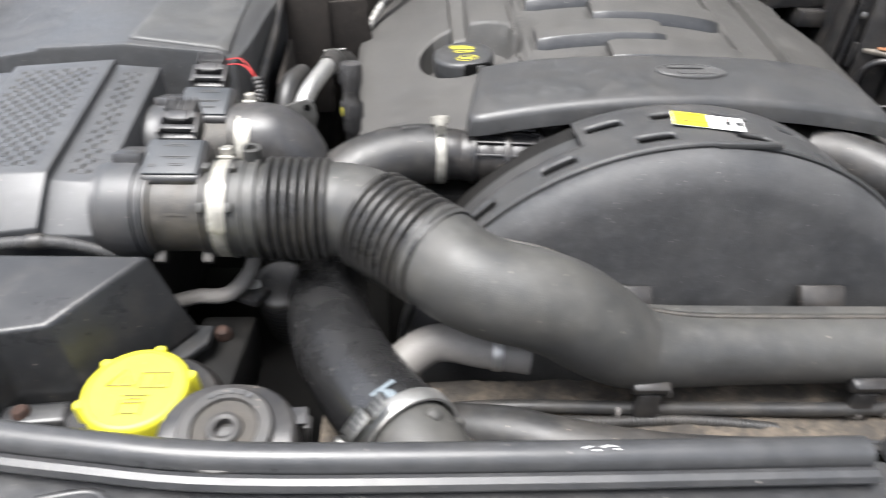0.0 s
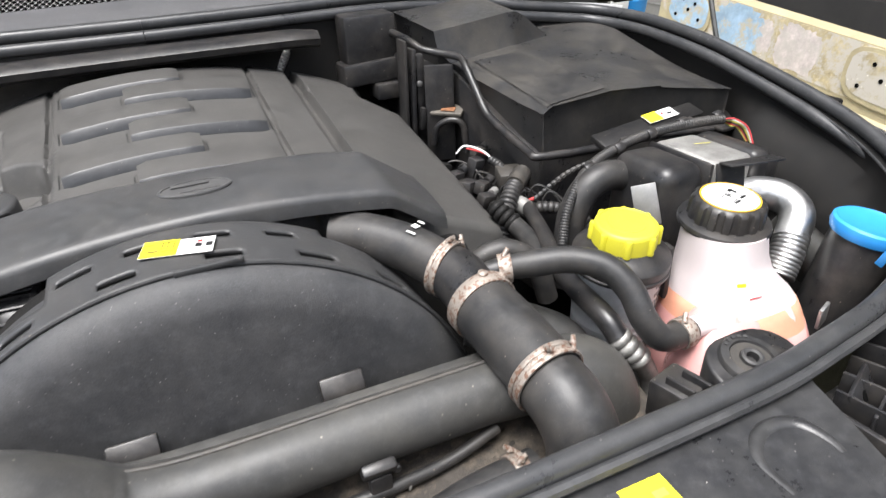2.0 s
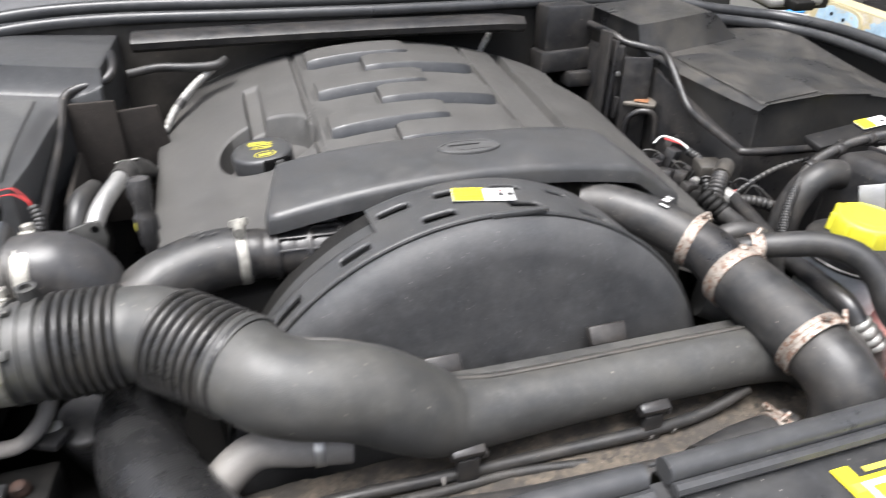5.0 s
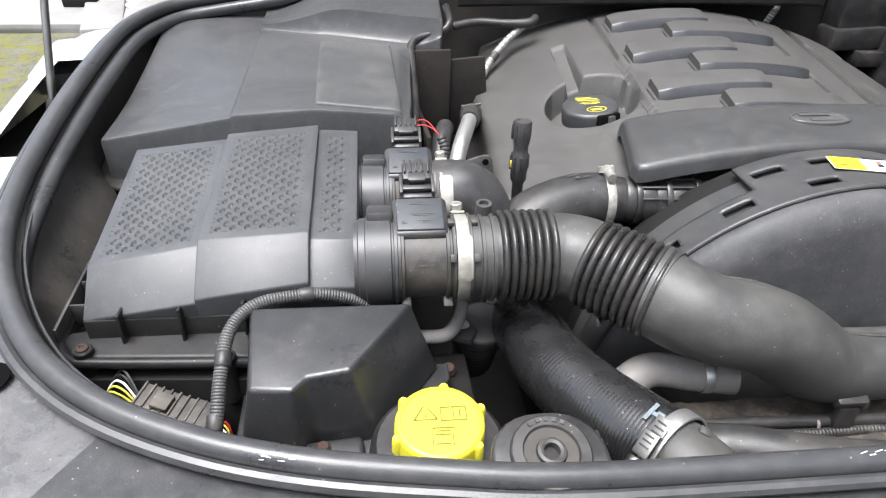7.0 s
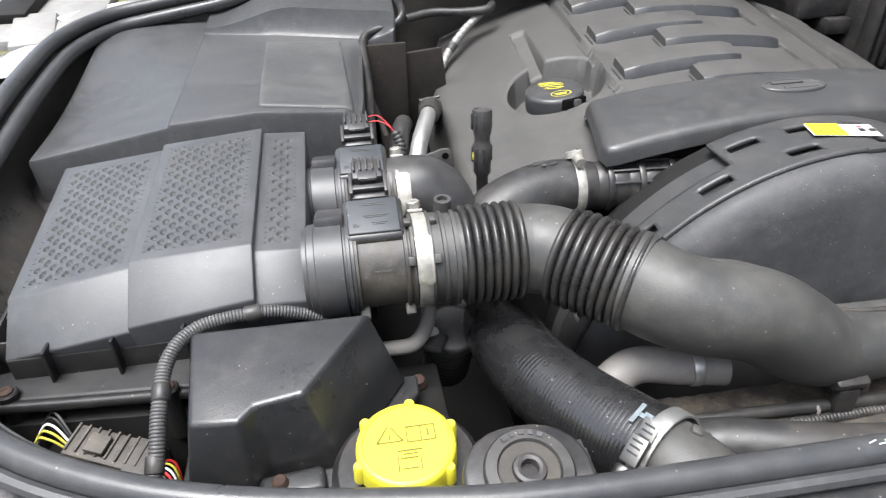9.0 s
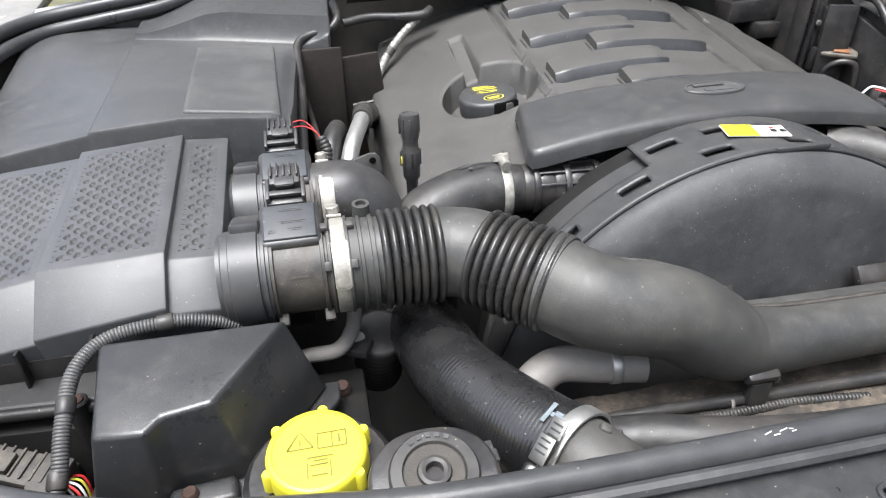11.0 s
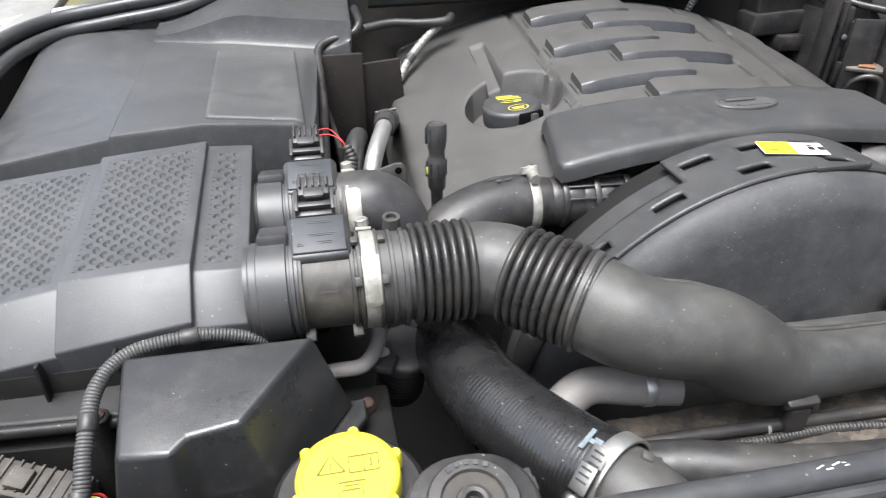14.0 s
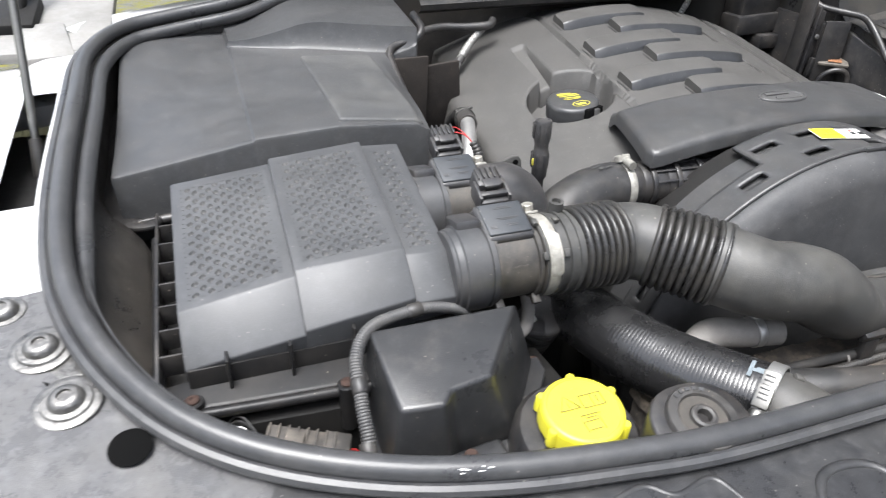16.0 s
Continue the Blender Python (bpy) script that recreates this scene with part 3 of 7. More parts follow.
vs, fs = [], []
xs = np.linspace(-0.565, 0.565, 61)
for v, dz in ((1.074, -0.03), (1.074, -0.004), (1.078, -0.001), (1.083, 0.0), (1.12, 0.0), (1.150, 0.0), (1.153, 0.001), (1.155, -0.001), (1.155, -0.01)):
    vs += [cowl_place(x, v) + Vector((0, 0, dz)) for x in xs]
for k in range(8):
    fs += [(k * 61 + i, k * 61 + i + 1, (k + 1) * 61 + i + 1, (k + 1) * 61 + i) for i in range(60)]
part("cowl_trim", mesh_of("cowl_trim", vs, fs), TRIM, body, "smooth grey edge of the scuttle grille")
part("cowl_grille", dotted("cowl_grille", cowl_place, (0, -0.31, 1), 11, 119, 0.0095, 0.0082, -0.56, 1.160, 0.0041, 0.012, 6, GRILLE, VOID), GRILLE, body, "grey honeycomb scuttle grille, holes painted black for their shade")


def scuttle_edge(x):
    e = 1.240 - 0.057 * smoothstep(x, -0.115, -0.055) * (1 - smoothstep(x, 0.085, 0.145))
    return e - 0.13 * smoothstep(abs(x), 0.555, 0.575)


vs, fs = [], []
xs = np.linspace(-0.76, 0.76, 191)
for d, dz in ((0.0, -0.006), (0.0005, 0.002), (0.003, 0.0045), (0.006, 0.005), (0.04, 0.006)):
    vs += [cowl_place(x, scuttle_edge(x) + d) + Vector((0, 0, dz)) for x in xs]
vs += [cowl_place(x, 1.43) + Vector((0, 0, 0.004)) for x in xs]
for k in range(5):
    fs += [(k * 191 + i, k * 191 + i + 1, (k + 1) * 191 + i + 1, (k + 1) * 191 + i) for i in range(190)]
part("scuttle", mesh_of("scuttle", vs, fs), PAINT, body, "silver grey scuttle below the windscreen")
for x, y in ((0.615, 1.17), (0.66, 1.11)):
    part("scuttle_clip", lathe("scuttle_clip", cowl_place(x, y) + Vector((0, 0, 0.006)), (0, -0.3, 1), [(0, 0.012), (0.003, 0.012), (0.004, 0.010), (0.004, 0.006), (0.007, 0.005), (0.007, 0.001)], 18), PLASTIC, body)
part("windscreen", box("windscreen", (0, 1.67, 1.52), (1.40, 0.62, 0.006), 0.002, (38, 0, 0)), GLASS, body, "windscreen glass")
wiper = part("wiper_arm", tube("wiper_arm", [(0.0, 1.212, 1.268, 0.014), (0.03, 1.225, 1.280, 0.016), (0.07, 1.25, 1.292, 0.015), (0.12, 1.29, 1.305, 0.011), (0.30, 1.38, 1.345, 0.007)], 14), GLOSSBLACK, body, "black wiper arm")
part("pivot_cap", lathe("pivot_cap", (0.0, 1.212, 1.243), (0, -0.25, 1), [(0, 0.022), (0.018, 0.021), (0.026, 0.020), (0.030, 0.017), (0.032, 0.010), (0.0325, 0.001)], 24), PLASTIC, wiper, "round black pivot cap")
part("bulkhead", box("bulkhead", (0, 1.12, 0.95), (1.25, 0.02, 0.50), 0.004), FELT, body, "black bulkhead behind the engine")
part("bonnet", box("bonnet", (0, 1.13, 1.80), (1.62, 0.03, 1.02), 0.01, (17, 0, 0)), PAINT, body, "raised bonnet")
part("undertray", box("undertray", (0, 0.6, 0.66), (1.7, 1.3, 0.02), 0.002), DEEP, body, "floor under the engine, painted near black for its shade")
for side in (-1, 1):
    sy = 0.0 if side < 0 else 0.035
    st = part("gas_strut", tube("gas_strut", [(side * 0.832, 0.715 + sy, 1.10, 0.0042), (side * 0.80, 0.90 + sy, 1.62, 0.0042)], 10, straight=True), STEEL, body, "bright steel rod of the gas strut")
    part("strut_socket", tube("strut_socket", [(side * 0.834, 0.70 + sy, 1.062, 0.007), (side * 0.832, 0.712 + sy, 1.092, 0.008), (side * 0.831, 0.722 + sy, 1.12, 0.006)], 12), RUBBER, st)
plate_edge = [(-0.8063, 0.4229), (-0.8012, 0.3937), (-0.7960, 0.3722), (-0.7830, 0.3593), (-0.7699, 0.3567), (-0.7601, 0.3613), (-0.7566, 0.3760), (-0.7598, 0.3932), (-0.7659, 0.4085), (-0.7777, 0.4284), (-0.7913, 0.4339), (-0.8020, 0.4319)]
bolt_plate = part("bolt_plate", loft("bolt_plate", [[Vector((x, y, 1.0316 + 0.205 * (y - 0.225) + dz)) for x, y in plate_edge] for dz in (-0.001, 0.0022)], 0.0012, 2), ZINC, body, "scuffed zinc plate under two bolts")
part("plate_hole", lathe("plate_hole", (-0.7931, 0.3870, 1.0339 + 0.205 * (0.3870 - 0.225)), (0, -0.2, 1), [(0, 0.0085), (0.0005, 0.0085), (0.0007, 0.0080)], 24), VOID, bolt_plate)
for x, y, z in ((-0.793, 0.423, 1.0745), (-0.773, 0.372, 1.0655), (-0.824, 0.468, 1.080)):
    c = (x, y, z)
    sc = part("wing_bolt", lathe("wing_bolt", c, (0, -0.18, 1), [(0, 0.0215), (0.0012, 0.0215), (0.0020, 0.0200), (0.0020, 0.0165), (0.0034, 0.0155), (0.0038, 0.0118), (0.0062, 0.0108), (0.0085, 0.0092), (0.0095, 0.0070), (0.0095, 0.0048), (0.0078, 0.0042), (0.0078, 0.001)], 32), ZINC, body, "washer-headed zinc bolt, worn bright")
part("panel_hole", lathe("panel_hole", (-0.734, 0.326, 1.0590), (0, -0.2, 1), [(0.0, 0.0135), (0.0006, 0.0135), (0.0009, 0.0130)], 28), VOID, body)

for side in (-1, 1):
    back, wide = (0.0, 0.25) if side < 0 else (0.07, 0.13)
    part("hinge_panel", box("hinge_panel", (side * 0.895, 1.16 + back * 1.3, 1.178 + back * 0.18), (wide, 0.46 - back * 2, 0.016), 0.006, (8, 0, 0)), HINGEP, body, "dusty grey hinge panel")
    part("bonnet_hinge", tube("bonnet_hinge", [(side * 0.885, 1.04 + back, 1.168, 0.008), (side * 0.88, 1.06 + back, 1.20, 0.010), (side * 0.87, 1.09 + back, 1.23, 0.011), (side * 0.86, 1.15 + back, 1.27, 0.010)], 10), DEEP, body, "black bonnet hinge arm")
    part("hinge_foot", box("hinge_foot", (side * 0.885, 1.04 + back, 1.175), (0.05, 0.10, 0.018), 0.004, (10, 0, 0)), DEEP, body)
for x_, y_, r_ in ((0.93, 1.20, 0.013), (0.965, 1.22, 0.010), (1.00, 1.26, 0.014)):
    part("hinge_link", tube("hinge_link", [(x_ - 0.02, y_ - 0.03, 1.17, r_), (x_, y_, 1.24, r_), (x_ - 0.01, y_ + 0.02, 1.34, r_ * 0.9), (x_ - 0.06, y_ + 0.02, 1.55, r_ * 0.9)], 10), TRAYP, body, "black bonnet hinge link")
part("hinge_plate", box("hinge_plate", (0.975, 1.24, 1.165), (0.15, 0.16, 0.02), 0.005, (10, 0, 0)), DEEP, body)
part("hinge_block", box("hinge_block", (-0.845, 0.965, 1.138), (0.055, 0.10, 0.05), 0.005, (12, 0, 12)), HINGEP, body, "folded panel end beside the seal")
part("wing_ledge", box("wing_ledge", (-0.865, 0.89, 1.112), (0.09, 0.12, 0.03), 0.008, (10, -6, 0)), PAINT, body, "silver grey ledge beside the strut")

# ---- things: air filter side ----
airbox = thing("air_filter_box", "black plastic air filter box with a dimpled lid", "air filter", (-0.6, 0.49, 0.95))
PANELS = [(-0.703, -0.6115, 1.111, 1.121, 1.078, 1.094, 1.047, 1.063, 0.401, 0.397, 6, 0.0123),
          (-0.6125, -0.5225, 1.126, 1.134, 1.099, 1.104, 1.067, 1.077, 0.396, 0.400, 6, 0.0121),
          (-0.5235, -0.484, 1.129, 1.127, 1.097, 1.095, 1.070, 1.067, 0.402, 0.405, 2, 0.0115)]
YB, YC = 0.594, 0.434
for xa, xb, ba, bb, ca, cb, fa, fb, ya, yb, cols, pu in PANELS:
    def lid_place(u, v, xa=xa, xb=xb, ba=ba, bb=bb, ca=ca, cb=cb):
        s, t = (u - xa) / (xb - xa), (v - YC) / (YB - YC)
        return Vector((u, v, (ca + (cb - ca) * s) * (1 - t) + (ba + (bb - ba) * s) * t))
    rows_, pv = 23, 0.00605
    u0 = (xa + xb) / 2 - (cols - 1) * pu / 2
    v0 = 0.446
    ua, ub, va, vb = u0 - pu / 2, u0 + (cols - 0.5) * pu, v0 - pv / 2, v0 + (rows_ - 0.5) * pv
    vs = [lid_place(xa, YC), lid_place(xb, YC), lid_place(xb, YB), lid_place(xa, YB),
          lid_place(ua, va), lid_place(ub, va), lid_place(ub, vb), lid_place(ua, vb),
          Vector((xa, ya, fa)), Vector((xb, yb, fb)), Vector((xa, ya + 0.010, 1.02)), Vector((xb, yb + 0.010, 1.02)), Vector((xa, YB + 0.004, 1.02)), Vector((xb, YB + 0.004, 1.02))]
    fs = [(0, 1, 5, 4), (1, 2, 6, 5), (2, 3, 7, 6), (3, 0, 4, 7), (8, 9, 1, 0), (10, 11, 9, 8), (3, 2, 13, 12), (0, 3, 12, 10, 8), (2, 1, 9, 11, 13)]
    pn = part("lid_panel", bevelled("lid_panel", vs, fs, 0.0016, 2), LID, airbox)
    nrm = (lid_place(xb, YC) - lid_place(xa, YC)).cross(lid_place(xa, YB) - lid_place(xa, YC))
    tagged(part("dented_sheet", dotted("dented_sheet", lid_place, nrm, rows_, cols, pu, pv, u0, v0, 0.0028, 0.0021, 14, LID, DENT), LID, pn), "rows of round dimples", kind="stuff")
part("lid_wall", box("lid_wall", (-0.594, 0.4075, 1.031), (0.216, 0.016, 0.034), 0.002), TRAYP, airbox, "dark wall under the lid")
part("lid_core", box("lid_core", (-0.594, 0.505, 1.03), (0.206, 0.175, 0.03), 0.003), PLASTIC, airbox)


def flange_z(y):
    return 1.029 + 0.115 * (y - 0.385)


outline = [(-0.722, 0.385), (-0.712, 0.372), (-0.55, 0.362), (-0.478, 0.372), (-0.474, 0.605), (-0.50, 0.618), (-0.715, 0.618), (-0.727, 0.605)]
rim_ = [(-0.722, 0.398), (-0.708, 0.379), (-0.55, 0.370), (-0.478, 0.379), (-0.474, 0.605), (-0.50, 0.618), (-0.700, 0.618), (-0.700, 0.412), (-0.722, 0.408)]
part("flange", loft("flange", [[Vector((x, y, flange_z(y) - 0.014)) for x, y in rim_], [Vector((x, y, flange_z(y))) for x, y in rim_]], 0.0045, 3), TRAYP, airbox, "black plastic joint flange")
part("flange_bead", tube("flange_bead", [(x, y, flange_z(y) - 0.0035, 0.0046) for x, y in ((-0.7265, 0.60), (-0.7255, 0.50), (-0.7245, 0.41), (-0.722, 0.394), (-0.710, 0.3795), (-0.69, 0.3765), (-0.60, 0.3712), (-0.53, 0.3695), (-0.478, 0.377))], 10, 6), TRAYP, airbox, "rounded outer bead of the flange")
part("base", loft("base", [[Vector((x * 0.97 - 0.018, 0.01 + y * 0.985, 0.90)) for x, y in outline], [Vector((x * 0.98 - 0.012, 0.008 + y * 0.985, flange_z(y) - 0.018)) for x, y in outline]], 0.004), DEEP, airbox)
part("side_wall", loft("side_wall", [[Vector((x, y, flange_z(y) + dz)) for x, y in ((-0.7245, 0.395), (-0.7215, 0.395), (-0.7215, 0.620), (-0.7245, 0.620))] for dz in (-0.023, 0.014)], 0.0008), PLASTIC, airbox, "thin upright tray wall")
for x in (-0.672, -0.625, -0.575):
    part("rib", box("rib", (x, 0.402, 1.041 + 0.08 * (x + 0.672)), (0.0026, 0.020, 0.032), 0.0008, (0, 0, 0)), TRAYP, airbox)
for k in range(7):
    part("rib", box("rib", (-0.711, 0.425 + 0.029 * k, flange_z(0.425 + 0.029 * k) + 0.003), (0.022, 0.0024, 0.020), 0.0008), PLASTIC, airbox)
for x, y in ((-0.700, 0.383), (-0.588, 0.369)):
    part("lid_screw", lathe("lid_screw", (x, y, flange_z(y)), (0, 0, 1), [(-0.004, 0.0048), (0.0066, 0.0050), (0.0076, 0.0040), (0.0078, 0.0022), (0.0068, 0.0014)], 16), RUST, airbox, "rusty lid screw")
    part("screw_boss", lathe("screw_boss", (x, y, flange_z(y) - 0.04), (0, 0, 1), [(0, 0.0066), (0.036, 0.0072), (0.0445, 0.0078), (0.0455, 0.0068), (0.0455, 0.0052), (0.043, 0.005)], 18), TRAYP, airbox)

def box_cover(side, name, label, category):
    """The large lidded box at either rear corner of the bay; the two mirror one another."""
    ob = thing(name, label, category, (side * 0.58, 0.8, 0.95))

    def inner_edge(y):
        back = (0.415, 0.396, 0.376, 0.368) if side < 0 else (0.418, 0.407, 0.398, 0.388)
        return np.interp(y, (0.64, 0.70, 0.80, 0.86, 0.885, 0.905, 0.92, 1.05), (0.434, 0.428, 0.424, 0.421, *back))

    def step(a, b, x):
        return smoothstep(x, a, b)

    def height(x, y, u):
        z = 1.1225 + 0.066 * (y - 0.652)
        z -= max(0.0, x - 0.6215) * (0.173 - 0.26 * step(0.70, 1.05, y))
        w = min(0.6215, x)
        fall = 1 - 0.7 * step(0.66, 0.9, y)
        z += 0.10 * (0.6215 - w) * fall if w > 0.531 else 0.0091 * fall - 0.107 * (0.531 - w) * (1 - 0.5 * step(0.66, 0.86, y))
        z += 0.0026 if u > 0.402 else 0.0
        z -= 0.007 * max(0.0, 1 - (x - inner_edge(y)) / 0.012) * (1 - step(0.83, 0.87, y))
        return z

    def lid_top(u, v):
        yf = np.interp(u, (0, 0.4, 0.70, 1.0), (0.653, 0.651, 0.643, 0.650))
        y = yf + (1.045 - yf) * v
        s1 = 0.6215 + 0.02 * (y - 0.65)
        x = 0.757 + (s1 - 0.757) * u / 0.4 if u <= 0.4 else s1 + (inner_edge(y) - s1) * (u - 0.4) / 0.6
        foot = np.interp(x, (0.355, 0.43, 0.545, 0.63), (0.872, 0.882, 0.905, 0.940))
        full = step(0.0, 0.13, 0.625 - x) if side < 0 else step(0.0, 0.085, 0.632 - x)
        top = foot + 0.004 + 0.012 * full
        y = yf + (foot - yf) * v / 0.6 if v < 0.6 else foot + (top - foot) * (v - 0.6) / 0.15 if v < 0.75 else top + (1.045 - top) * (v - 0.75) / 0.25
        z = height(x, y, u)
        rise = max(0.0, min(1.0, (v - 0.6) / 0.15))
        if u > 0.402:
            z += (0.033 * (0.2 + 0.8 * full) * rise ** 1.9) if side < 0 else (0.047 * (0.08 + 0.92 * full) * rise ** 1.2)
        return (side * x, y, z)
    part("lid", field("lid", 100, 120, lid_top, 0.078, 0.0040, -0.003 if side < 0 else 0.004, 32), BOXP if side < 0 else RELAYLID, ob, "stepped lid with a raised rear edge")

    def dusty(u, v):
        y = 0.6535 + 0.212 * v
        x = 0.528 + 0.035 * (y - 0.65) + (0.4395 - 0.528) * u
        return (side * x, y, height(x, y, 1.0) + (0.0030 if side < 0 else 0.0014))
    part("lid_panel", field("lid_panel", 30, 40, dusty, 0.006, 0.0025, 0.0006, 50), BOXD if side < 0 else RELAYLID, ob, "dusty raised lid panel")
    part("tray_corner", ribbon("tray_corner", [(side * x, y, z) for x, y, z in ((0.772, 0.96, 1.085), (0.772, 0.85, 1.076), (0.772, 0.76, 1.065), (0.772, 0.70, 1.056), (0.770, 0.672, 1.051), (0.762, 0.652, 1.048), (0.744, 0.640, 1.046), (0.722, 0.637, 1.048))], 0.020, 0.005, 6), PLASTIC, ob, "flat edge of the lower tray")
    edge = [(0.757, 0.646), (0.62, 0.645), (0.53, 0.636), (0.430, 0.645), (0.422, 0.66), (0.419, 0.72), (0.416, 0.80), (0.413, 0.855), (0.406, 0.885), (0.388, 0.900), (0.368, 0.910), (0.362, 0.935), (0.360, 1.0)]
    zs = [1.045, 1.057, 1.061, 1.063, 1.064, 1.082, 1.106, 1.127, 1.138, 1.145, 1.149, 1.152, 1.158]
    if side < 0:
        edge[7:] = [(0.417, 0.862), (0.412, 0.880), (0.400, 0.888), (0.384, 0.892), (0.368, 0.896), (0.359, 0.908), (0.362, 0.94)]
        zs[7:] = [1.131, 1.1405, 1.1450, 1.1480, 1.1520, 1.162, 1.174]
    if side > 0:
        edge[5:] = [(0.420, 0.70), (0.418, 0.74), (0.417, 0.77), (0.416, 0.800), (0.416, 0.825), (0.418, 0.848), (0.408, 0.872), (0.394, 0.890), (0.380, 0.905), (0.372, 0.93), (0.368, 1.0)]
        zs[5:] = [1.0715, 1.0800, 1.0900, 1.117, 1.1385, 1.1500, 1.1525, 1.1545, 1.158, 1.166, 1.170]
    part("flange", tube("flange", [(side * x, y, z, 0.0056) for (x, y), z in zip(edge, zs)], 10, 5), PLASTIC, ob, "rolled black plastic lower flange")
    lo = [(0.775, 0.654), (0.434, 0.656), (0.424, 0.76), (0.420, 0.875), (0.372, 0.915), (0.368, 1.04), (0.775, 1.04)]
    top = [1.045, 1.062, 1.09, 1.128, 1.140, 1.142, 1.08]
    part("tray", loft("tray", [[Vector((side * x, y, 0.85)) for x, y in lo], [Vector((side * x, y, z - 0.003)) for (x, y), z in zip(lo, top)]], 0.004), PLASTIC, ob)
    return ob


battery_box = box_cover(-1, "battery_box", "black plastic battery box with a stepped dusty lid", "battery box")
relay_box = box_cover(1, "relay_box", "black plastic corner box with a sloping lid", "battery box")

# fuse box beside the air filter
fuse = thing("fuse_box", "black plastic fuse box cover, grimy on its side", "fuse box", (-0.5, 0.34, 0.95))
top = [(-0.561, 0.313, 1.048), (-0.529, 0.308, 1.050), (-0.520, 0.319, 1.052), (-0.489, 0.321, 1.055), (-0.442, 0.384, 1.066), (-0.567, 0.383, 1.068)]
low = [(-0.572, 0.304, 0.990), (-0.529, 0.299, 0.988), (-0.516, 0.311, 0.988), (-0.468, 0.314, 0.988), (-0.418, 0.386, 0.994), (-0.574, 0.392, 0.996)]
mid = [Vector(a).lerp(Vector(b), 0.42) + Vector((0, -0.001, 0)) for a, b in zip(low, top)]
part("cover", loft("cover", [[Vector(p) for p in low], mid, [Vector(p) for p in top]], 0.0036, 4), FUSEP, fuse)
foot = [(-0.579, 0.298), (-0.534, 0.292), (-0.497, 0.293), (-0.463, 0.304), (-0.410, 0.374), (-0.410, 0.392), (-0.580, 0.396)]
part("cover_flange", loft("cover_flange", [[Vector((x, y, 0.9815 + 0.05 * (y - 0.30))) for x, y in foot], [Vector((x, y, 0.9885 + 0.05 * (y - 0.30))) for x, y in foot]], 0.0025, 3), FUSEP, fuse, "moulded lower flange")
part("foot", loft("foot", [[Vector((x * 0.985 - 0.008, y + 0.004, 0.91)) for x, y in foot], [Vector((x * 0.985 - 0.008, y + 0.004, 0.982)) for x, y in foot]], 0.003), DEEP, fuse)
part("screw_tab", box("screw_tab", (-0.503, 0.300, 0.994), (0.046, 0.020, 0.010), 0.004, (6, 0, 6), 0.9, 3), FUSEP, fuse)
part("screw", lathe("screw", (-0.511, 0.300, 0.985), (0, -0.05, 1), [(0, 0.006), (0.0135, 0.0062), (0.0145, 0.0056), (0.017, 0.0052), (0.0182, 0.004), (0.0178, 0.002)], 16), RUST, fuse, "rusty screw")

# wiring in front of the filter box
loom = thing("wiring_loom", "grey ribbed wiring conduit looped over the fuse box", "wiring", (-0.58, 0.34, 0.95))
part("conduit", tube("conduit", [(-0.468, 0.412, 1.020, 0.0046), (-0.478, 0.408, 1.046, 0.0048), (-0.498, 0.403, 1.060, 0.0050), (-0.525, 0.398, 1.067, 0.0050), (-0.562, 0.388, 1.067, 0.0052), (-0.580, 0.366, 1.060, 0.0053), (-0.584, 0.335, 1.043, 0.0053), (-0.586, 0.305, 1.02, 0.0053), (-0.60, 0.28, 0.985, 0.0053)], 14, 8, 115, 0.0007), CONDUIT, loom)
for x_, y_, z_, d_ in ((-0.525, 0.398, 1.067, (1, 0.2, 0)), (-0.583, 0.345, 1.049, (0, 1, 0.55)), (-0.586, 0.308, 1.0225, (0.05, 1, 0.75))):
    part("tape", band("tape", (x_, y_, z_), d_, 0.0053, 0.011, 0.0005, 16), RUBBER, loom, "black tape wrap")
plug = thing("wiring_plug", "dusty grey electrical plug with coloured wires", "connector", (-0.64, 0.35, 0.95))
part("shell", box("shell", (-0.634, 0.347, 1.000), (0.046, 0.024, 0.018), 0.002, (10, 12, -18)), PLUGM, plug)
part("latch", box("latch", (-0.634, 0.344, 1.011), (0.014, 0.014, 0.006), 0.001, (10, 12, -18)), PLUGM, plug)
part("cap", box("cap", (-0.606, 0.337, 0.993), (0.020, 0.028, 0.021), 0.002, (10, 12, -18)), PLUGM, plug)
for k in range(8):
    part("rib", box("rib", (-0.652 + 0.0066 * k, 0.353 - 0.0021 * k, 1.0125 - 0.0014 * k), (0.0018, 0.021, 0.005), 0.0006, (10, 12, -18)), PLUGM, plug)
for k, (mat, dy) in enumerate(((YMARK, 0.0), (WHITE, 0.005), (INK, 0.010), (YMARK, -0.005), (CONDUIT, 0.014))):
    part("wire", tube("wire", [(-0.655, 0.352 + dy * 0.4, 1.0, 0.0009), (-0.668, 0.358 + dy, 1.014 + 0.3 * dy, 0.0009), (-0.680, 0.362 + dy, 1.008, 0.0009), (-0.690, 0.345 + dy, 0.985, 0.0009)], 6), mat, plug)
    part("wire", tube("wire", [(-0.598, 0.334 + dy * 0.4, 0.992, 0.0009), (-0.588, 0.326 + dy, 0.987, 0.0009), (-0.584, 0.318 + dy, 0.965, 0.0009)], 6), (RED, WHITE, YMARK, INK, RED)[k], plug)
bd_ = part("bracket", box("bracket", (-0.64, 0.352, 0.975), (0.09, 0.03, 0.03), 0.004, (0, 0, -15)), DEEP, plug)


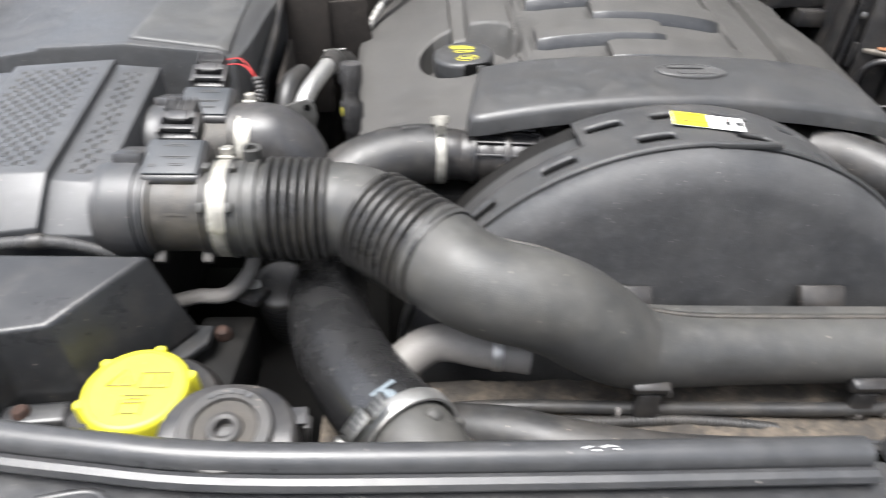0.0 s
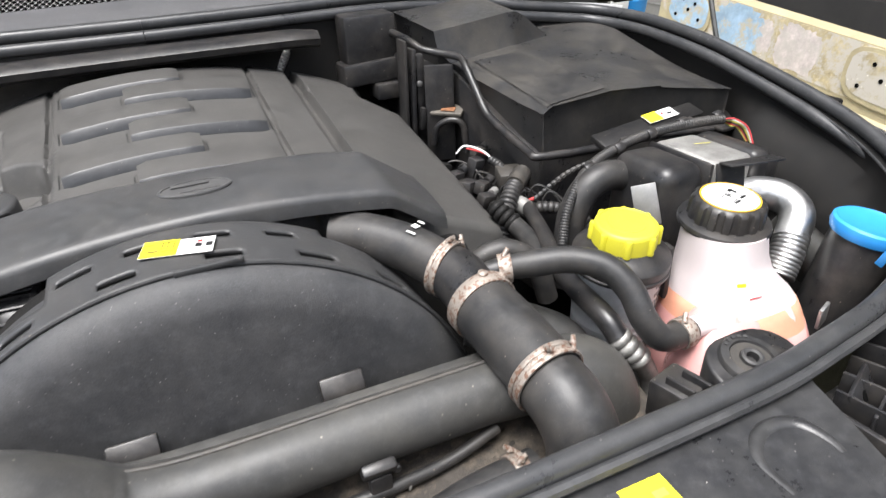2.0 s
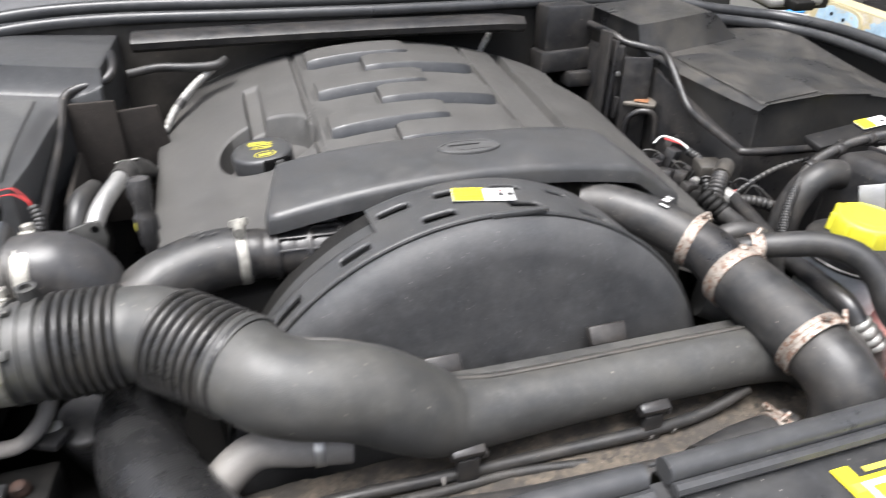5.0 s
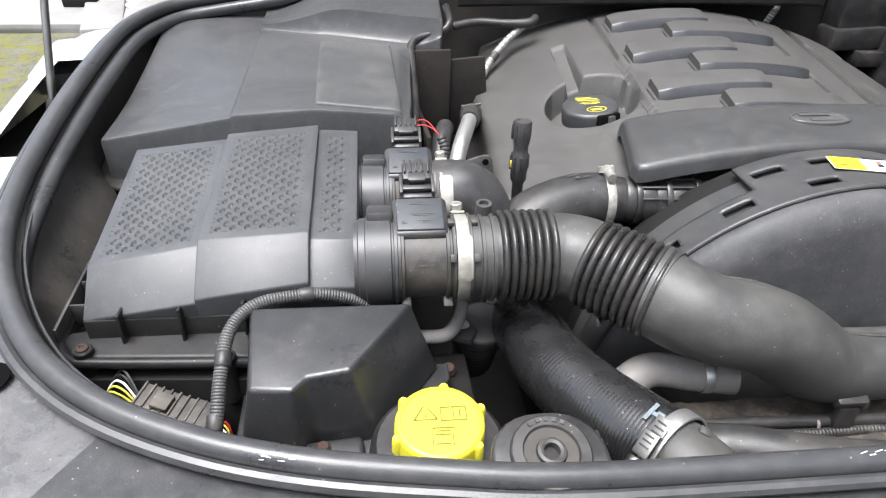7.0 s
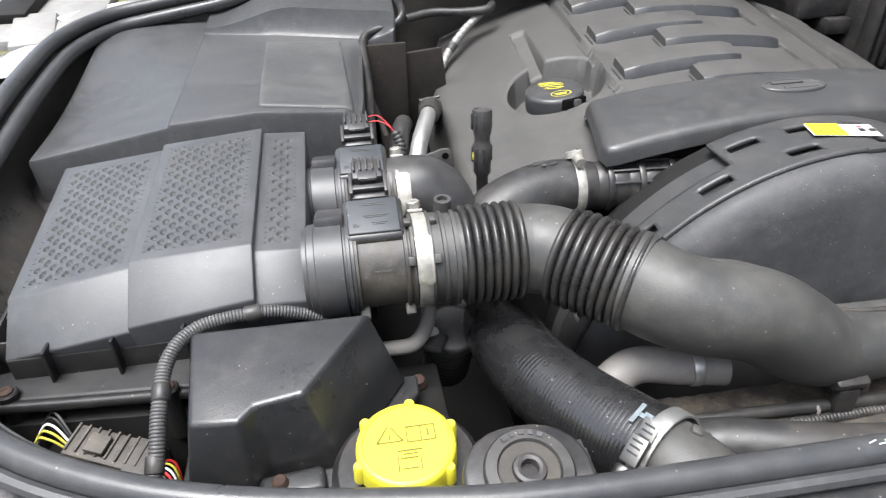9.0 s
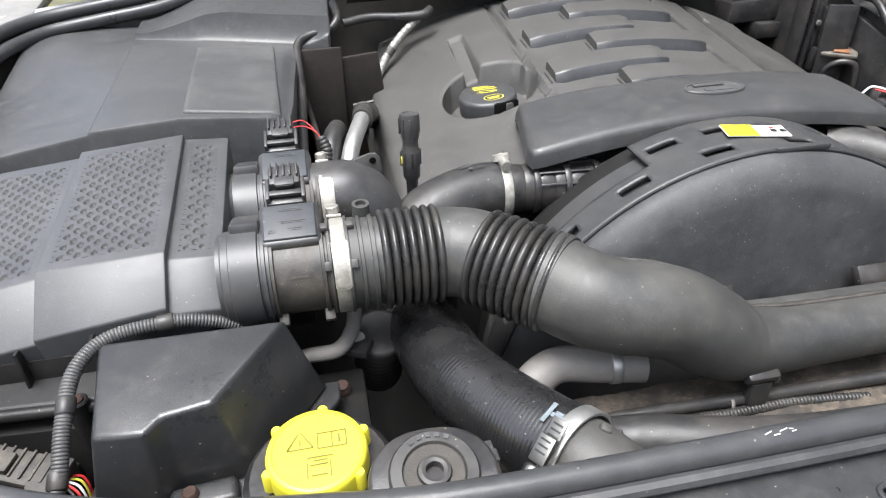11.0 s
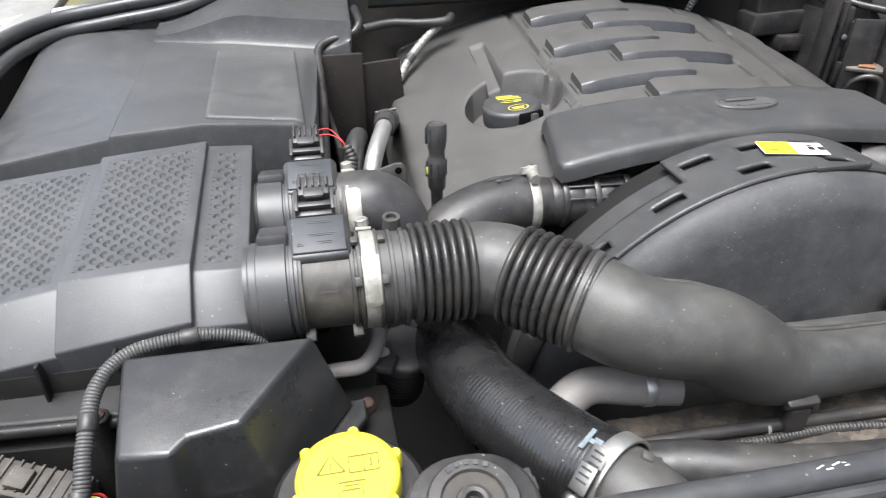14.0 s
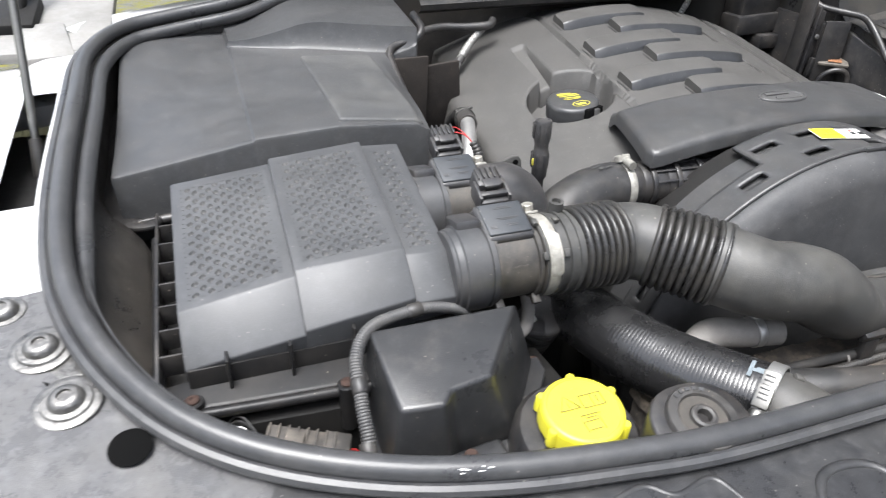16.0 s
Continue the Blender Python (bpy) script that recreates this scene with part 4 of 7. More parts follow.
# ---- caps and mounts ----
def lugged_cap(name, c, r, h, label, category, tilt=(0, -0.12, 1), mat=YELLOW):
    ob = thing(name, label, category, c)
    part("cap", lathe("cap", c, tilt, [(-h, r * 0.97), (-h, r), (-0.004, r * 0.985), (-0.0012, r * 0.96), (0, r * 0.91), (0.0002, r * 0.86), (-0.0006, r * 0.84), (-0.0006, r * 0.3)], 64), mat, ob)
    n_ = Vector(tilt).normalized()
    for k in range(6):
        w = math.pi / 3 * k + 0.35
        o = Vector((math.cos(w), math.sin(w), 0))
        o = (o - n_ * o.dot(n_)).normalized()
        part("lug", lathe("lug", Vector(c) + o * r * 0.99 - n_ * h, n_, [(0, 0.0042), (h - 0.003, 0.0038), (h - 0.0015, 0.003)], 12), mat, ob)
    m_ = [("line", -0.010, 0.0015, 0.017, 0.0009), ("line", 0.010, 0.0, 0.018, 0.0009), ("line", 0.010, 0.0115, 0.018, 0.0009), ("line", 0.001, 0.006, 0.0009, 0.012), ("line", 0.019, 0.006, 0.0009, 0.012), ("line", 0.010, 0.006, 0.0009, 0.012),
          ("line", 0.0145, 0.006, 0.0014, 0.006), ("line", -0.010, 0.006, 0.001, 0.005), ("line", 0.002, -0.006, 0.016, 0.0009), ("line", 0.002, -0.0085, 0.009, 0.0009), ("line", -0.006, -0.015, 0.0009, 0.011), ("line", 0.008, -0.015, 0.0009, 0.011), ("line", 0.001, -0.0115, 0.011, 0.0009), ("line", 0.001, -0.019, 0.010, 0.0009)]
    for nm, a, b, w, hh in m_:
        part("raised_mark", decal("raised_mark", Vector(c) + Vector((a, b, 0)) - n_ * n_.dot(Vector((a, b, 0))), (1, 0, 0), n_.cross(Vector((1, 0, 0))), w, hh, -0.0004, 0.0005), YDARK, ob)
    for k in (-1, 1):
        part("raised_mark", decal("raised_mark", Vector(c) + Vector((-0.010 + 0.0042 * k, 0.0080, 0)) - n_ * n_.dot(Vector((0, 0.008, 0))), (1, -k * 1.7, 0), n_.cross(Vector((1, -k * 1.7, 0))), 0.015, 0.0009, -0.0004, 0.0005), YDARK, ob)
    return ob


UP = Vector((0, -0.10, 1)).normalized()
ycap = lugged_cap("filler_cap", (-0.427, 0.289, 1.033), 0.0325, 0.016, "yellow plastic filler cap with raised warning symbols", "cap", (0, -0.10, 1))
part("neck", lathe("neck", (-0.427, 0.291, 1.0), UP, [(-0.08, 0.05), (-0.01, 0.052), (0.004, 0.05), (0.010, 0.045), (0.012, 0.03), (0.018, 0.028)], 32), PLASTIC, ycap, "black reservoir shoulder")
mount_group = "radiator top mounts"
for side in (-1, 1):
    c = Vector((side * 0.360, 0.243, 1.047))
    mt = thing("radiator_mount", "round black rubber radiator mount in its bracket", "rubber mount", c, mount_group)
    ax = Vector((0, -0.22, 1)).normalized()
    g = 0.92 if side < 0 else 0.84
    arm = [(g * (0.042 * math.copysign(abs(math.cos(w)) ** 0.85, math.cos(w)) + (0.014 if side > 0 and math.cos(w) > 0 else 0)), max(-0.012, g * (-0.004 + 0.038 * math.copysign(abs(math.sin(w)) ** 0.85, math.sin(w))))) for w in np.linspace(0, 2 * math.pi, 28, endpoint=False)]
    part("bracket", loft("bracket", [[c + Vector((x * 1.12, y * 1.1 - 0.002, -0.05)) for x, y in arm], [c + Vector((x, y, 0.22 * y - 0.002)) for x, y in arm]], 0.003, 2, 50), PLASTIC, mt, "rounded black plastic bracket")
    part("rubber", lathe("rubber", c, ax, [(-0.004, 0.029 * g), (0.0005, 0.029 * g), (0.0025, 0.0275 * g), (0.003, 0.0205 * g), (0.0008, 0.0195 * g), (0.0008, 0.0108 * g), (0.0040, 0.0102 * g), (0.0048, 0.0080 * g), (0.0040, 0.0058 * g), (-0.020, 0.0052 * g), (-0.020, 0.001)], 32), RUBBER, mt, "black moulded rubber bush")
    part("bush_ring", lathe("bush_ring", c, ax, [(0.0010, 0.0193 * g), (0.0016, 0.0188 * g), (0.0016, 0.0112 * g), (0.0010, 0.0108 * g)], 32, hollow=True), RINGDUST, mt, "dusty ring")
    for k in range(5):
        w_ = radians(60 + 15 * k)
        part("print", decal("print", c + Vector((0.0235 * g * math.cos(w_), 0.0235 * g * math.sin(w_), 0.22 * 0.0235 * math.sin(w_) + 0.0024)), (math.sin(w_), -math.cos(w_), 0), (math.cos(w_), math.sin(w_), 0.2), 0.003, 0.003), COVER, mt)

rc = thing("radiator_clip", "black folded clip beside the radiator mount", "bracket", (-0.312, 0.265, 1.0))
part("top", box("top", (-0.3336, 0.264, 1.0322), (0.030, 0.012, 0.004), 0.0012, (10, 0, 4)), RELAY, rc)
for k in (-1, 1):
    part("leg", box("leg", (-0.3336 + 0.0135 * k, 0.262, 1.0322 - 0.014), (0.004, 0.010, 0.026), 0.001, (0, 8 * k, 0)), RELAY, rc)

# ---- air meters and intake duct ----
def strap_clamp(parent, x, y, z, r, lean=0.0):
    """A wide bright strap with a doubled plate in front and its screw on top, behind the crown."""
    cl = part("clamp", band("clamp", (x, y, z), (1, lean, 0), r, 0.0105, 0.0009, 48), STRAP, parent, "bright steel hose clamp")
    part("clamp_plate", arc_strip("clamp_plate", (x + 0.0004, y, z), r + 0.0012, 28, 88, 0.0122, 0.0011, 0.0025), STRAP, cl, "doubled steel plate")
    part("plate_edge", arc_strip("plate_edge", (x + 0.0004, y, z), r + 0.0022, 32, 84, 0.0085, 0.0007, 0.002), STRAP, cl)
    part("clamp_tab", box("clamp_tab", (x - 0.001, y + 0.021, z + r * 0.90), (0.012, 0.010, 0.0025), 0.0006, (-34, 0, 0)), STRAP, cl)
    part("clamp_screw", lathe("clamp_screw", (x - 0.001, y + 0.025, z + r * 0.88), (-0.1, 0.15, 1), [(-0.004, 0.0034), (0.002, 0.0034), (0.0022, 0.0056), (0.0070, 0.0054), (0.0078, 0.0045), (0.0078, 0.001)], 8), STRAP, cl)
    return cl


def air_meter(y, z, xb, label):
    ob = thing("air_flow_meter", label, "air meter", (xb + 0.02, y, z), "air flow meters")
    part("inlet", lathe("inlet", (xb - 0.034, y, z), (1, 0, 0), [(-0.004, 0.0345), (-0.001, 0.0345), (0.000, 0.0360), (0.0050, 0.0366), (0.0058, 0.0384), (0.0260, 0.0384), (0.0267, 0.0364), (0.0282, 0.0364), (0.0287, 0.0380), (0.0312, 0.0380), (0.0317, 0.0364), (0.034, 0.0364)], 56), INLET, ob, "smooth black collar")
    part("body", lathe("body", (xb, y, z), (1, 0, 0), [(0, 0.0332), (0.0004, 0.0360), (0.0026, 0.0360), (0.0032, 0.0332), (0.0370, 0.0332), (0.0375, 0.0362), (0.0400, 0.0362), (0.0405, 0.0342), (0.0422, 0.0342), (0.0427, 0.0368), (0.0450, 0.0368), (0.047, 0.0338)], 56), METERB, ob, "grimy brown-black meter tube")
    for a in (-1, 1):
        part("body_lug", box("body_lug", (xb + (0.004 if a < 0 else 0.039), y - 0.028, z - 0.026), (0.008, 0.010, 0.007), 0.0015, (40, 0, 0)), METERB, ob)
    part("flow_arrow", arc_strip("flow_arrow", (xb + 0.020, y, z), 0.0330, 66, 68.5, 0.013, 0.0006, 0.0), METERB, ob)
    part("boss", box("boss", (xb - 0.0165, y + 0.015, z + 0.0345), (0.0225, 0.030, 0.014), 0.003, (-16, 0, 0)), RELAY, ob)
    tl = (20, 0, 0)
    m = Euler([radians(20), 0, 0]).to_matrix()
    c = Vector((xb + 0.0172, y + 0.003, z + 0.0435)) - m @ Vector((0, 0, 0.0085))
    part("seat", box("seat", c + m @ Vector((0, 0.002, -0.010)), (0.046, 0.046, 0.012), 0.004, tl, 0.97), RELAY, ob)
    sp = part("sensor_plate", box("sensor_plate", c + m @ Vector((0, -0.001, -0.0005)), (0.0475, 0.043, 0.0145), 0.0050, tl, 0.975, 4), RELAY, ob, "dark grey sensor plate with fine print")
    part("plate_top", box("plate_top", c + m @ Vector((0, -0.0005, 0.0070)), (0.0395, 0.0345, 0.0030), 0.0014, tl, 1.0, 3), METERTOP, sp)
    part("plate_lip", box("plate_lip", c + m @ Vector((0, -0.0225, -0.0045)), (0.034, 0.002, 0.0030), 0.0008, tl), RELAY, sp)
    for a, b, w, h in ((0.001, 0.0118, 0.011, 0.0006), (0.001, 0.0100, 0.018, 0.0006), (0.002, -0.0005, 0.020, 0.0008), (0.002, -0.0022, 0.016, 0.0006), (0.004, -0.0078, 0.011, 0.0006), (0.004, -0.0096, 0.009, 0.0006), (-0.0135, -0.0105, 0.0045, 0.0008), (-0.0135, -0.0085, 0.0045, 0.0008), (-0.0155, -0.0095, 0.0008, 0.0035), (-0.0120, -0.0095, 0.0012, 0.003)):
        part("print", decal("print", c + m @ Vector((a, b - 0.0005, 0.0086)), (1, 0, 0), m @ Vector((0, 1, 0)), w, h, 0.0002, 0.0002), CONDUIT, sp)
    cn = part("connector", box("connector", c + m @ Vector((-0.001, 0.029, 0.002)), (0.030, 0.022, 0.012), 0.002, tl), RELAY, ob)
    for a in (-1, 1):
        part("guide", box("guide", c + m @ Vector((a * 0.0135 - 0.001, 0.030, 0.0065)), (0.003, 0.022, 0.014), 0.0008, tl), RELAY, cn)
    part("bridge", box("bridge", c + m @ Vector((-0.001, 0.0250, 0.0115)), (0.025, 0.005, 0.004), 0.0010, tl), RELAY, cn)
    pg = part("plug", box("plug", c + m @ Vector((-0.001, 0.043, 0.006)), (0.024, 0.020, 0.018), 0.002, tl), RELAY, ob, "black wiring plug with a comb of ribs")
    part("socket", box("socket", c + m @ Vector((-0.001, 0.0325, 0.0125)), (0.013, 0.006, 0.006), 0.0008, tl), INK, pg)
    part("latch", box("latch", c + m @ Vector((-0.001, 0.0350, 0.0150)), (0.015, 0.010, 0.003), 0.0008, tl), RELAY, pg)
    for k in range(5):
        part("plug_rib", box("plug_rib", c + m @ Vector((-0.011 + 0.005 * k, 0.046, 0.0165)), (0.0014, 0.014, 0.0035), 0.0005, tl), RELAY, pg)
    return ob


air_meter(0.437, 1.072, -0.4485, "black air flow meter with a square sensor plate")
air_meter(0.546, 1.071, -0.4525, "grimy black air flow meter behind the first one")

duct = thing("intake_duct", "long black plastic intake duct with two bellows", "air duct", (-0.2, 0.39, 0.98))
YA, ZA = 0.437, 1.072
part("cuff", lathe("cuff", (-0.405, YA, ZA), (1, 0, 0), [(0, 0.034), (0, 0.0376), (0.0015, 0.0376), (0.002, 0.0360), (0.0130, 0.0360), (0.0135, 0.0384), (0.0155, 0.0384), (0.016, 0.0366), (0.0225, 0.0366), (0.0230, 0.0388), (0.0255, 0.0388), (0.0260, 0.0372), (0.0315, 0.0372), (0.0320, 0.0388), (0.0350, 0.0388), (0.0355, 0.0350), (0.043, 0.0355)], 56), DUCT, duct)
for a_ in (58, 8):
    for x_ in (-0.4065, -0.3870):
        part("cuff_lug", box("cuff_lug", (x_, YA - 0.0385 * math.sin(radians(a_)), ZA + 0.0385 * math.cos(radians(a_))), (0.0055, 0.007, 0.0045), 0.0010, (a_, 0, 0)), DUCT, duct)
part("bellows", tube("bellows", [(-0.366, YA, ZA, 0.0402), (-0.34, YA, ZA, 0.0402), (-0.317, YA - 0.0005, ZA, 0.0402)], 56, 8, 7, 0.0075, 60, power=0.33), BELLOW, duct, "ribbed black rubber bellows")
part("elbow", tube("elbow", [(-0.320, YA, ZA, 0.0365), (-0.306, YA - 0.002, ZA, 0.0365), (-0.293, YA - 0.008, ZA, 0.0365), (-0.283, YA - 0.016, ZA - 0.001, 0.0365)], 40), DUCT, duct)
part("bellows", tube("bellows", [(-0.286, 0.4240, 1.071, 0.0402), (-0.262, 0.404, 1.068, 0.0402), (-0.236, 0.382, 1.064, 0.0402)], 56, 8, 9, 0.0075, 60, power=0.33), BELLOW, duct, "ribbed black rubber bellows")
PIPE = [(-0.240, 0.386, 1.065, 0.0375), (-0.221, 0.364, 1.0625, 0.0362), (-0.197, 0.354, 1.057, 0.0356), (-0.170, 0.351, 1.0515, 0.0360), (-0.148, 0.351, 1.042, 0.0366), (-0.130, 0.351, 1.030, 0.0366), (-0.115, 0.3512, 1.0195, 0.0358), (-0.102, 0.3515, 1.0110, 0.0342),
        (-0.088, 0.352, 1.0050, 0.0322), (-0.070, 0.352, 1.0025, 0.0300), (-0.045, 0.352, 1.001, 0.0283), (0.0, 0.352, 1.001, 0.0270), (0.1, 0.352, 1.001, 0.0264), (0.2, 0.351, 1.0, 0.0268)]
part("pipe", tube("pipe", PIPE, 48, 8), DUCT, duct, "smooth black plastic pipe")
ridge_line = []
for k, (x, y, z, r) in enumerate(PIPE[1:]):
    a_ = radians(52 + 26 * smoothstep(k, 0, 6))
    ridge_line.append((x, y + (r + 0.0004) * math.cos(a_), z + (r + 0.0004) * math.sin(a_), 0.0019))
part("seam", tube("seam", ridge_line, 8), METERB, duct, "moulded seam")
part("back_ledge", ribbon("back_ledge", [(-0.098, 0.3735, 1.024), (-0.07, 0.376, 1.017), (0.0, 0.376, 1.015), (0.2, 0.375, 1.014)], 0.014, 0.003), DUCT, duct, "dusty ledge along the back of the pipe")
part("end_band", tube("end_band", [(-0.2425, 0.3878, 1.0652, 0.0392), (-0.2385, 0.3845, 1.0648, 0.0394), (-0.2345, 0.3805, 1.0643, 0.0388)], 48), DUCT, duct)
part("bulb", tube("bulb", [(0.19, 0.350, 1.0, 0.026), (0.235, 0.349, 0.997, 0.029), (0.268, 0.347, 0.99, 0.037), (0.29, 0.343, 0.975, 0.039), (0.30, 0.338, 0.945, 0.037), (0.30, 0.335, 0.88, 0.034)], 32), DUCT, duct)
for x, z in ((-0.0823, 0.991), (0.0832, 0.990)):
    part("duct_clip", box("duct_clip", (x, 0.3235, z), (0.028, 0.010, 0.012), 0.003, (28, 0, 0)), PLASTIC, duct, "black plastic hook over the pipe")
    part("clip_leg", box("clip_leg", (x, 0.3225, z - 0.022), (0.018, 0.008, 0.034), 0.002), PLASTIC, duct)
    part("clip_nib", box("clip_nib", (x + 0.014, 0.3235, z - 0.006), (0.006, 0.006, 0.006), 0.0015), PLASTIC, duct)
strap_clamp(duct, -0.3970, YA, ZA, 0.0362)
part("duct_lug", lathe("duct_lug", (-0.3765, YA + 0.014, ZA + 0.036), (0, -0.1, 1), [(-0.006, 0.0075), (0.008, 0.0068), (0.0095, 0.0068), (0.0095, 0.0042), (0.006, 0.0040), (0.006, 0.001)], 18), DUCT, duct)

# second branch behind, with its turned-down dome
dome = thing("intake_elbow", "rounded black plastic intake elbow behind the bellows", "air duct", (-0.36, 0.55, 0.98))
part("shell", tube("shell", [(-0.412, 0.549, 1.074, 0.0350), (-0.390, 0.549, 1.075, 0.0350), (-0.380, 0.549, 1.073, 0.0348), (-0.369, 0.548, 1.064, 0.0340), (-0.362, 0.547, 1.045, 0.0325), (-0.360, 0.546, 0.98, 0.032)], 36), RELAY, dome)
strap_clamp(dome, -0.4010, 0.548, 1.072, 0.0355)
tab = part("tab", loft("tab", [[Vector((x, y_, z)) for x, z in ((-0.390, 1.090), (-0.356, 1.1005), (-0.350, 1.1000), (-0.3465, 1.0955), (-0.3445, 1.083), (-0.350, 1.065), (-0.390, 1.065))] for y_ in (0.588, 0.584)], 0.0008), DUCT, dome, "fixing tab with a bolt hole")
part("tab_hole", lathe("tab_hole", (-0.3535, 0.5838, 1.0935), (0, -1, 0), [(0, 0.0034), (0.0004, 0.0034), (0.0004, 0.001)], 16), VOID, tab)


# ---- engine ----
def arch(x, y):
    """Top of the cover's bars; the shell lies a little lower."""
    return 1.123 + 0.16 * (y - 0.735) - 0.75 * x * x


cover = thing("engine_cover", "dusty dark grey plastic engine cover with raised bars", "engine cover", (0, 0.78, 0.95))
WELL = (-0.185, 0.768)
SINK = 0.0075


def cover_place(u, v):
    y = 0.60 + 0.45 * v
    xl = -0.312 + 0.03 * smoothstep(y, 0.9, 1.05)
    xr = 0.334 - 0.052 * smoothstep(y, 0.920, 0.960) + 0.020 * smoothstep(y, 0.985, 1.03)
    x = x0 = xl + (xr - xl) * u
    y0 = y
    dx, dy = x - WELL[0], y - WELL[1]
    m = max(abs(dx), abs(dy))
    if 0 < m < 0.0950:
        w = 1 - smoothstep(m, 0.0635, 0.0950)
        g = m / math.hypot(dx, dy)
        x, y = WELL[0] + dx * (1 - w + w * g), WELL[1] + dy * (1 - w + w * g)
    z = arch(x, y) - SINK
    z -= 0.036 * (1 - smoothstep(m, 0.0560, 0.0600)) + 0.0014 * (1 - smoothstep(m, 0.0600, 0.0640))
    if y0 > WELL[1] + 0.05:
        z -= (0.022 - 0.15 * max(0.0, y0 - 0.81)) * (1 - smoothstep(abs(x0 + 0.194), 0.0088, 0.0120)) * (1 - smoothstep(y0, 0.925, 0.935))
    z -= 0.006 * (1 - smoothstep(abs(x + 0.128), 0.0022, 0.0050))
    z -= 0.006 * (1 - smoothstep(abs(x - 0.129 - 0.02 * (y - 0.8)), 0.0022, 0.0050))
    z -= 0.016 * smoothstep(x, 0.186, 0.197) * (1 - smoothstep(x, 0.2035, 0.2090))
    z -= 0.014 * smoothstep(y, 0.99, 1.05)
    return (x, y, z)


part("shell", field("shell", 270, 190, cover_place, 0.085, 0.012, 0.010, 45), COVERD, cover, "arched dusty plastic shell")


def bar(x0, x1, y, depth, h=0.0046):
    vs, fs = [], []
    n = 14
    prof = ((-0.0075, -0.012), (-0.0068, -0.0075), (-0.0012, h - 0.0016), (0.0002, h - 0.0004), (0.0022, h), (depth - 0.005, h), (depth - 0.001, h - 0.002), (depth + 0.002, -0.012))
    for i in range(n + 1):
        f = i / n
        x = x0 + (x1 - x0) * f
        e = 0.003 if i in (0, n) else 0.0
        for dy, dz in prof:
            vs.append((x, y + dy + (e if dy < 0.01 else -e), arch(x, y + dy) + dz - e * 0.6))
    m = len(prof)
    for i in range(n):
        fs += [(i * m + k, (i + 1) * m + k, (i + 1) * m + k + 1, i * m + k + 1) for k in range(m - 1)]
    fs += [tuple(range(m)), tuple(n * m + k for k in range(m))]
    return mesh_of("bar", vs, fs, 24)


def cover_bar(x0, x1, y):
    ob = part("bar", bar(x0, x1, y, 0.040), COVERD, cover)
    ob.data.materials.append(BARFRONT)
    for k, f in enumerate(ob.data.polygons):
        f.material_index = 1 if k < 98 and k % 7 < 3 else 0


for y in (0.733, 0.835, 0.937):
    cover_bar(-0.112, 0.036, y)
for y in (0.682, 0.788, 0.890):
    cover_bar(-0.037, 0.119, y)
for x0, x1, ys in ((-0.112, 0.036, (0.733, 0.835, 0.937)), (-0.037, 0.119, (0.682, 0.788, 0.890))):
    for y in ys:
        for xe in (x0 - 0.0045, x1 + 0.0045):
            yc = y + 0.014
            # A flat dark strip stands for the groove's shade.
            part("end_groove", decal("end_groove", (xe, yc, arch(xe, yc) - SINK), (1, 0, -1.5 * xe), (0, 1, 0.16), 0.0016, 0.030, 0.0004), INK, cover)


def front_place(u, v):
    x = -0.198 + 0.022 * v + (0.443 - 0.022 * v) * u
    yf = 0.553
    yb = 0.655 + 0.012 * smoothstep(abs(x), 0.02, 0.15)
    y = yf + (yb - yf) * v
    z = 1.132 - 0.50 * (x - 0.01) ** 2 - 0.5 * max(0.0, x - 0.19)
    z -= 0.008 * (1 - v) ** 3 + 0.012 * smoothstep(v, 0.82, 1.0)
    return (x, y, z)


fb = part("front_band", field("front_band", 60, 24, front_place, 0.019, 0.007, 0.001, 50), COVER, cover, "smooth raised band over the front of the engine")
bx, by = 0.012, 0.597
bz = 1.1275
tiltn = Vector((0.0, -0.09, 1)).normalized()
bd = part("badge", lathe("badge", (bx, by, bz), Vector((0, 0, 1)), [(0.0, 0.034), (0.0035, 0.034), (0.0045, 0.033), (0.0045, 0.031), (0.0035, 0.0305), (0.0035, 0.004)], 48), BADGE, fb, "oval badge with two raised lines")
for v_ in bd.data.vertices:
    v_.co.y = by + (v_.co.y - by) * 0.52
for k, (a, b, w) in enumerate(((-0.004, 0.0065, 0.034), (0.004, -0.006, 0.036))):
    part("badge_line", decal("badge_line", (bx + a, by + b, bz + 0.0036 + 0.09 * b), (1, 0, 0), (0, 1, 0.09), w, 0.005, 0.0, 0.0012), BADGE, bd)

cap = thing("oil_filler_cap", "black oil filler cap with yellow print", "cap", (-0.1925, 0.746, 1.08))
CAPN = Vector((-0.10, -0.06, 1)).normalized()
part("cap", lathe("cap", (-0.1925, 0.746, 1.074), CAPN, [(0, 0.0352), (0.0170, 0.0356), (0.0195, 0.0350), (0.0215, 0.0335), (0.0225, 0.0310), (0.0225, 0.002)], 48), COVER, cap)
for a, b, w, h in ((-0.004, 0.0235, 0.020, 0.0018), (-0.001, 0.0192, 0.028, 0.0026), (0.000, 0.0142, 0.028, 0.0022), (0.001, 0.0085, 0.020, 0.0014), (-0.009, 0.0065, 0.007, 0.0014), (0.008, 0.0055, 0.009, 0.0028), (0.0, 0.0035, 0.016, 0.0014)):
    part("print", decal("print", Vector((-0.1925, 0.746, 1.074)) + CAPN * 0.0226 + Vector((a, b - 0.004, 0)) + Vector((0, 0, a * 0.10 + (b - 0.004) * 0.06)), (1, -0.2, 0.1), (0.2, 1, 0.06), w, h, 0.0004, 0.0002), YMARK, cap)
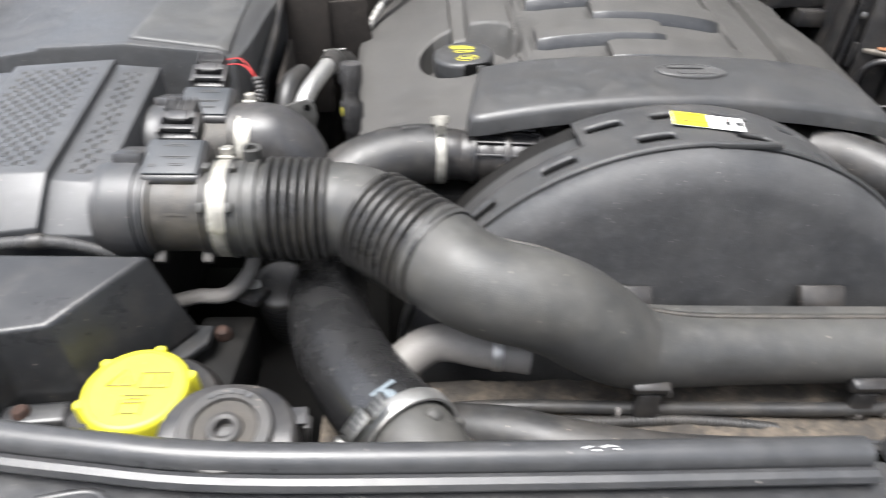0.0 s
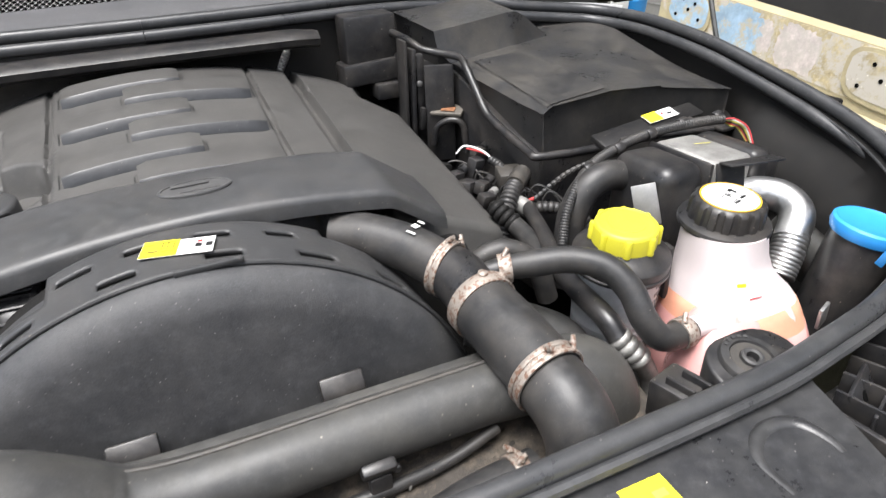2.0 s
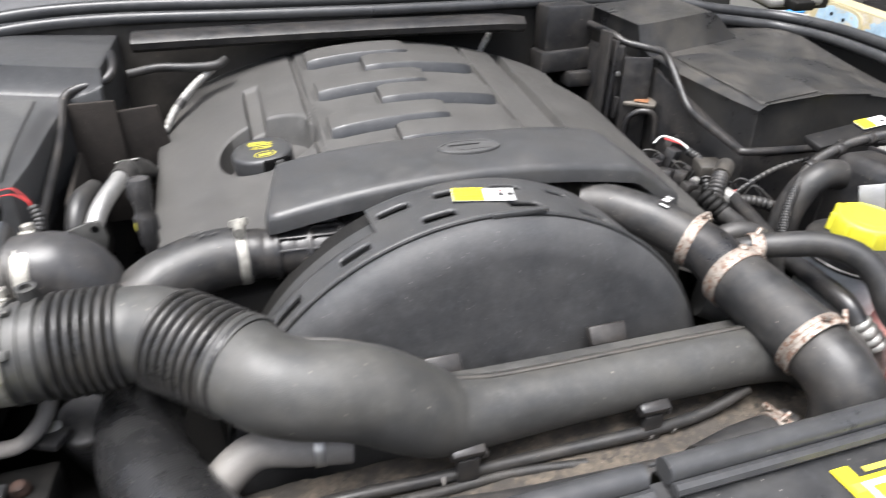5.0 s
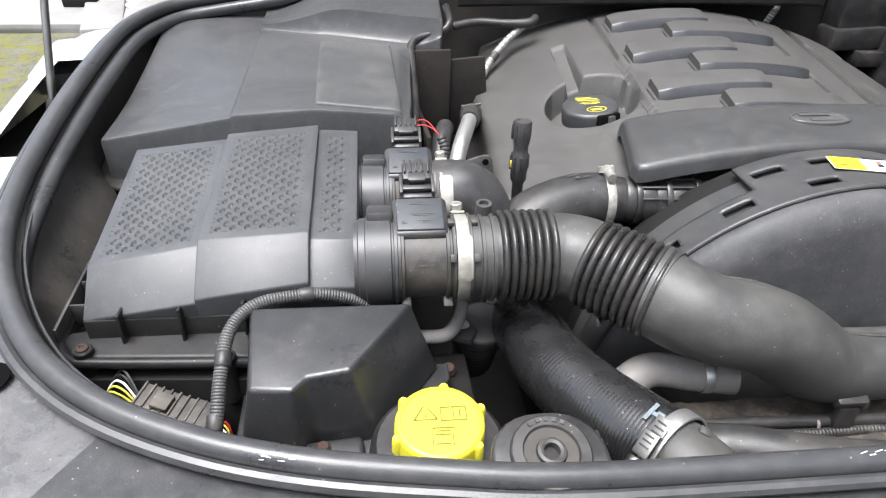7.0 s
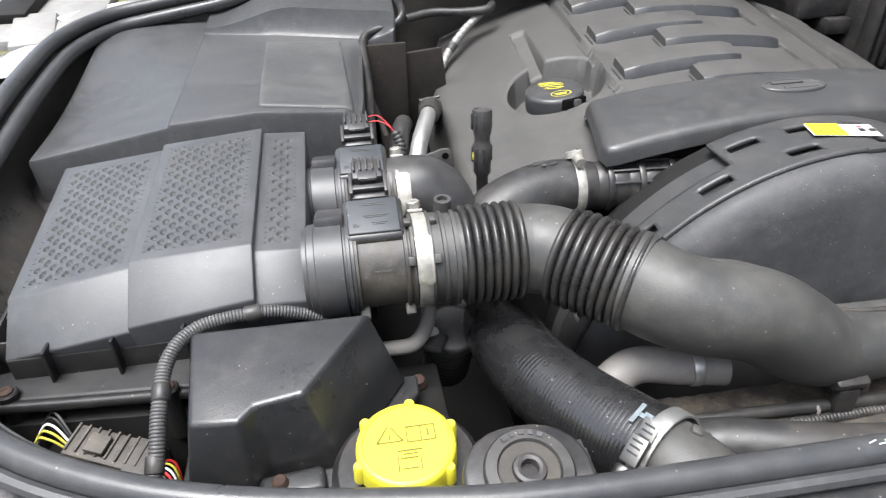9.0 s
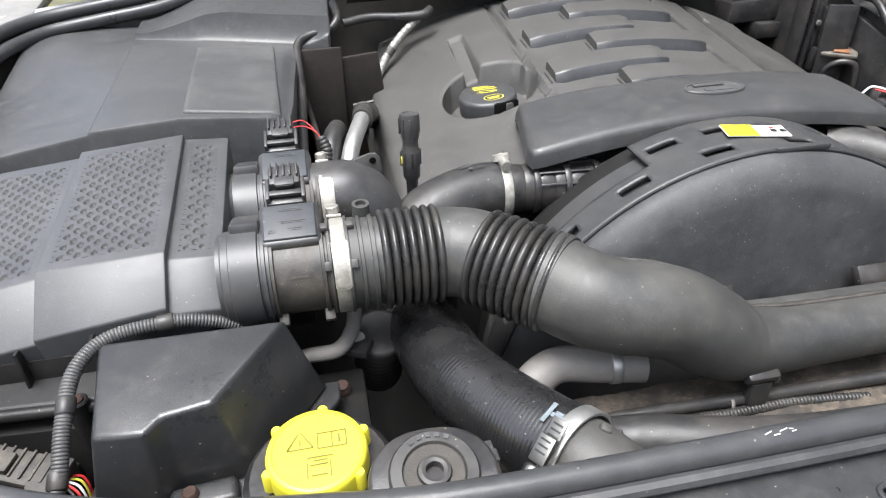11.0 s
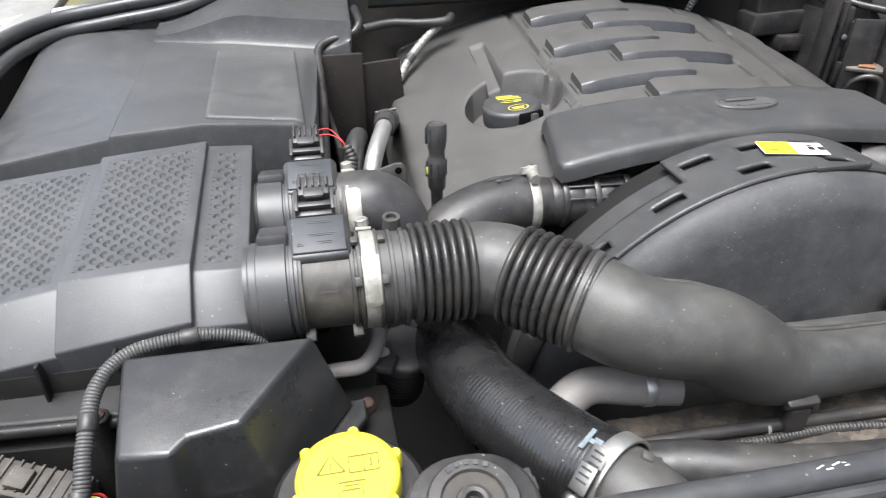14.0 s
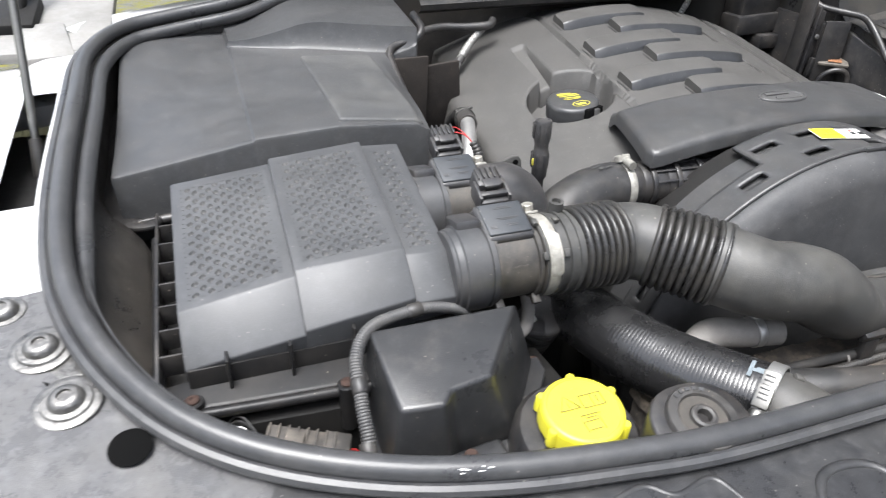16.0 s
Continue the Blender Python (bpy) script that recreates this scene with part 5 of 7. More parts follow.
pr = lathe("print", Vector((-0.1915, 0.727, 1.074 + 0.0226 - 0.001)), CAPN, [(0.0005, 0.0125), (0.0008, 0.0125), (0.0008, 0.0113), (0.0005, 0.0113)], 30, hollow=True)
for v_ in pr.vertices:
    v_.co.y = 0.727 + (v_.co.y - 0.727) * 0.6
part("print", pr, YMARK, cap)
for b, w in ((0.0015, 0.015), (-0.002, 0.013)):
    part("print", decal("print", Vector((-0.1915, 0.727 + b, 1.074 + 0.0226 - 0.0012 + 0.06 * b)), (1, 0, 0.1), (0, 1, 0.06), w, 0.0020, 0.0006, 0.0002), YMARK, cap)
part("grip_recess", box("grip_recess", (-0.1790, 0.7145, 1.0830), (0.034, 0.010, 0.022), 0.003, (-8, 0, 24)), VOID, cap, "black block at the cap edge for a recess's shade")
part("grip_rib", box("grip_rib", (-0.1765, 0.7105, 1.0810), (0.010, 0.008, 0.024), 0.002, (-8, 0, 24)), COVER, cap)

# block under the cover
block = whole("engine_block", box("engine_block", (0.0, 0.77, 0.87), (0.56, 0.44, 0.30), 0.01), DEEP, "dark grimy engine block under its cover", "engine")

# dipstick
dip = thing("dipstick", "black plastic dipstick handle standing upright", "dipstick", (-0.313, 0.604, 1.0))
part("handle", lathe("handle", (-0.313, 0.602, 1.062), (0.01, 0.05, 1), [(-0.06, 0.005), (-0.002, 0.0062), (0.002, 0.0088), (0.030, 0.0094), (0.0335, 0.0082), (0.041, 0.0080), (0.0445, 0.0092), (0.066, 0.0098), (0.0678, 0.0092), (0.0680, 0.0070), (0.0672, 0.0066), (0.0672, 0.002)], 28), RELAY, dip)
for zz in (1.084, 1.118):
    for k in range(8):
        w = math.pi / 4 * k
        part("grip", box("grip", (-0.313 + 0.0098 * math.cos(w), 0.603 + 0.0098 * math.sin(w) + 0.05 * (zz - 1.062), zz), (0.0022, 0.0026, 0.017), 0.0008, (0, 0, 45 * k)), RELAY, dip)
part("dip_mark", box("dip_mark", (-0.3222, 0.6035, 1.082), (0.0022, 0.004, 0.008), 0.0004), YMARK, dip, "small yellow mark")

# ---- fan shroud ----
FC, FR = (-0.018, 0.875), 0.252
shroud = thing("fan_shroud", "black plastic fan shroud with a slotted rim", "fan shroud", (-0.018, 0.45, 0.9))
vs, fs = [], []
prof = ((0.404, 0.0), (0.414, 0.11), (0.4195, 0.19), (0.4205, 0.222), (0.4225, 0.230), (0.427, 0.239), (0.434, 0.2465), (0.442, 0.2495), (0.447, 0.249))
n = 90
for y, r in prof:
    for i in range(n + 1):
        w = radians(-25 + 230 * i / n)
        vs.append((FC[0] + r * math.cos(w), y, FC[1] + r * math.sin(w)))
for k in range(len(prof) - 1):
    fs += [(k * (n + 1) + i, k * (n + 1) + i + 1, (k + 1) * (n + 1) + i + 1, (k + 1) * (n + 1) + i) for i in range(n)]
part("face", mesh_of("face", vs, fs, 50), FACE, shroud, "scratched flat black front face")
vs, fs = [], []
na, nl = 230, 22
y0, y1 = 0.445, 0.527
slots = []
for k in range(-4, 5):
    slots.append((100 + k * 18.0 - 3.6, 100 + k * 18.0 + 3.6, 0.4595, 0.4695))
for k in range(-2, 2):
    slots.append((95 + k * 12.5 - 3.2, 95 + k * 12.5 + 3.2, 0.499, 0.508))
for j in range(nl + 1):
    for i in range(na + 1):
        w = radians(-20 + 220 * i / na)
        y = y0 + (y1 - y0) * j / nl
        vs.append((FC[0] + (FR - 0.003) * math.cos(w), y, FC[1] + (FR - 0.003) * math.sin(w)))
for j in range(nl):
    for i in range(na):
        a, y = -20 + 220 * (i + 0.5) / na, y0 + (y1 - y0) * (j + 0.5) / nl
        if any(s[0] < a < s[1] and s[2] < y < s[3] for s in slots):
            continue
        if y > (0.484 if a > 113 else 0.512) and (a > 113 or a < 60):
            continue
        fs.append((j * (na + 1) + i, j * (na + 1) + i + 1, (j + 1) * (na + 1) + i + 1, (j + 1) * (na + 1) + i))
ring = part("rim", mesh_of("rim", vs, fs, 50), COVER, shroud, "curved rim with rows of slots")
md = ring.modifiers.new("thickness", "SOLIDIFY")
md.thickness, md.offset = 0.004, 0
vs = [(FC[0] + (FR - 0.0095) * math.cos(radians(-20 + 2 * i)), y, FC[1] + (FR - 0.0095) * math.sin(radians(-20 + 2 * i))) for y in (0.446, 0.514) for i in range(111)]
part("slot_floor", mesh_of("slot_floor", vs, [(i, i + 1, 112 + i, 111 + i) for i in range(110)], 50), COVER, shroud)
part("rim_lip", tube("rim_lip", [(FC[0] + (FR - 0.0005) * math.cos(radians(w_)), 0.4455, FC[1] + (FR - 0.0005) * math.sin(radians(w_)), 0.0022) for w_ in range(-15, 197, 3)], 8, straight=True), COVER, shroud, "thin raised lip between face and rim")
part("rim_tab", box("rim_tab", (FC[0] + 0.022, 0.4445, FC[1] + FR - 0.0005), (0.052, 0.006, 0.005), 0.0015), COVER, shroud)
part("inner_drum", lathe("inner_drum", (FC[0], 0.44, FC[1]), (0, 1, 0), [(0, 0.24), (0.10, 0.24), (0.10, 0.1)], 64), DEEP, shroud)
for x in (-0.080, 0.082):
    part("shroud_clip", box("shroud_clip", (x, 0.404, 1.010), (0.037, 0.010, 0.018), 0.002, (-38, 0, 0)), PLASTIC, shroud, "square plastic clip")
w = radians(90 - 1.0)
lab = part("label", decal("label", (-0.0145, 0.4855, FC[1] + FR), (1, -0.25, 0.0), (0.25, 1, 0), 0.056, 0.026, 0.0005), STICKER, shroud, "yellow and white warning label")
part("yellow_half", decal("yellow_half", (-0.0275, 0.4888, FC[1] + FR), (1, -0.25, 0.0), (0.25, 1, 0), 0.028, 0.026, 0.0011), STICKY, lab)
for k in range(2):
    part("mark", decal("mark", (0.001 + 0.008 * k, 0.481 - 0.002 * k, FC[1] + FR), (1, -0.25, 0.0), (0.25, 1, 0), 0.005, 0.006, 0.0012), INK, lab)
part("mark", decal("mark", (0.003, 0.4875, FC[1] + FR), (1, -0.25, 0.0), (0.25, 1, 0), 0.004, 0.003, 0.0012), RED, lab)

for k, (a, b, w, h) in enumerate(((-0.038, 0.006, 0.007, 0.001), (-0.028, 0.004, 0.001, 0.010), (-0.024, 0.004, 0.001, 0.010), (-0.020, 0.002, 0.001, 0.009), (-0.024, 0.0085, 0.012, 0.001), (-0.036, -0.006, 0.008, 0.003), (-0.024, -0.006, 0.012, 0.001))):
    part("print", decal("print", (a + 0.003, 0.4888 + b - 0.25 * (a + 0.0275), FC[1] + FR), (1, -0.25, 0.0), (0.25, 1, 0), w, h, 0.0016, 0.0002), YDARK, lab)

# radiator top and wires in front of the shroud
rad = thing("radiator", "dust-caked radiator top behind the slam panel", "radiator", (0.0, 0.31, 0.8))
part("core", box("core", (0.01, 0.322, 0.877), (0.66, 0.080, 0.16), 0.006), DIRT, rad)


def dirt_top(u, v):
    x, y = -0.32 + 0.66 * u, 0.284 + 0.078 * v
    lump = math.sin(91 * x + 40 * y) + 0.8 * math.sin(173 * x - 210 * y + 1) + 0.6 * math.sin(420 * x + 330 * y) + 0.5 * math.sin(710 * y - 505 * x)
    return (x, y, 0.9575 + 0.0006 * lump)


part("caked_dirt", field("caked_dirt", 240, 30, dirt_top, 0.01, 0.002, 0.001, 60), DIRT, rad, "dried mud and dust")
part("tank_rail", box("tank_rail", (0.01, 0.268, 0.955), (0.70, 0.05, 0.02), 0.005), DEEP, rad)
wl = thing("radiator_wiring", "taped black wiring along the radiator", "wiring", (0.05, 0.31, 0.95))
part("cable", tube("cable", [(-0.30, 0.335, 0.930, 0.005), (-0.25, 0.333, 0.955, 0.005), (-0.188, 0.329, 0.966, 0.0052), (-0.10, 0.327, 0.965, 0.0052), (0.0, 0.326, 0.963, 0.0055), (0.08, 0.322, 0.966, 0.0055), (0.14, 0.326, 0.966, 0.005), (0.19, 0.333, 0.975, 0.005)], 12), RUBBER, wl)
part("cable", tube("cable", [(-0.20, 0.300, 0.940, 0.0045), (-0.165, 0.314, 0.962, 0.0045), (-0.10, 0.318, 0.960, 0.0045), (-0.045, 0.320, 0.958, 0.0045), (0.02, 0.314, 0.955, 0.0045)], 10, 8, 70, 0.0008), RUBBER, wl)
for x, y in ((-0.102, 0.326), (-0.075, 0.326), (0.082, 0.322), (0.105, 0.323)):
    part("tape", band("tape", (x, y, 0.9635), (1, 0.02, 0), 0.0052, 0.0028, 0.0004, 16), GREYHOSE, wl)

# ---- hoses ----
def clamp_on(parent, c, axis, r, width, mat, screw=None, label="hose clamp"):
    b = part("clamp", band("clamp", c, axis, r, width), mat, parent, label)
    if screw:
        part("clamp_screw", tube("clamp_screw", [(*screw[0], screw[2]), (*screw[1], screw[2])], 10, straight=True), mat, b)
    return b


def spring_clamp(parent, c, axis, r, width, up, label="corroded spring clamp"):
    """Two wire bands joined by a plate, with two bent ears at the side named by up."""
    c, axis = Vector(c), Vector(axis).normalized()
    up = Vector(up)
    up = (up - axis * up.dot(axis)).normalized()
    side = axis.cross(up)
    b = part("clamp", band("clamp", c - axis * width * 0.3, axis, r, width * 0.38, 0.0014), RUSTY, parent, label)
    part("clamp_band", band("clamp_band", c + axis * width * 0.32, axis, r, width * 0.34, 0.0014), RUSTY, b)
    part("clamp_plate", band("clamp_plate", c, axis, r - 0.0003, width * 0.5, 0.0008), RUSTY, b)
    for k in (-1, 1):
        d = (up * math.cos(0.38 * k) + side * math.sin(0.38 * k)).normalized()
        e = c + d * (r + 0.001)
        part("ear", tube("ear", [(*(e - axis * width * 0.35 * k), 0.0017), (*(e + d * 0.004), 0.0022), (*(e + d * 0.0075 + axis * width * 0.3 * k), 0.0020)], 8, 4), RUSTY, b)
        part("ear_plate", band("ear_plate", e + d * 0.003, d, 0.0012, 0.002, 0.0014, 10), RUSTY, b)
    return b


ch = thing("charge_hose", "thick shiny black charge air hose with a steel clamp", "hose", (-0.29, 0.34, 0.95))
part("upper", tube("upper", [(-0.330, 0.515, 0.935, 0.031), (-0.330, 0.490, 0.962, 0.0325), (-0.328, 0.455, 0.978, 0.0325)], 32), DUCT, ch)
part("hose", tube("hose", [(-0.329, 0.470, 0.972, 0.0335), (-0.326, 0.430, 0.983, 0.0335), (-0.318, 0.388, 0.987, 0.0335), (-0.300, 0.345, 0.990, 0.0335), (-0.279, 0.305, 0.996, 0.0335), (-0.262, 0.277, 1.000, 0.0335)], 48, 16, 64, 0.00012), SHINY, ch, "shiny rippled rubber")
part("fitting", tube("fitting", [(-0.263, 0.280, 0.9995, 0.0305), (-0.252, 0.262, 1.0, 0.031), (-0.235, 0.24, 0.992, 0.031), (-0.20, 0.21, 0.96, 0.031)], 28), DUCT, ch, "dull grey pipe end")
clamp_on(ch, (-0.259, 0.273, 1.0005), (0.5, -0.85, 0.09), 0.0338, 0.012, ALU, None, "stainless worm clamp")
WR, WT, WA = Vector((-0.60, -0.30, 0.74)).normalized(), Vector((0.60, 0.44, 0.67)).normalized(), Vector((0.5, -0.85, 0.09)).normalized()
worm = Vector((-0.2895, 0.2570, 1.0300))


def on_band(a, b, h):
    """A place by the worm: a along the band, b across it, h off it."""
    return worm + WT * a + WA * b + WR * h


def worm_block(name, a, b, h, la, lb, lh):
    vs = [on_band(a + sa * la / 2, b + sb * lb / 2, h + sh * lh / 2) for sh in (-1, 1) for sa, sb in ((-1, -1), (1, -1), (1, 1), (-1, 1))]
    fs = [(3, 2, 1, 0), (4, 5, 6, 7)] + [(i, (i + 1) % 4, 4 + (i + 1) % 4, 4 + i) for i in range(4)]
    return bevelled(name, vs, fs, min(la, lb, lh) * 0.25)


part("clamp_worm", worm_block("clamp_worm", 0.002, 0.0, 0.001, 0.019, 0.0125, 0.005), STEEL, ch, "slotted worm housing")
part("clamp_tail", worm_block("clamp_tail", 0.016, 0.0, -0.0025, 0.016, 0.0115, 0.0012), STEEL, ch, "slotted end of the band")
for k in range(6):
    part("worm_slot", worm_block("worm_slot", 0.0 + 0.0040 * k, 0.0, (0.0036 if k < 3 else -0.0017), 0.0013, 0.0075, 0.0006), INK, ch)
part("clamp_screw", lathe("clamp_screw", on_band(-0.009, 0, 0.001), -WT, [(0, 0.0050), (0.002, 0.0064), (0.007, 0.0064), (0.008, 0.0052), (0.008, 0.003), (0.0065, 0.0026), (0.0065, 0.001)], 14), STEEL, ch)
for a, b, w, h in ((0.0, 0.0, 0.017, 0.0032), (0.0035, -0.0050, 0.0034, 0.009), (0.0065, -0.0035, 0.002, 0.006)):
    part("print", decal("print", (-0.2745 + a, 0.2865 + b, 1.0315), (0.80, 0.55, 0.22), (-0.6, 0.75, -0.1), w, h, 0.0012, 0.0002), BLUEMARK, ch)
for a_ in (20, 75):
    part("pipe_nib", box("pipe_nib", Vector((-0.252, 0.262, 1.0)) + Vector((0.031 * math.sin(radians(a_)) * 0.85, 0.031 * math.sin(radians(a_)) * 0.5, 0.031 * math.cos(radians(a_)))), (0.008, 0.008, 0.006), 0.002, (0, a_, -31)), DUCT, ch)

gh = whole("breather_hose", tube("breather_hose", [(-0.285, 0.340, 0.952, 0.015), (-0.268, 0.358, 0.975, 0.0155), (-0.238, 0.371, 0.991, 0.0150), (-0.20, 0.364, 0.990, 0.014), (-0.165, 0.358, 0.988, 0.0135)], 24), GREYHOSE, "faded grey rubber breather hose", "hose")
whole("hose_clip", band("hose_clip", (-0.190, 0.363, 0.99), (1, -0.1, 0), 0.014, 0.008), ALU, "pale metal hose clip", "clamp")

back_hose = thing("turbo_hose", "black rubber hose clamped to a ribbed pipe", "hose", (-0.22, 0.57, 1.0))
part("hose", tube("hose", [(-0.332, 0.532, 1.030, 0.029), (-0.308, 0.546, 1.045, 0.0295), (-0.282, 0.555, 1.053, 0.0295), (-0.255, 0.561, 1.057, 0.0290), (-0.222, 0.563, 1.058, 0.0280)], 32), RUBBER, back_hose)
part("pipe", tube("pipe", [(-0.225, 0.563, 1.058, 0.0245), (-0.20, 0.562, 1.056, 0.0245), (-0.12, 0.556, 1.056, 0.024), (0.0, 0.55, 1.05, 0.024)], 32, 8, 14, 0.0010), PLASTIC, back_hose, "ribbed black pipe")
clamp_on(back_hose, (-0.228, 0.5625, 1.058), (1, 0, 0), 0.0276, 0.009, STRAP, ((-0.229, 0.545, 1.090), (-0.229, 0.566, 1.091), 0.0050), "bright steel worm clamp")
for x_, y_ in ((-0.196, 0.5618), (-0.165, 0.5595), (-0.134, 0.557)):
    part("pipe_strap", band("pipe_strap", (x_, y_, 1.0565), (1, -0.07, 0), 0.0245, 0.006, 0.0022, 32), PLASTIC, back_hose)
for k in range(5):
    a_ = radians(-50 + 28 * k)
    part("pipe_rib", box("pipe_rib", (-0.165, 0.5595 - 0.0255 * math.sin(a_), 1.0565 + 0.0255 * math.cos(a_)), (0.062, 0.0025, 0.003), 0.0006, (math.degrees(a_), 0, -4)), PLASTIC, back_hose)
part("clamp_head", lathe("clamp_head", (-0.229, 0.567, 1.091), (-0.1, 0.5, 1), [(-0.004, 0.0085), (0.002, 0.0085), (0.003, 0.0072), (0.003, 0.001)], 18), STRAP, back_hose)
part("head_slot", box("head_slot", (-0.2293, 0.5685, 1.0938), (0.012, 0.0014, 0.0008), 0.0002, (-26, 0, 35)), INK, back_hose)

for a, b, w, h in ((-0.268, 0.010, 0.016, 0.0014), (-0.266, 0.006, 0.012, 0.0014), (-0.262, 0.001, 0.004, 0.004), (-0.252, 0.002, 0.008, 0.0014)):
    part("print", decal("print", (a, 0.5585 + b - 0.004, 1.0868 - 6 * (b - 0.002) ** 2 + 0.045 * (a + 0.262)), (1, 0.22, 0.10), (-0.22, 1, 0), w, h, 0.0006, 0.0002), CONDUIT, back_hose)

top_hose = thing("coolant_hose", "thick black coolant hose with rusty spring clamps", "hose", (0.2, 0.4, 0.95))
part("upper", tube("upper", [(0.13, 0.555, 1.068, 0.0235), (0.155, 0.535, 1.070, 0.0235), (0.185, 0.50, 1.066, 0.0235), (0.208, 0.455, 1.058, 0.0235)], 28), RUBBER, top_hose)
part("tee", tube("tee", [(0.206, 0.46, 1.058, 0.0255), (0.212, 0.44, 1.055, 0.026), (0.215, 0.405, 1.048, 0.0265)], 28), PLASTIC, top_hose)
part("middle", tube("middle", [(0.214, 0.408, 1.048, 0.030), (0.218, 0.36, 1.042, 0.030), (0.222, 0.305, 1.034, 0.030)], 32), RUBBER, top_hose)
part("lower", tube("lower", [(0.221, 0.315, 1.034, 0.0285), (0.224, 0.285, 1.026, 0.029), (0.226, 0.268, 1.008, 0.029), (0.226, 0.262, 0.98, 0.029), (0.226, 0.262, 0.90, 0.028)], 32), RUBBER, top_hose)
spring_clamp(top_hose, (0.206, 0.460, 1.0585), (0.5, -0.85, -0.15), 0.0262, 0.011, (0.55, 0.1, 1.0))
cb = clamp_on(top_hose, (0.2145, 0.404, 1.0475), (0.1, -1, -0.15), 0.0305, 0.014, RUSTY, None, "rusty band clamp")
for a_ in (2, 40):
    part("rivet", lathe("rivet", (0.2145 + 0.0315 * math.sin(radians(a_)), 0.404, 1.0475 + 0.0315 * math.cos(radians(a_))), (math.sin(radians(a_)), -0.1, math.cos(radians(a_))), [(0, 0.0048), (0.002, 0.0046), (0.0035, 0.0025)], 12), RUSTY, cb)
spring_clamp(top_hose, (0.221, 0.311, 1.0345), (0.1, -1, -0.2), 0.0303, 0.013, (0.25, 0, 1))

# ---- reservoirs and the far corner ----
steer = thing("steering_reservoir", "power steering reservoir with a yellow cap", "reservoir", (0.378, 0.416, 0.9))
SC = Vector((0.378, 0.416, 1.083))
yc = part("cap", lathe("cap", SC, UP, [(-0.020, 0.0315), (-0.004, 0.031), (-0.0012, 0.0302), (0, 0.0285), (0.0002, 0.027), (-0.0006, 0.0262), (-0.0006, 0.018), (0.0, 0.0176), (0.0, 0.002)], 64), YELLOW, steer, "yellow lugged cap")
for k in range(8):
    w = math.pi / 4 * k + 0.2
    part("lug", lathe("lug", SC + Vector((math.cos(w), math.sin(w), 0.1 * math.sin(w))) * 0.0312 - UP * 0.02, UP, [(0, 0.0038), (0.0165, 0.0036), (0.018, 0.0028)], 10), YELLOW, yc)
part("lid", lathe("lid", SC, UP, [(-0.045, 0.0440), (-0.044, 0.0475), (-0.0335, 0.0482), (-0.0315, 0.0475), (-0.0255, 0.0380), (-0.0215, 0.0330), (-0.020, 0.0320)], 48), PLASTIC, steer, "black stepped lid")
part("lid_rim", lathe("lid_rim", SC, UP, [(-0.0465, 0.0478), (-0.0455, 0.0492), (-0.0425, 0.0492), (-0.0415, 0.0478)], 48, hollow=True), PLASTIC, steer)
part("bowl", lathe("bowl", SC - UP * 0.043, UP, [(-0.11, 0.038), (-0.066, 0.0405), (-0.064, 0.039), (-0.060, 0.039), (-0.058, 0.0415), (-0.01, 0.0428), (0, 0.0428)], 48), MILKY, steer, "clouded plastic bowl with a faded label")
for k in range(9):
    w = radians(-70 + 5 * k)
    o = Vector((math.cos(w), math.sin(w), 0))
    for j, h_ in enumerate((0.006, 0.004, 0.007, 0.003)):
        part("label_print", decal("label_print", SC - UP * (0.058 + 0.011 * j) + o * 0.0430, (-math.sin(w), math.cos(w), 0), (0, 0, 1), 0.0024, h_, 0.0002, 0.0002), GREYHOSE if (k + j) % 3 else BLUEMARK, steer)
part("clip", box("clip", SC + Vector((0.047, -0.010, -0.062)), (0.006, 0.016, 0.058), 0.002, (-4, 3, -12)), PLASTIC, steer, "black holding clip")

tank = thing("expansion_tank", "milky coolant tank with pink coolant and a black cap", "reservoir", (0.49, 0.36, 0.9))
EC = Vector((0.480, 0.390, 1.096))
ec = part("cap", lathe("cap", EC, UP, [(-0.030, 0.041), (-0.029, 0.044), (-0.0265, 0.045), (-0.023, 0.044), (-0.0215, 0.040), (-0.021, 0.0345, 0.0022), (-0.005, 0.0335, 0.0022), (-0.002, 0.0325, 0.0015), (0, 0.0312), (0.0006, 0.030), (0, 0.0295), (0, 0.002)], 144, bumps=16, smooth=28), PLASTIC, tank, "black ribbed screw cap")
part("cap_label", lathe("cap_label", EC, UP, [(0.0002, 0.027), (0.0008, 0.027), (0.0010, 0.0268), (0.0010, 0.001)], 40), STICKER, ec, "round white warning label")
part("label_ring", lathe("label_ring", EC, UP, [(0.0003, 0.0288), (0.0011, 0.0288), (0.0011, 0.0268), (0.0003, 0.0268)], 40, hollow=True), AMBER, ec)
for a, b, w, h in ((-0.008, 0.003, 0.005, 0.001), (-0.002, 0.002, 0.001, 0.008), (0.001, 0.004, 0.001, 0.006), (0.008, 0.009, 0.006, 0.004), (0.010, 0.005, 0.003, 0.004), (-0.002, -0.011, 0.009, 0.0025), (0.010, -0.006, 0.009, 0.0025), (-0.002, -0.008, 0.009, 0.0008), (0.010, -0.003, 0.0009, 0.003)):
    part("mark", decal("mark", EC + UP * 0.001 + Vector((a, b, b * 0.1)), (1, 0.25, 0), (-0.25, 1, 0.1), w, h), INK, ec)


def ring(cx, cy, z, rx, ry, n=28, p=2.6):
    out = []
    for i in range(n):
        w = 2 * math.pi * i / n
        c, s = math.cos(w), math.sin(w)
        out.append(Vector((cx + rx * math.copysign(abs(c) ** (2 / p), c), cy + ry * math.copysign(abs(s) ** (2 / p), s), z)))
    return out


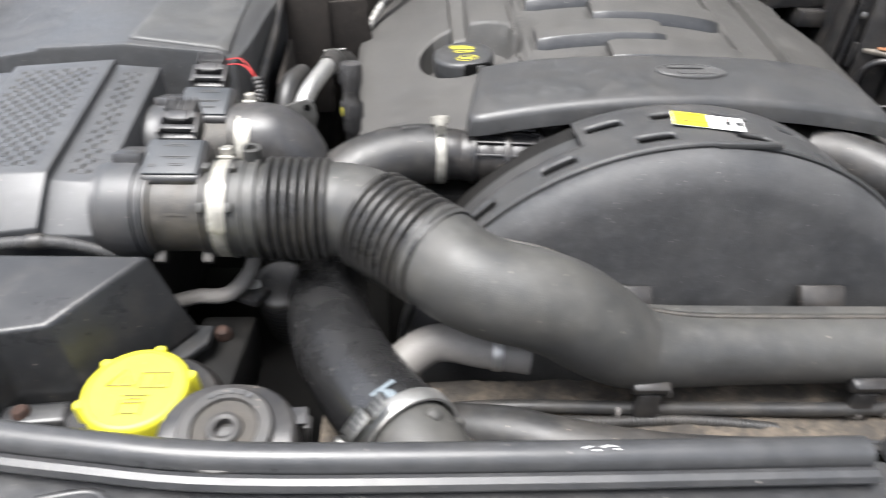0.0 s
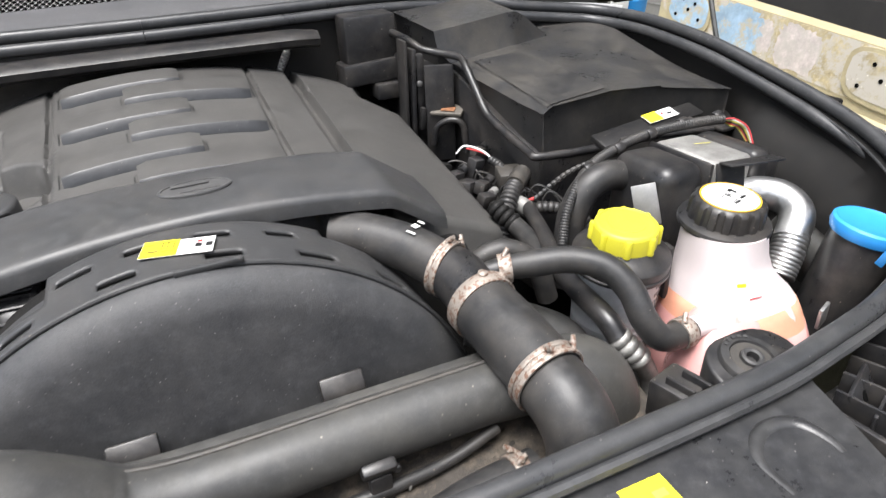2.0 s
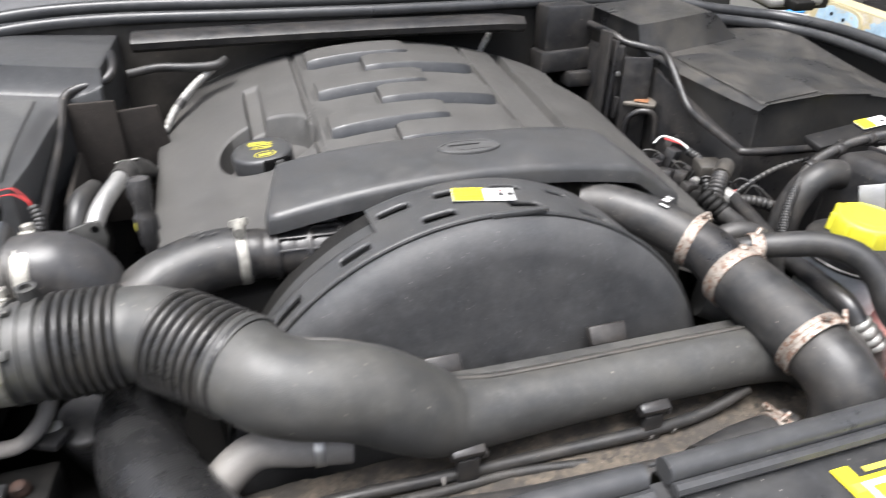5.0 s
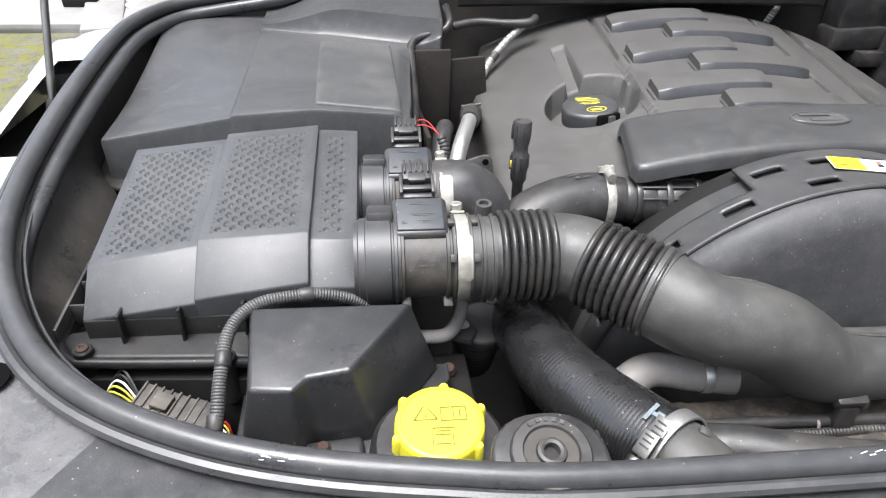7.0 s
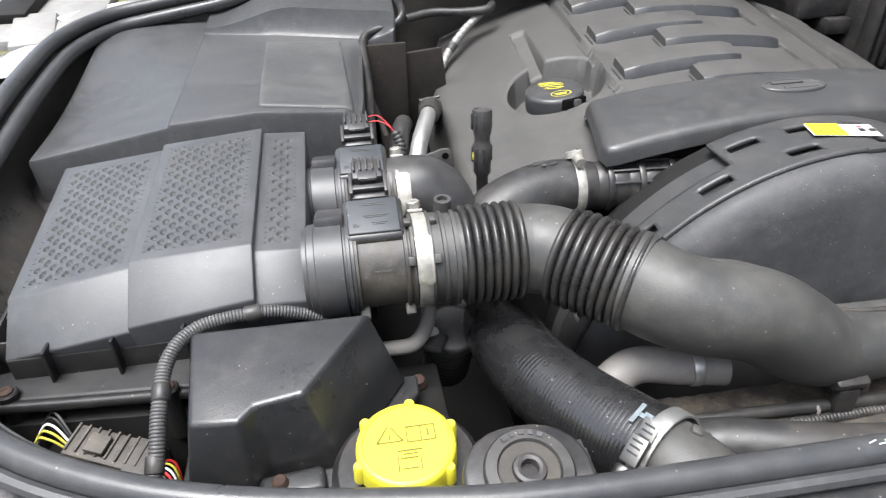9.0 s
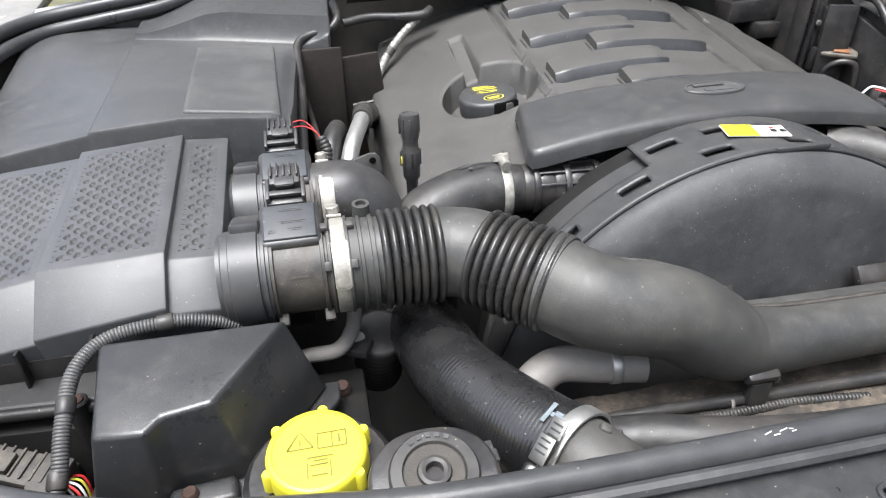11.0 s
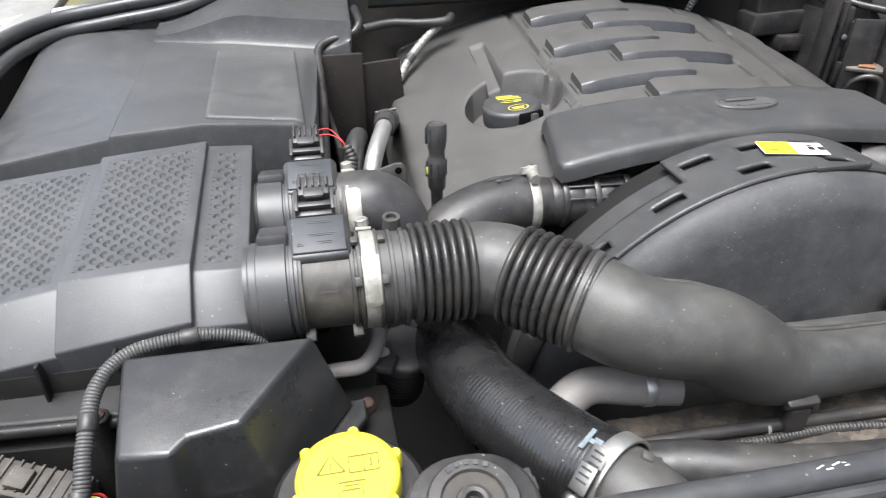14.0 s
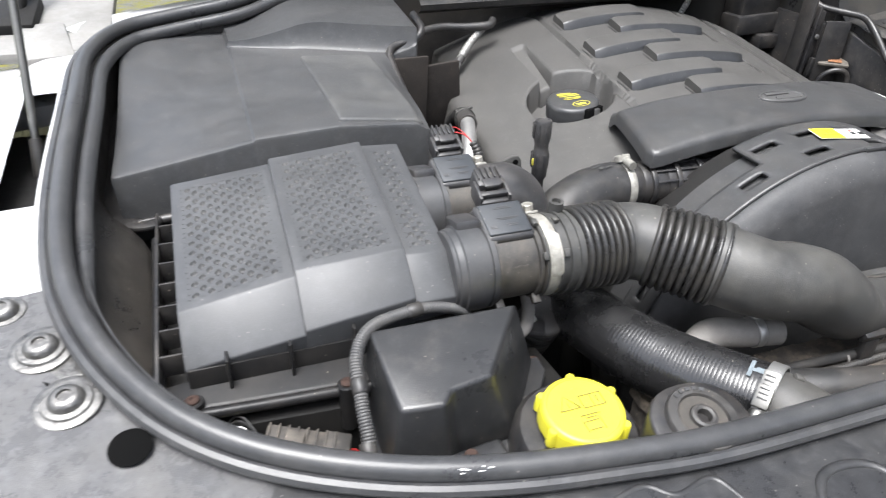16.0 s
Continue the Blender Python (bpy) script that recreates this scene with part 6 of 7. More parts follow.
part("neck", loft("neck", [ring(0.479, 0.370, 1.004, 0.054, 0.055, p=3.2), ring(0.478, 0.373, 1.012, 0.0505, 0.052, p=3.2), ring(0.476, 0.377, 1.020, 0.0460, 0.047, p=3), ring(0.475, 0.381, 1.030, 0.0420, 0.0430, p=2.8), ring(0.475, 0.384, 1.044, 0.0400, 0.0410, p=2.4), ring(0.476, 0.387, 1.068, 0.0395, 0.0405, p=2)], 0, smooth=60), TANK, tank, "milky white upper half")
part("coolant_line", loft("coolant_line", [ring(0.475, 0.361, 0.985, 0.059, 0.063, p=3.2), ring(0.477, 0.366, 0.996, 0.057, 0.059, p=3.2), ring(0.479, 0.370, 1.0045, 0.054, 0.055, p=3.2)], 0, smooth=60), CORAL, tank, "orange band at the coolant level")
part("belly", loft("belly", [ring(0.462, 0.345, 0.90, 0.060, 0.066, p=3), ring(0.465, 0.347, 0.93, 0.066, 0.072, p=3), ring(0.471, 0.353, 0.965, 0.0645, 0.070, p=3), ring(0.475, 0.361, 0.9855, 0.059, 0.063, p=3.2)], 0, smooth=60), PINK, tank, "lower half tinted by pink coolant")
part("side_lobe", loft("side_lobe", [ring(0.425, 0.322, 0.90, 0.046, 0.040, p=2.6), ring(0.424, 0.322, 0.955, 0.047, 0.041, p=2.6), ring(0.428, 0.328, 0.985, 0.042, 0.036, p=2.5), ring(0.436, 0.335, 1.003, 0.032, 0.027, p=2.3), ring(0.440, 0.338, 1.010, 0.018, 0.015, p=2.1)], 0, smooth=60), PINK, tank, "rounded pale pink front lobe")
part("hose_stub", lathe("hose_stub", (0.398, 0.333, 1.006), (1, 0.05, -0.1), [(-0.012, 0.0105), (0.012, 0.0105), (0.016, 0.013)], 20), TANK, tank)
part("tank_rib", tube("tank_rib", [(0.494, 0.328, 1.012, 0.004), (0.499, 0.316, 1.000, 0.005), (0.503, 0.303, 0.975, 0.005)], 10), TANK, tank, "milky moulded rib")
part("tank_mark", decal("tank_mark", (0.457, 0.3400, 1.030), (1, -0.3, 0), (0.0, 0.35, 0.9), 0.009, 0.0035, 0.0012), STICKY, tank, "small yellow label")
part("tank_mark", decal("tank_mark", (0.466, 0.3295, 1.019), (1, -0.1, 0), (0.0, 0.5, 0.85), 0.014, 0.0012, 0.0016), RED, tank)

by_hose = thing("bypass_hose", "bent black rubber hose from the tee to the coolant tank", "hose", (0.3, 0.38, 0.95))
part("hose", tube("hose", [(0.222, 0.428, 1.062, 0.009), (0.243, 0.425, 1.065, 0.0105), (0.270, 0.412, 1.07, 0.0125), (0.300, 0.398, 1.073, 0.0125), (0.326, 0.378, 1.068, 0.0125), (0.338, 0.357, 1.052, 0.0125), (0.342, 0.340, 1.03, 0.0125),
                          (0.355, 0.330, 1.012, 0.0125), (0.378, 0.331, 1.006, 0.0125), (0.392, 0.334, 1.006, 0.0125)], 20), RUBBER, by_hose)
clamp_on(by_hose, (0.248, 0.423, 1.0655), (1, -0.4, 0.1), 0.0122, 0.012, RUSTY, ((0.246, 0.423, 1.078), (0.252, 0.425, 1.084), 0.0025), "rusty spring clamp")
clamp_on(by_hose, (0.383, 0.332, 1.006), (1, 0.1, 0), 0.0132, 0.012, RUSTY, ((0.379, 0.328, 1.02), (0.385, 0.334, 1.026), 0.0025), "rusty spring clamp")

ac = thing("air_con_pipe", "black air conditioning pipe with a crimped metal joint", "pipe", (0.32, 0.4, 0.95))
part("pipe", tube("pipe", [(0.3892, 0.6100, 1.0153, 0.0088), (0.3696, 0.5450, 1.0142, 0.0092), (0.3419, 0.4750, 1.0169, 0.0098), (0.3253, 0.4200, 1.0233, 0.0102), (0.3240, 0.3720, 1.0195, 0.0106), (0.3274, 0.3520, 1.0055, 0.0106)], 18), PLASTIC, ac)
part("crimp", tube("crimp", [(0.3267, 0.3550, 1.0078, 0.0125), (0.3340, 0.3470, 0.9974, 0.0125), (0.3463, 0.3400, 0.9821, 0.0122)], 18, 8, 4, 0.003), CAST, ac, "crimped alloy ferrule")
part("tail", tube("tail", [(0.3451, 0.3410, 0.9837, 0.0095), (0.3600, 0.3420, 0.9559, 0.0092), (0.3629, 0.3420, 0.9256, 0.0090), (0.3591, 0.3380, 0.9063, 0.0090)], 16), CAST, ac, "bare alloy pipe end")
part("upper_ferrule", tube("upper_ferrule", [(0.3813, 0.6400, 1.0135, 0.0088), (0.3854, 0.6250, 1.0154, 0.0105), (0.3897, 0.6070, 1.0127, 0.0110)], 16), CAST, ac, "alloy ferrule")
whole("return_pipe", tube("return_pipe", [(0.225, 0.452, 1.000, 0.027), (0.262, 0.430, 0.990, 0.028), (0.300, 0.405, 0.972, 0.028), (0.318, 0.395, 0.93, 0.027)], 28), DUCT, "dull black return pipe below the coolant hose", "pipe")
whole("printed_hose", tube("printed_hose", [(0.232, 0.470, 1.035, 0.011), (0.250, 0.468, 1.054, 0.011), (0.275, 0.462, 1.058, 0.011), (0.300, 0.452, 1.040, 0.011), (0.312, 0.446, 1.0, 0.011)], 18), RUBBER, "black hose arched behind the tee", "hose")

uh = thing("heater_hose", "thick black rubber heater hose bent in a U", "hose", (0.42, 0.53, 0.97))
part("hose", tube("hose", [(0.388, 0.528, 0.95, 0.0170), (0.394, 0.529, 1.010, 0.0170), (0.400, 0.530, 1.040, 0.0172), (0.417, 0.530, 1.067, 0.0172), (0.445, 0.530, 1.076, 0.0172), (0.472, 0.530, 1.065, 0.0172), (0.490, 0.530, 1.035, 0.0172), (0.497, 0.528, 0.95, 0.0170)], 26), RUBBER, uh)
clamp_on(uh, (0.3930, 0.529, 1.000), (0.1, 0, 1), 0.0173, 0.010, PLASTIC, None, "black hose clip")

aux = thing("heater_unit", "auxiliary heater with a black cover and alloy body", "heater", (0.55, 0.5, 0.95))
rz = (0, 3, 4)
part("end_cover", box("end_cover", (0.490, 0.505, 1.033), (0.066, 0.092, 0.130), 0.018, rz, 0.96, 5), PLASTIC, aux, "rounded black plastic end cover")
part("body", box("body", (0.555, 0.506, 1.048), (0.068, 0.090, 0.096), 0.008, rz, 1.0, 3), CAST, aux, "stained cast alloy middle")
part("joint", box("joint", (0.523, 0.506, 1.046), (0.007, 0.093, 0.100), 0.003, rz), PLASTIC, aux)
for k in range(4):
    part("fin", box("fin", (0.537 + 0.012 * k, 0.4600 + 0.0008 * k, 1.052), (0.004, 0.006, 0.070), 0.0012, rz), CAST, aux)
part("far_cover", box("far_cover", (0.604, 0.508, 1.046), (0.032, 0.094, 0.098), 0.010, rz, 0.97, 3), PLASTIC, aux)
part("far_plug", box("far_plug", (0.628, 0.480, 1.065), (0.022, 0.030, 0.030), 0.004, rz), PLASTIC, aux)
part("chalk_mark", decal("chalk_mark", (0.562, 0.512, 1.0972), (1, -0.2, -0.05), (0.2, 1, 0), 0.022, 0.0012, 0.0006), YMARK, aux)
dp = part("data_plate", box("data_plate", (0.450, 0.470, 1.062), (0.026, 0.003, 0.046), 0.001, (-12, -14, -35)), ALU, aux, "small printed data plate")
br = thing("heater_bracket", "black sheet metal bracket with a slotted tab", "bracket", (0.53, 0.434, 1.08))
part("upright", box("upright", (0.530, 0.436, 1.084), (0.034, 0.003, 0.044), 0.001, (-12, 0, -10)), PLASTIC, br)
part("tab", box("tab", (0.548, 0.428, 1.107), (0.066, 0.020, 0.0025), 0.001, (-8, 0, -10)), PLASTIC, br)
part("slot", box("slot", (0.570, 0.424, 1.1085), (0.012, 0.005, 0.001), 0.0004, (-8, 0, -10)), INK, br)
foil = thing("foil_elbow", "crumpled foil wrapped exhaust elbow", "pipe", (0.6, 0.42, 1.0))
part("elbow", tube("elbow", [(0.560, 0.452, 1.050, 0.0175), (0.586, 0.446, 1.056, 0.018), (0.604, 0.426, 1.054, 0.018), (0.602, 0.402, 1.044, 0.018), (0.580, 0.387, 1.024, 0.018)], 28), FOIL, foil)
part("ribbed_end", tube("ribbed_end", [(0.586, 0.390, 1.029, 0.0185), (0.572, 0.382, 1.014, 0.0185), (0.556, 0.376, 0.992, 0.0185)], 28, 8, 11, 0.0016), FOIL, foil, "ribbed flexible end")
can = whole("steel_canister", lathe("steel_canister", (0.628, 0.412, 0.995), (0.35, -0.35, -0.4), [(-0.05, 0.026), (0.03, 0.027), (0.033, 0.029), (0.036, 0.029), (0.037, 0.024)], 28), STEEL, "stained steel silencer canister", "canister")

blue = thing("washer_bottle", "black washer filler with a blue cap", "reservoir", (0.62, 0.34, 0.9))
BC = Vector((0.618, 0.332, 1.053))
bn = Vector((0.12, -0.1, 1)).normalized()
part("neck", lathe("neck", BC, bn, [(-0.18, 0.034), (-0.02, 0.034), (-0.004, 0.032)], 28), PLASTIC, blue)
bc = part("cap", lathe("cap", BC, bn, [(-0.006, 0.036), (0.0, 0.038), (0.006, 0.037), (0.008, 0.034), (0.006, 0.031), (0.006, 0.002)], 36), BLUE, blue, "blue snap-on cap")
for k in (-1, 1):
    part("cap_strap", box("cap_strap", BC + Vector((-0.018 + 0.008 * k, -0.036, -0.008)), (0.003, 0.008, 0.022), 0.001, (20, 0, 10)), BLUE, bc)

# loom along the corner box
lm = thing("corner_loom", "ribbed black wiring loom with coloured wire ends", "wiring", (0.55, 0.58, 1.0))
part("conduit", tube("conduit", [(0.365, 0.500, 1.02, 0.006), (0.385, 0.520, 1.055, 0.006), (0.425, 0.542, 1.083, 0.0065), (0.48, 0.556, 1.096, 0.0065), (0.54, 0.560, 1.103, 0.0065), (0.60, 0.552, 1.106, 0.0065), (0.628, 0.545, 1.106, 0.006)], 12, 8, 95, 0.0009), RUBBER, lm)
for k in range(5):
    part("tape", band("tape", (0.425 + 0.05 * k, 0.542 + (0.0, 0.012, 0.0175, 0.018, 0.012)[k], (1.083, 1.0945, 1.1015, 1.1055, 1.107)[k]), (1, 0.15, 0.15), 0.0066, 0.012, 0.0006, 14), PLASTIC, lm)
for k, mat in enumerate((RED, WHITE, YMARK, INK, RED, YMARK)):
    part("wire", tube("wire", [(0.626, 0.546, 1.106, 0.0010), (0.638 + 0.001 * k, 0.538 + 0.002 * k, 1.107 - 0.0025 * k, 0.0010), (0.649, 0.526 + 0.003 * k, 1.098 - 0.001 * k, 0.0010), (0.650, 0.514 + 0.002 * k, 1.080, 0.0010)], 6), mat, lm)
lb = part("bracket", box("bracket", (0.560, 0.601, 1.093), (0.165, 0.030, 0.010), 0.003, (14, -5, 3)), TRAYP, lm, "black plastic loom bracket")
for k in range(3):
    part("clip", box("clip", (0.50 + 0.05 * k, 0.572, 1.091 + 0.004 * k), (0.010, 0.012, 0.012), 0.002, (14, -5, 3)), PLASTIC, lb)
lbl = part("bracket_label", decal("bracket_label", (0.580, 0.604, 1.1025), (1, 0.05, 0.08), (-0.05, 0.96, 0.25), 0.048, 0.019, 0.001), STICKER, lb, "yellow and white label")
part("yellow_half", decal("yellow_half", (0.5675, 0.6035, 1.1017), (1, 0.05, 0.08), (-0.05, 0.96, 0.25), 0.022, 0.0185, 0.0016), STICKY, lbl)
part("mark", decal("mark", (0.584, 0.606, 1.1034), (1, 0.05, 0.08), (-0.05, 0.96, 0.25), 0.004, 0.004, 0.0016), RED, lbl)
part("mark", decal("mark", (0.594, 0.603, 1.1034), (1, 0.05, 0.08), (-0.05, 0.96, 0.25), 0.008, 0.003, 0.0016), INK, lbl)

# ---- outside ----
ground = whole("ground", mesh_of("ground", [(-400, -400, 0), (400, -400, 0), (400, 400, 0), (-400, 400, 0)], [(0, 1, 2, 3)]), GRAVEL, "mossy gravel yard", "ground", kind="structure")
shell = thing("old_car_body", "stripped old car body with cream paint and bare patches", "car", (1.8, 1.4, 0))
A, B = Vector((1.6, 1.85, 0)), Vector((1.62, 0.75, 0))


def rail(za, zb, dxa, dxb):
    return [Vector((A.x + dxa, A.y, za)), Vector((B.x + dxb, B.y, zb))]


q = [(0.0, 0.0, 0.05, 0.05), (0.50, 0.45, 0.0, 0.0), (0.76, 0.62, -0.02, -0.02), (0.86, 0.70, 0.0, 0.0), (0.90, 0.735, 0.05, 0.05), (0.915, 0.75, 0.09, 0.09), (0.935, 0.771, 0.093, 0.093), (1.06, 0.934, 0.107, 0.107), (1.07, 0.944, 0.14, 0.14), (0.95, 0.82, 0.18, 0.18)]
vs, fs = [], []
nl = 12
for za, zb, dxa, dxb in q:
    a, b = rail(za, zb, dxa, dxb)
    vs += [a.lerp(b, i / nl) for i in range(nl + 1)]
for k in range(len(q) - 1):
    fs += [(k * (nl + 1) + i, k * (nl + 1) + i + 1, (k + 1) * (nl + 1) + i + 1, (k + 1) * (nl + 1) + i) for i in range(nl)]
part("side", mesh_of("side", vs, fs, 30), BEIGE, shell, "rounded cream side")
rng = random.Random(5)


def on_flange(y, h):
    """A place on the upright flange: h runs from its foot to its top."""
    f = (1.85 - y) / 1.10
    lo = Vector((1.693 + 0.02 * f, y, 0.935 - 0.164 * f))
    hi = Vector((1.707 + 0.02 * f, y, 1.06 - 0.126 * f))
    return lo.lerp(hi, h)


def patch_on(name, y0, y1, h0, h1, mat, lift, n=26, rough=0.25, label=""):
    """A worn patch with a ragged outline, lying on the flange."""
    ring_ = []
    for k in range(n):
        w = 2 * math.pi * k / n
        g = 1 + rough * (rng.random() - 0.5)
        cw, sw = math.cos(w), math.sin(w)
        ring_.append(((y0 + y1) / 2 + (y1 - y0) / 2 * math.copysign(abs(cw) ** 0.6, cw) * g, min(0.98, max(0.02, (h0 + h1) / 2 + (h1 - h0) / 2 * math.copysign(abs(sw) ** 0.6, sw) * g))))
    vs = [on_flange(y, h) - Vector((lift, 0, -0.0005)) for y, h in ring_] + [on_flange(y, h) + Vector((0.004, 0, 0)) for y, h in ring_]
    fs = [tuple(range(n)), tuple(range(2 * n - 1, n - 1, -1))] + [(k, (k + 1) % n, n + (k + 1) % n, n + k) for k in range(n)]
    return part(name, mesh_of(name, vs, fs, 30), mat, shell, label)


patch_on("stripped_flange", 0.74, 1.84, 0.02, 0.98, STRIPPED, 0.0008, 60, 0.0, "patchy half-stripped flange")
patch_on("bare_patch", 1.42, 1.60, 0.05, 0.97, BLUEP, 0.0012, 46, 0.28, "flaking blue undercoat")
patch_on("bare_patch", 1.22, 1.36, 0.06, 0.92, PRIMER, 0.0012, 46, 0.22, "pinkish bare primer patch")
patch_on("bare_patch", 1.38, 1.45, 0.20, 0.85, PRIMER, 0.0010, 40, 0.3, "scraped primer")
patch_on("bare_patch", 1.12, 1.21, 0.30, 0.95, STRIPPED, 0.0010, 40, 0.3, "scraped paint")
for ya, yb in ((1.63, 1.80), (0.93, 1.12), (0.76, 0.88)):
    rim = patch_on("plate_rim", ya - 0.012, yb + 0.012, 0.03, 0.97, BEIGE, 0.006, 40, 0.02, "raised rim of the screw plate")
    pl = patch_on("screw_plate", ya, yb, 0.12, 0.90, STRIPPED if ya < 1.5 else BLUEP, 0.0072, 34, 0.03, "screw plate with flaking paint")
    for k in range(5):
        y_, h_ = ya + (yb - ya) * (0.2 + 0.15 * k), (0.35, 0.68, 0.5, 0.72, 0.3)[k]
        part("screw_hole", lathe("screw_hole", on_flange(y_, h_) - Vector((0.0077, 0, 0)), (-1, 0, 0.1), [(0, 0.006), (0.001, 0.006), (0.001, 0.001)], 14), VOID, pl)
part("opening_rim", tube("opening_rim", [(1.71, 1.78, 1.040, 0.014), (1.75, 1.92, 1.060, 0.022), (1.86, 2.04, 1.080, 0.024), (2.08, 2.12, 1.090, 0.024), (2.34, 2.08, 1.080, 0.022), (2.48, 1.90, 1.060, 0.020), (2.50, 1.50, 1.050, 0.020), (2.50, 0.70, 1.055, 0.020)], 16), BEIGE, shell, "cream rim round the boot opening")
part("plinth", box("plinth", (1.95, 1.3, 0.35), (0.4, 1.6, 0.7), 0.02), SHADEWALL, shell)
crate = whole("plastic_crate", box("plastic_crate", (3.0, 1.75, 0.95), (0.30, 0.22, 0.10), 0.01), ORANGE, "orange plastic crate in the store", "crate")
shelf = whole("store_shelf", box("store_shelf", (3.1, 2.0, 0.45), (0.7, 2.5, 0.9), 0.01), SHADEWALL, "workbench under the crate, painted dark for the store's shade", "bench")
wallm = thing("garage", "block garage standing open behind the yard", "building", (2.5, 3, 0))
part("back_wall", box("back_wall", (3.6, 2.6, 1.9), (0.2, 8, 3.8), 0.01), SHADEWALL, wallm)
part("pillar", box("pillar", (2.75, 2.92, 1.9), (0.3, 0.75, 3.8), 0.01), WALL, wallm, "pale block pillar")
for z_ in (0.55, 0.77, 0.99, 1.21):
    part("joint", box("joint", (2.5985, 2.92, z_), (0.004, 0.74, 0.008), 0.001), HINGEP, wallm)
# Trolley body is an added stand for the tub and plate.
cart = thing("tool_trolley", "added dark trolley carrying a blue tub and white plate", "trolley", (1.24, 1.52, 0))
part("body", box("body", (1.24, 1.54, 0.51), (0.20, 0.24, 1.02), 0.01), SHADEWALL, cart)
part("tub", lathe("tub", (1.262, 1.48, 1.02), (0, 0, 1), [(0, 0.030), (0.05, 0.036), (0.062, 0.038), (0.062, 0.030)], 24), BLUE, cart, "blue plastic tub")
dplate = part("drilled_plate", box("drilled_plate", (1.200, 1.46, 1.095), (0.060, 0.006, 0.150), 0.003, (0, 6, 0)), STICKER, cart, "white plate with drilled holes")
for z_ in (1.09, 1.135):
    part("plate_hole", lathe("plate_hole", (1.200, 1.4565, z_), (0, -1, 0), [(0, 0.006), (0.0006, 0.006), (0.0006, 0.001)], 14), VOID, dplate)
# Unseen roof, added with the tall walls to hold back sky light.
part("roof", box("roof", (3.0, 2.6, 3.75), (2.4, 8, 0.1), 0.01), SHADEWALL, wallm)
# Unseen wall added behind the camera to cut low light from the front.
cut_wall = whole("yard_wall", box("yard_wall", (-0.5, -4.0, 1.4), (14, 0.3, 2.8), 0.01), WALL, "unseen plain wall added to cut low front light", "wall", kind="structure")

# ---- slam panel details ----
PZ = 1.0315
stick = part("panel_sticker", decal("panel_sticker", (0.181, 0.168, PZ), (1, -0.01, 0), (0.01, 1, 0.02), 0.106, 0.062, 0.0006), STICKY, body, "yellow and white instruction sticker")


def on_sticker(name, a, b, w, h, mat, lift=0.0012):
    part(name, decal(name, (0.181 + a, 0.168 + b - 0.01 * a, PZ + 0.02 * b), (1, -0.01, 0), (0.01, 1, 0.02), w, h, lift), mat, stick)


on_sticker("print", -0.010, 0.026, 0.058, 0.010, PANEL)
on_sticker("print", -0.010, 0.025, 0.042, 0.004, YMARK, 0.0018)
on_sticker("print", -0.006, -0.006, 0.070, 0.046, STICKER)
for r in range(2):
    on_sticker("print", -0.026, 0.006 - 0.020 * r, 0.022, 0.013, STICKY, 0.0018)
    on_sticker("print", -0.026, 0.006 - 0.020 * r, 0.008, 0.006, YMARK, 0.0024)
    for k in range(3):
        on_sticker("print", 0.012 - 0.002 * k, 0.010 - 0.004 * k - 0.020 * r, 0.022 - 0.004 * k, 0.0022, STICKY, 0.0018)
for k in range(3):
    on_sticker("print", 0.043, 0.018 - 0.018 * k, 0.010, 0.006, YMARK)
    on_sticker("print", -0.046, 0.014 - 0.018 * k, 0.008, 0.007, YMARK)
    on_sticker("print", 0.043, 0.009 - 0.018 * k, 0.018, 0.0008, INK)


def ridge(pts, r=0.004):
    part("pressed_ridge", tube("pressed_ridge", [(x, y, z, r) for x, y, z in pts], 10, 8), PANEL, body, "rounded pressed ridge")


ridge([(0.300, 0.150, 1.0235), (0.302, 0.180, 1.0255), (0.325, 0.197, 1.0275), (0.350, 0.192, 1.0275), (0.358, 0.168, 1.0255), (0.350, 0.140, 1.0215)], 0.0070)
ridge([(-0.325, 0.140, 1.026), (-0.318, 0.170, 1.029), (-0.300, 0.187, 1.030), (-0.272, 0.187, 1.030), (-0.256, 0.174, 1.029), (-0.25, 0.145, 1.026)])
ridge([(-0.715, 0.255, 1.034), (-0.712, 0.282, 1.038), (-0.690, 0.294, 1.039), (-0.664, 0.272, 1.035), (-0.650, 0.240, 1.031), (-0.640, 0.21, 1.028)])
ridge([(-0.452, 0.212, 1.031), (-0.424, 0.216, 1.031), (-0.406, 0.204, 1.030), (-0.376, 0.208, 1.030), (-0.366, 0.188, 1.029)], 0.003)
part("panel_disc", lathe("panel_disc", (-0.686, 0.257, 1.0325), (0, -0.1, 1), [(0, 0.011), (0.001, 0.011), (0.0014, 0.010), (0.0014, 0.001)], 24), GREYHOSE, body)
part("panel_label", decal("panel_label", (-0.615, 0.244, 1.0345), (1, -0.35, 0), (0.35, 1, 0.1), 0.05, 0.010, 0.0008), PANEL, body, "black data label with white print")
part("label_oval", lathe("label_oval", (-0.631, 0.249, 1.0352), (0, -0.1, 1), [(0, 0.0055), (0.0008, 0.0055), (0.0008, 0.001)], 20), WHITE, body)
for x0, x1, y in ((-0.108, -0.060, 0.189), (0.020, 0.074, 0.167)):
    part("panel_slot", box("panel_slot", ((x0 + x1) / 2, y - 0.012, PZ - 0.001), (x1 - x0, 0.022, 0.004), 0.0015), VOID, body, "black block in the slam panel for a slot's shade")
    ridge([(x0, y - 0.022, PZ), (x0, y, PZ), (x1, y, PZ), (x1 + 0.002, y - 0.022, PZ)], 0.0018)
scuffs = random.Random(3)
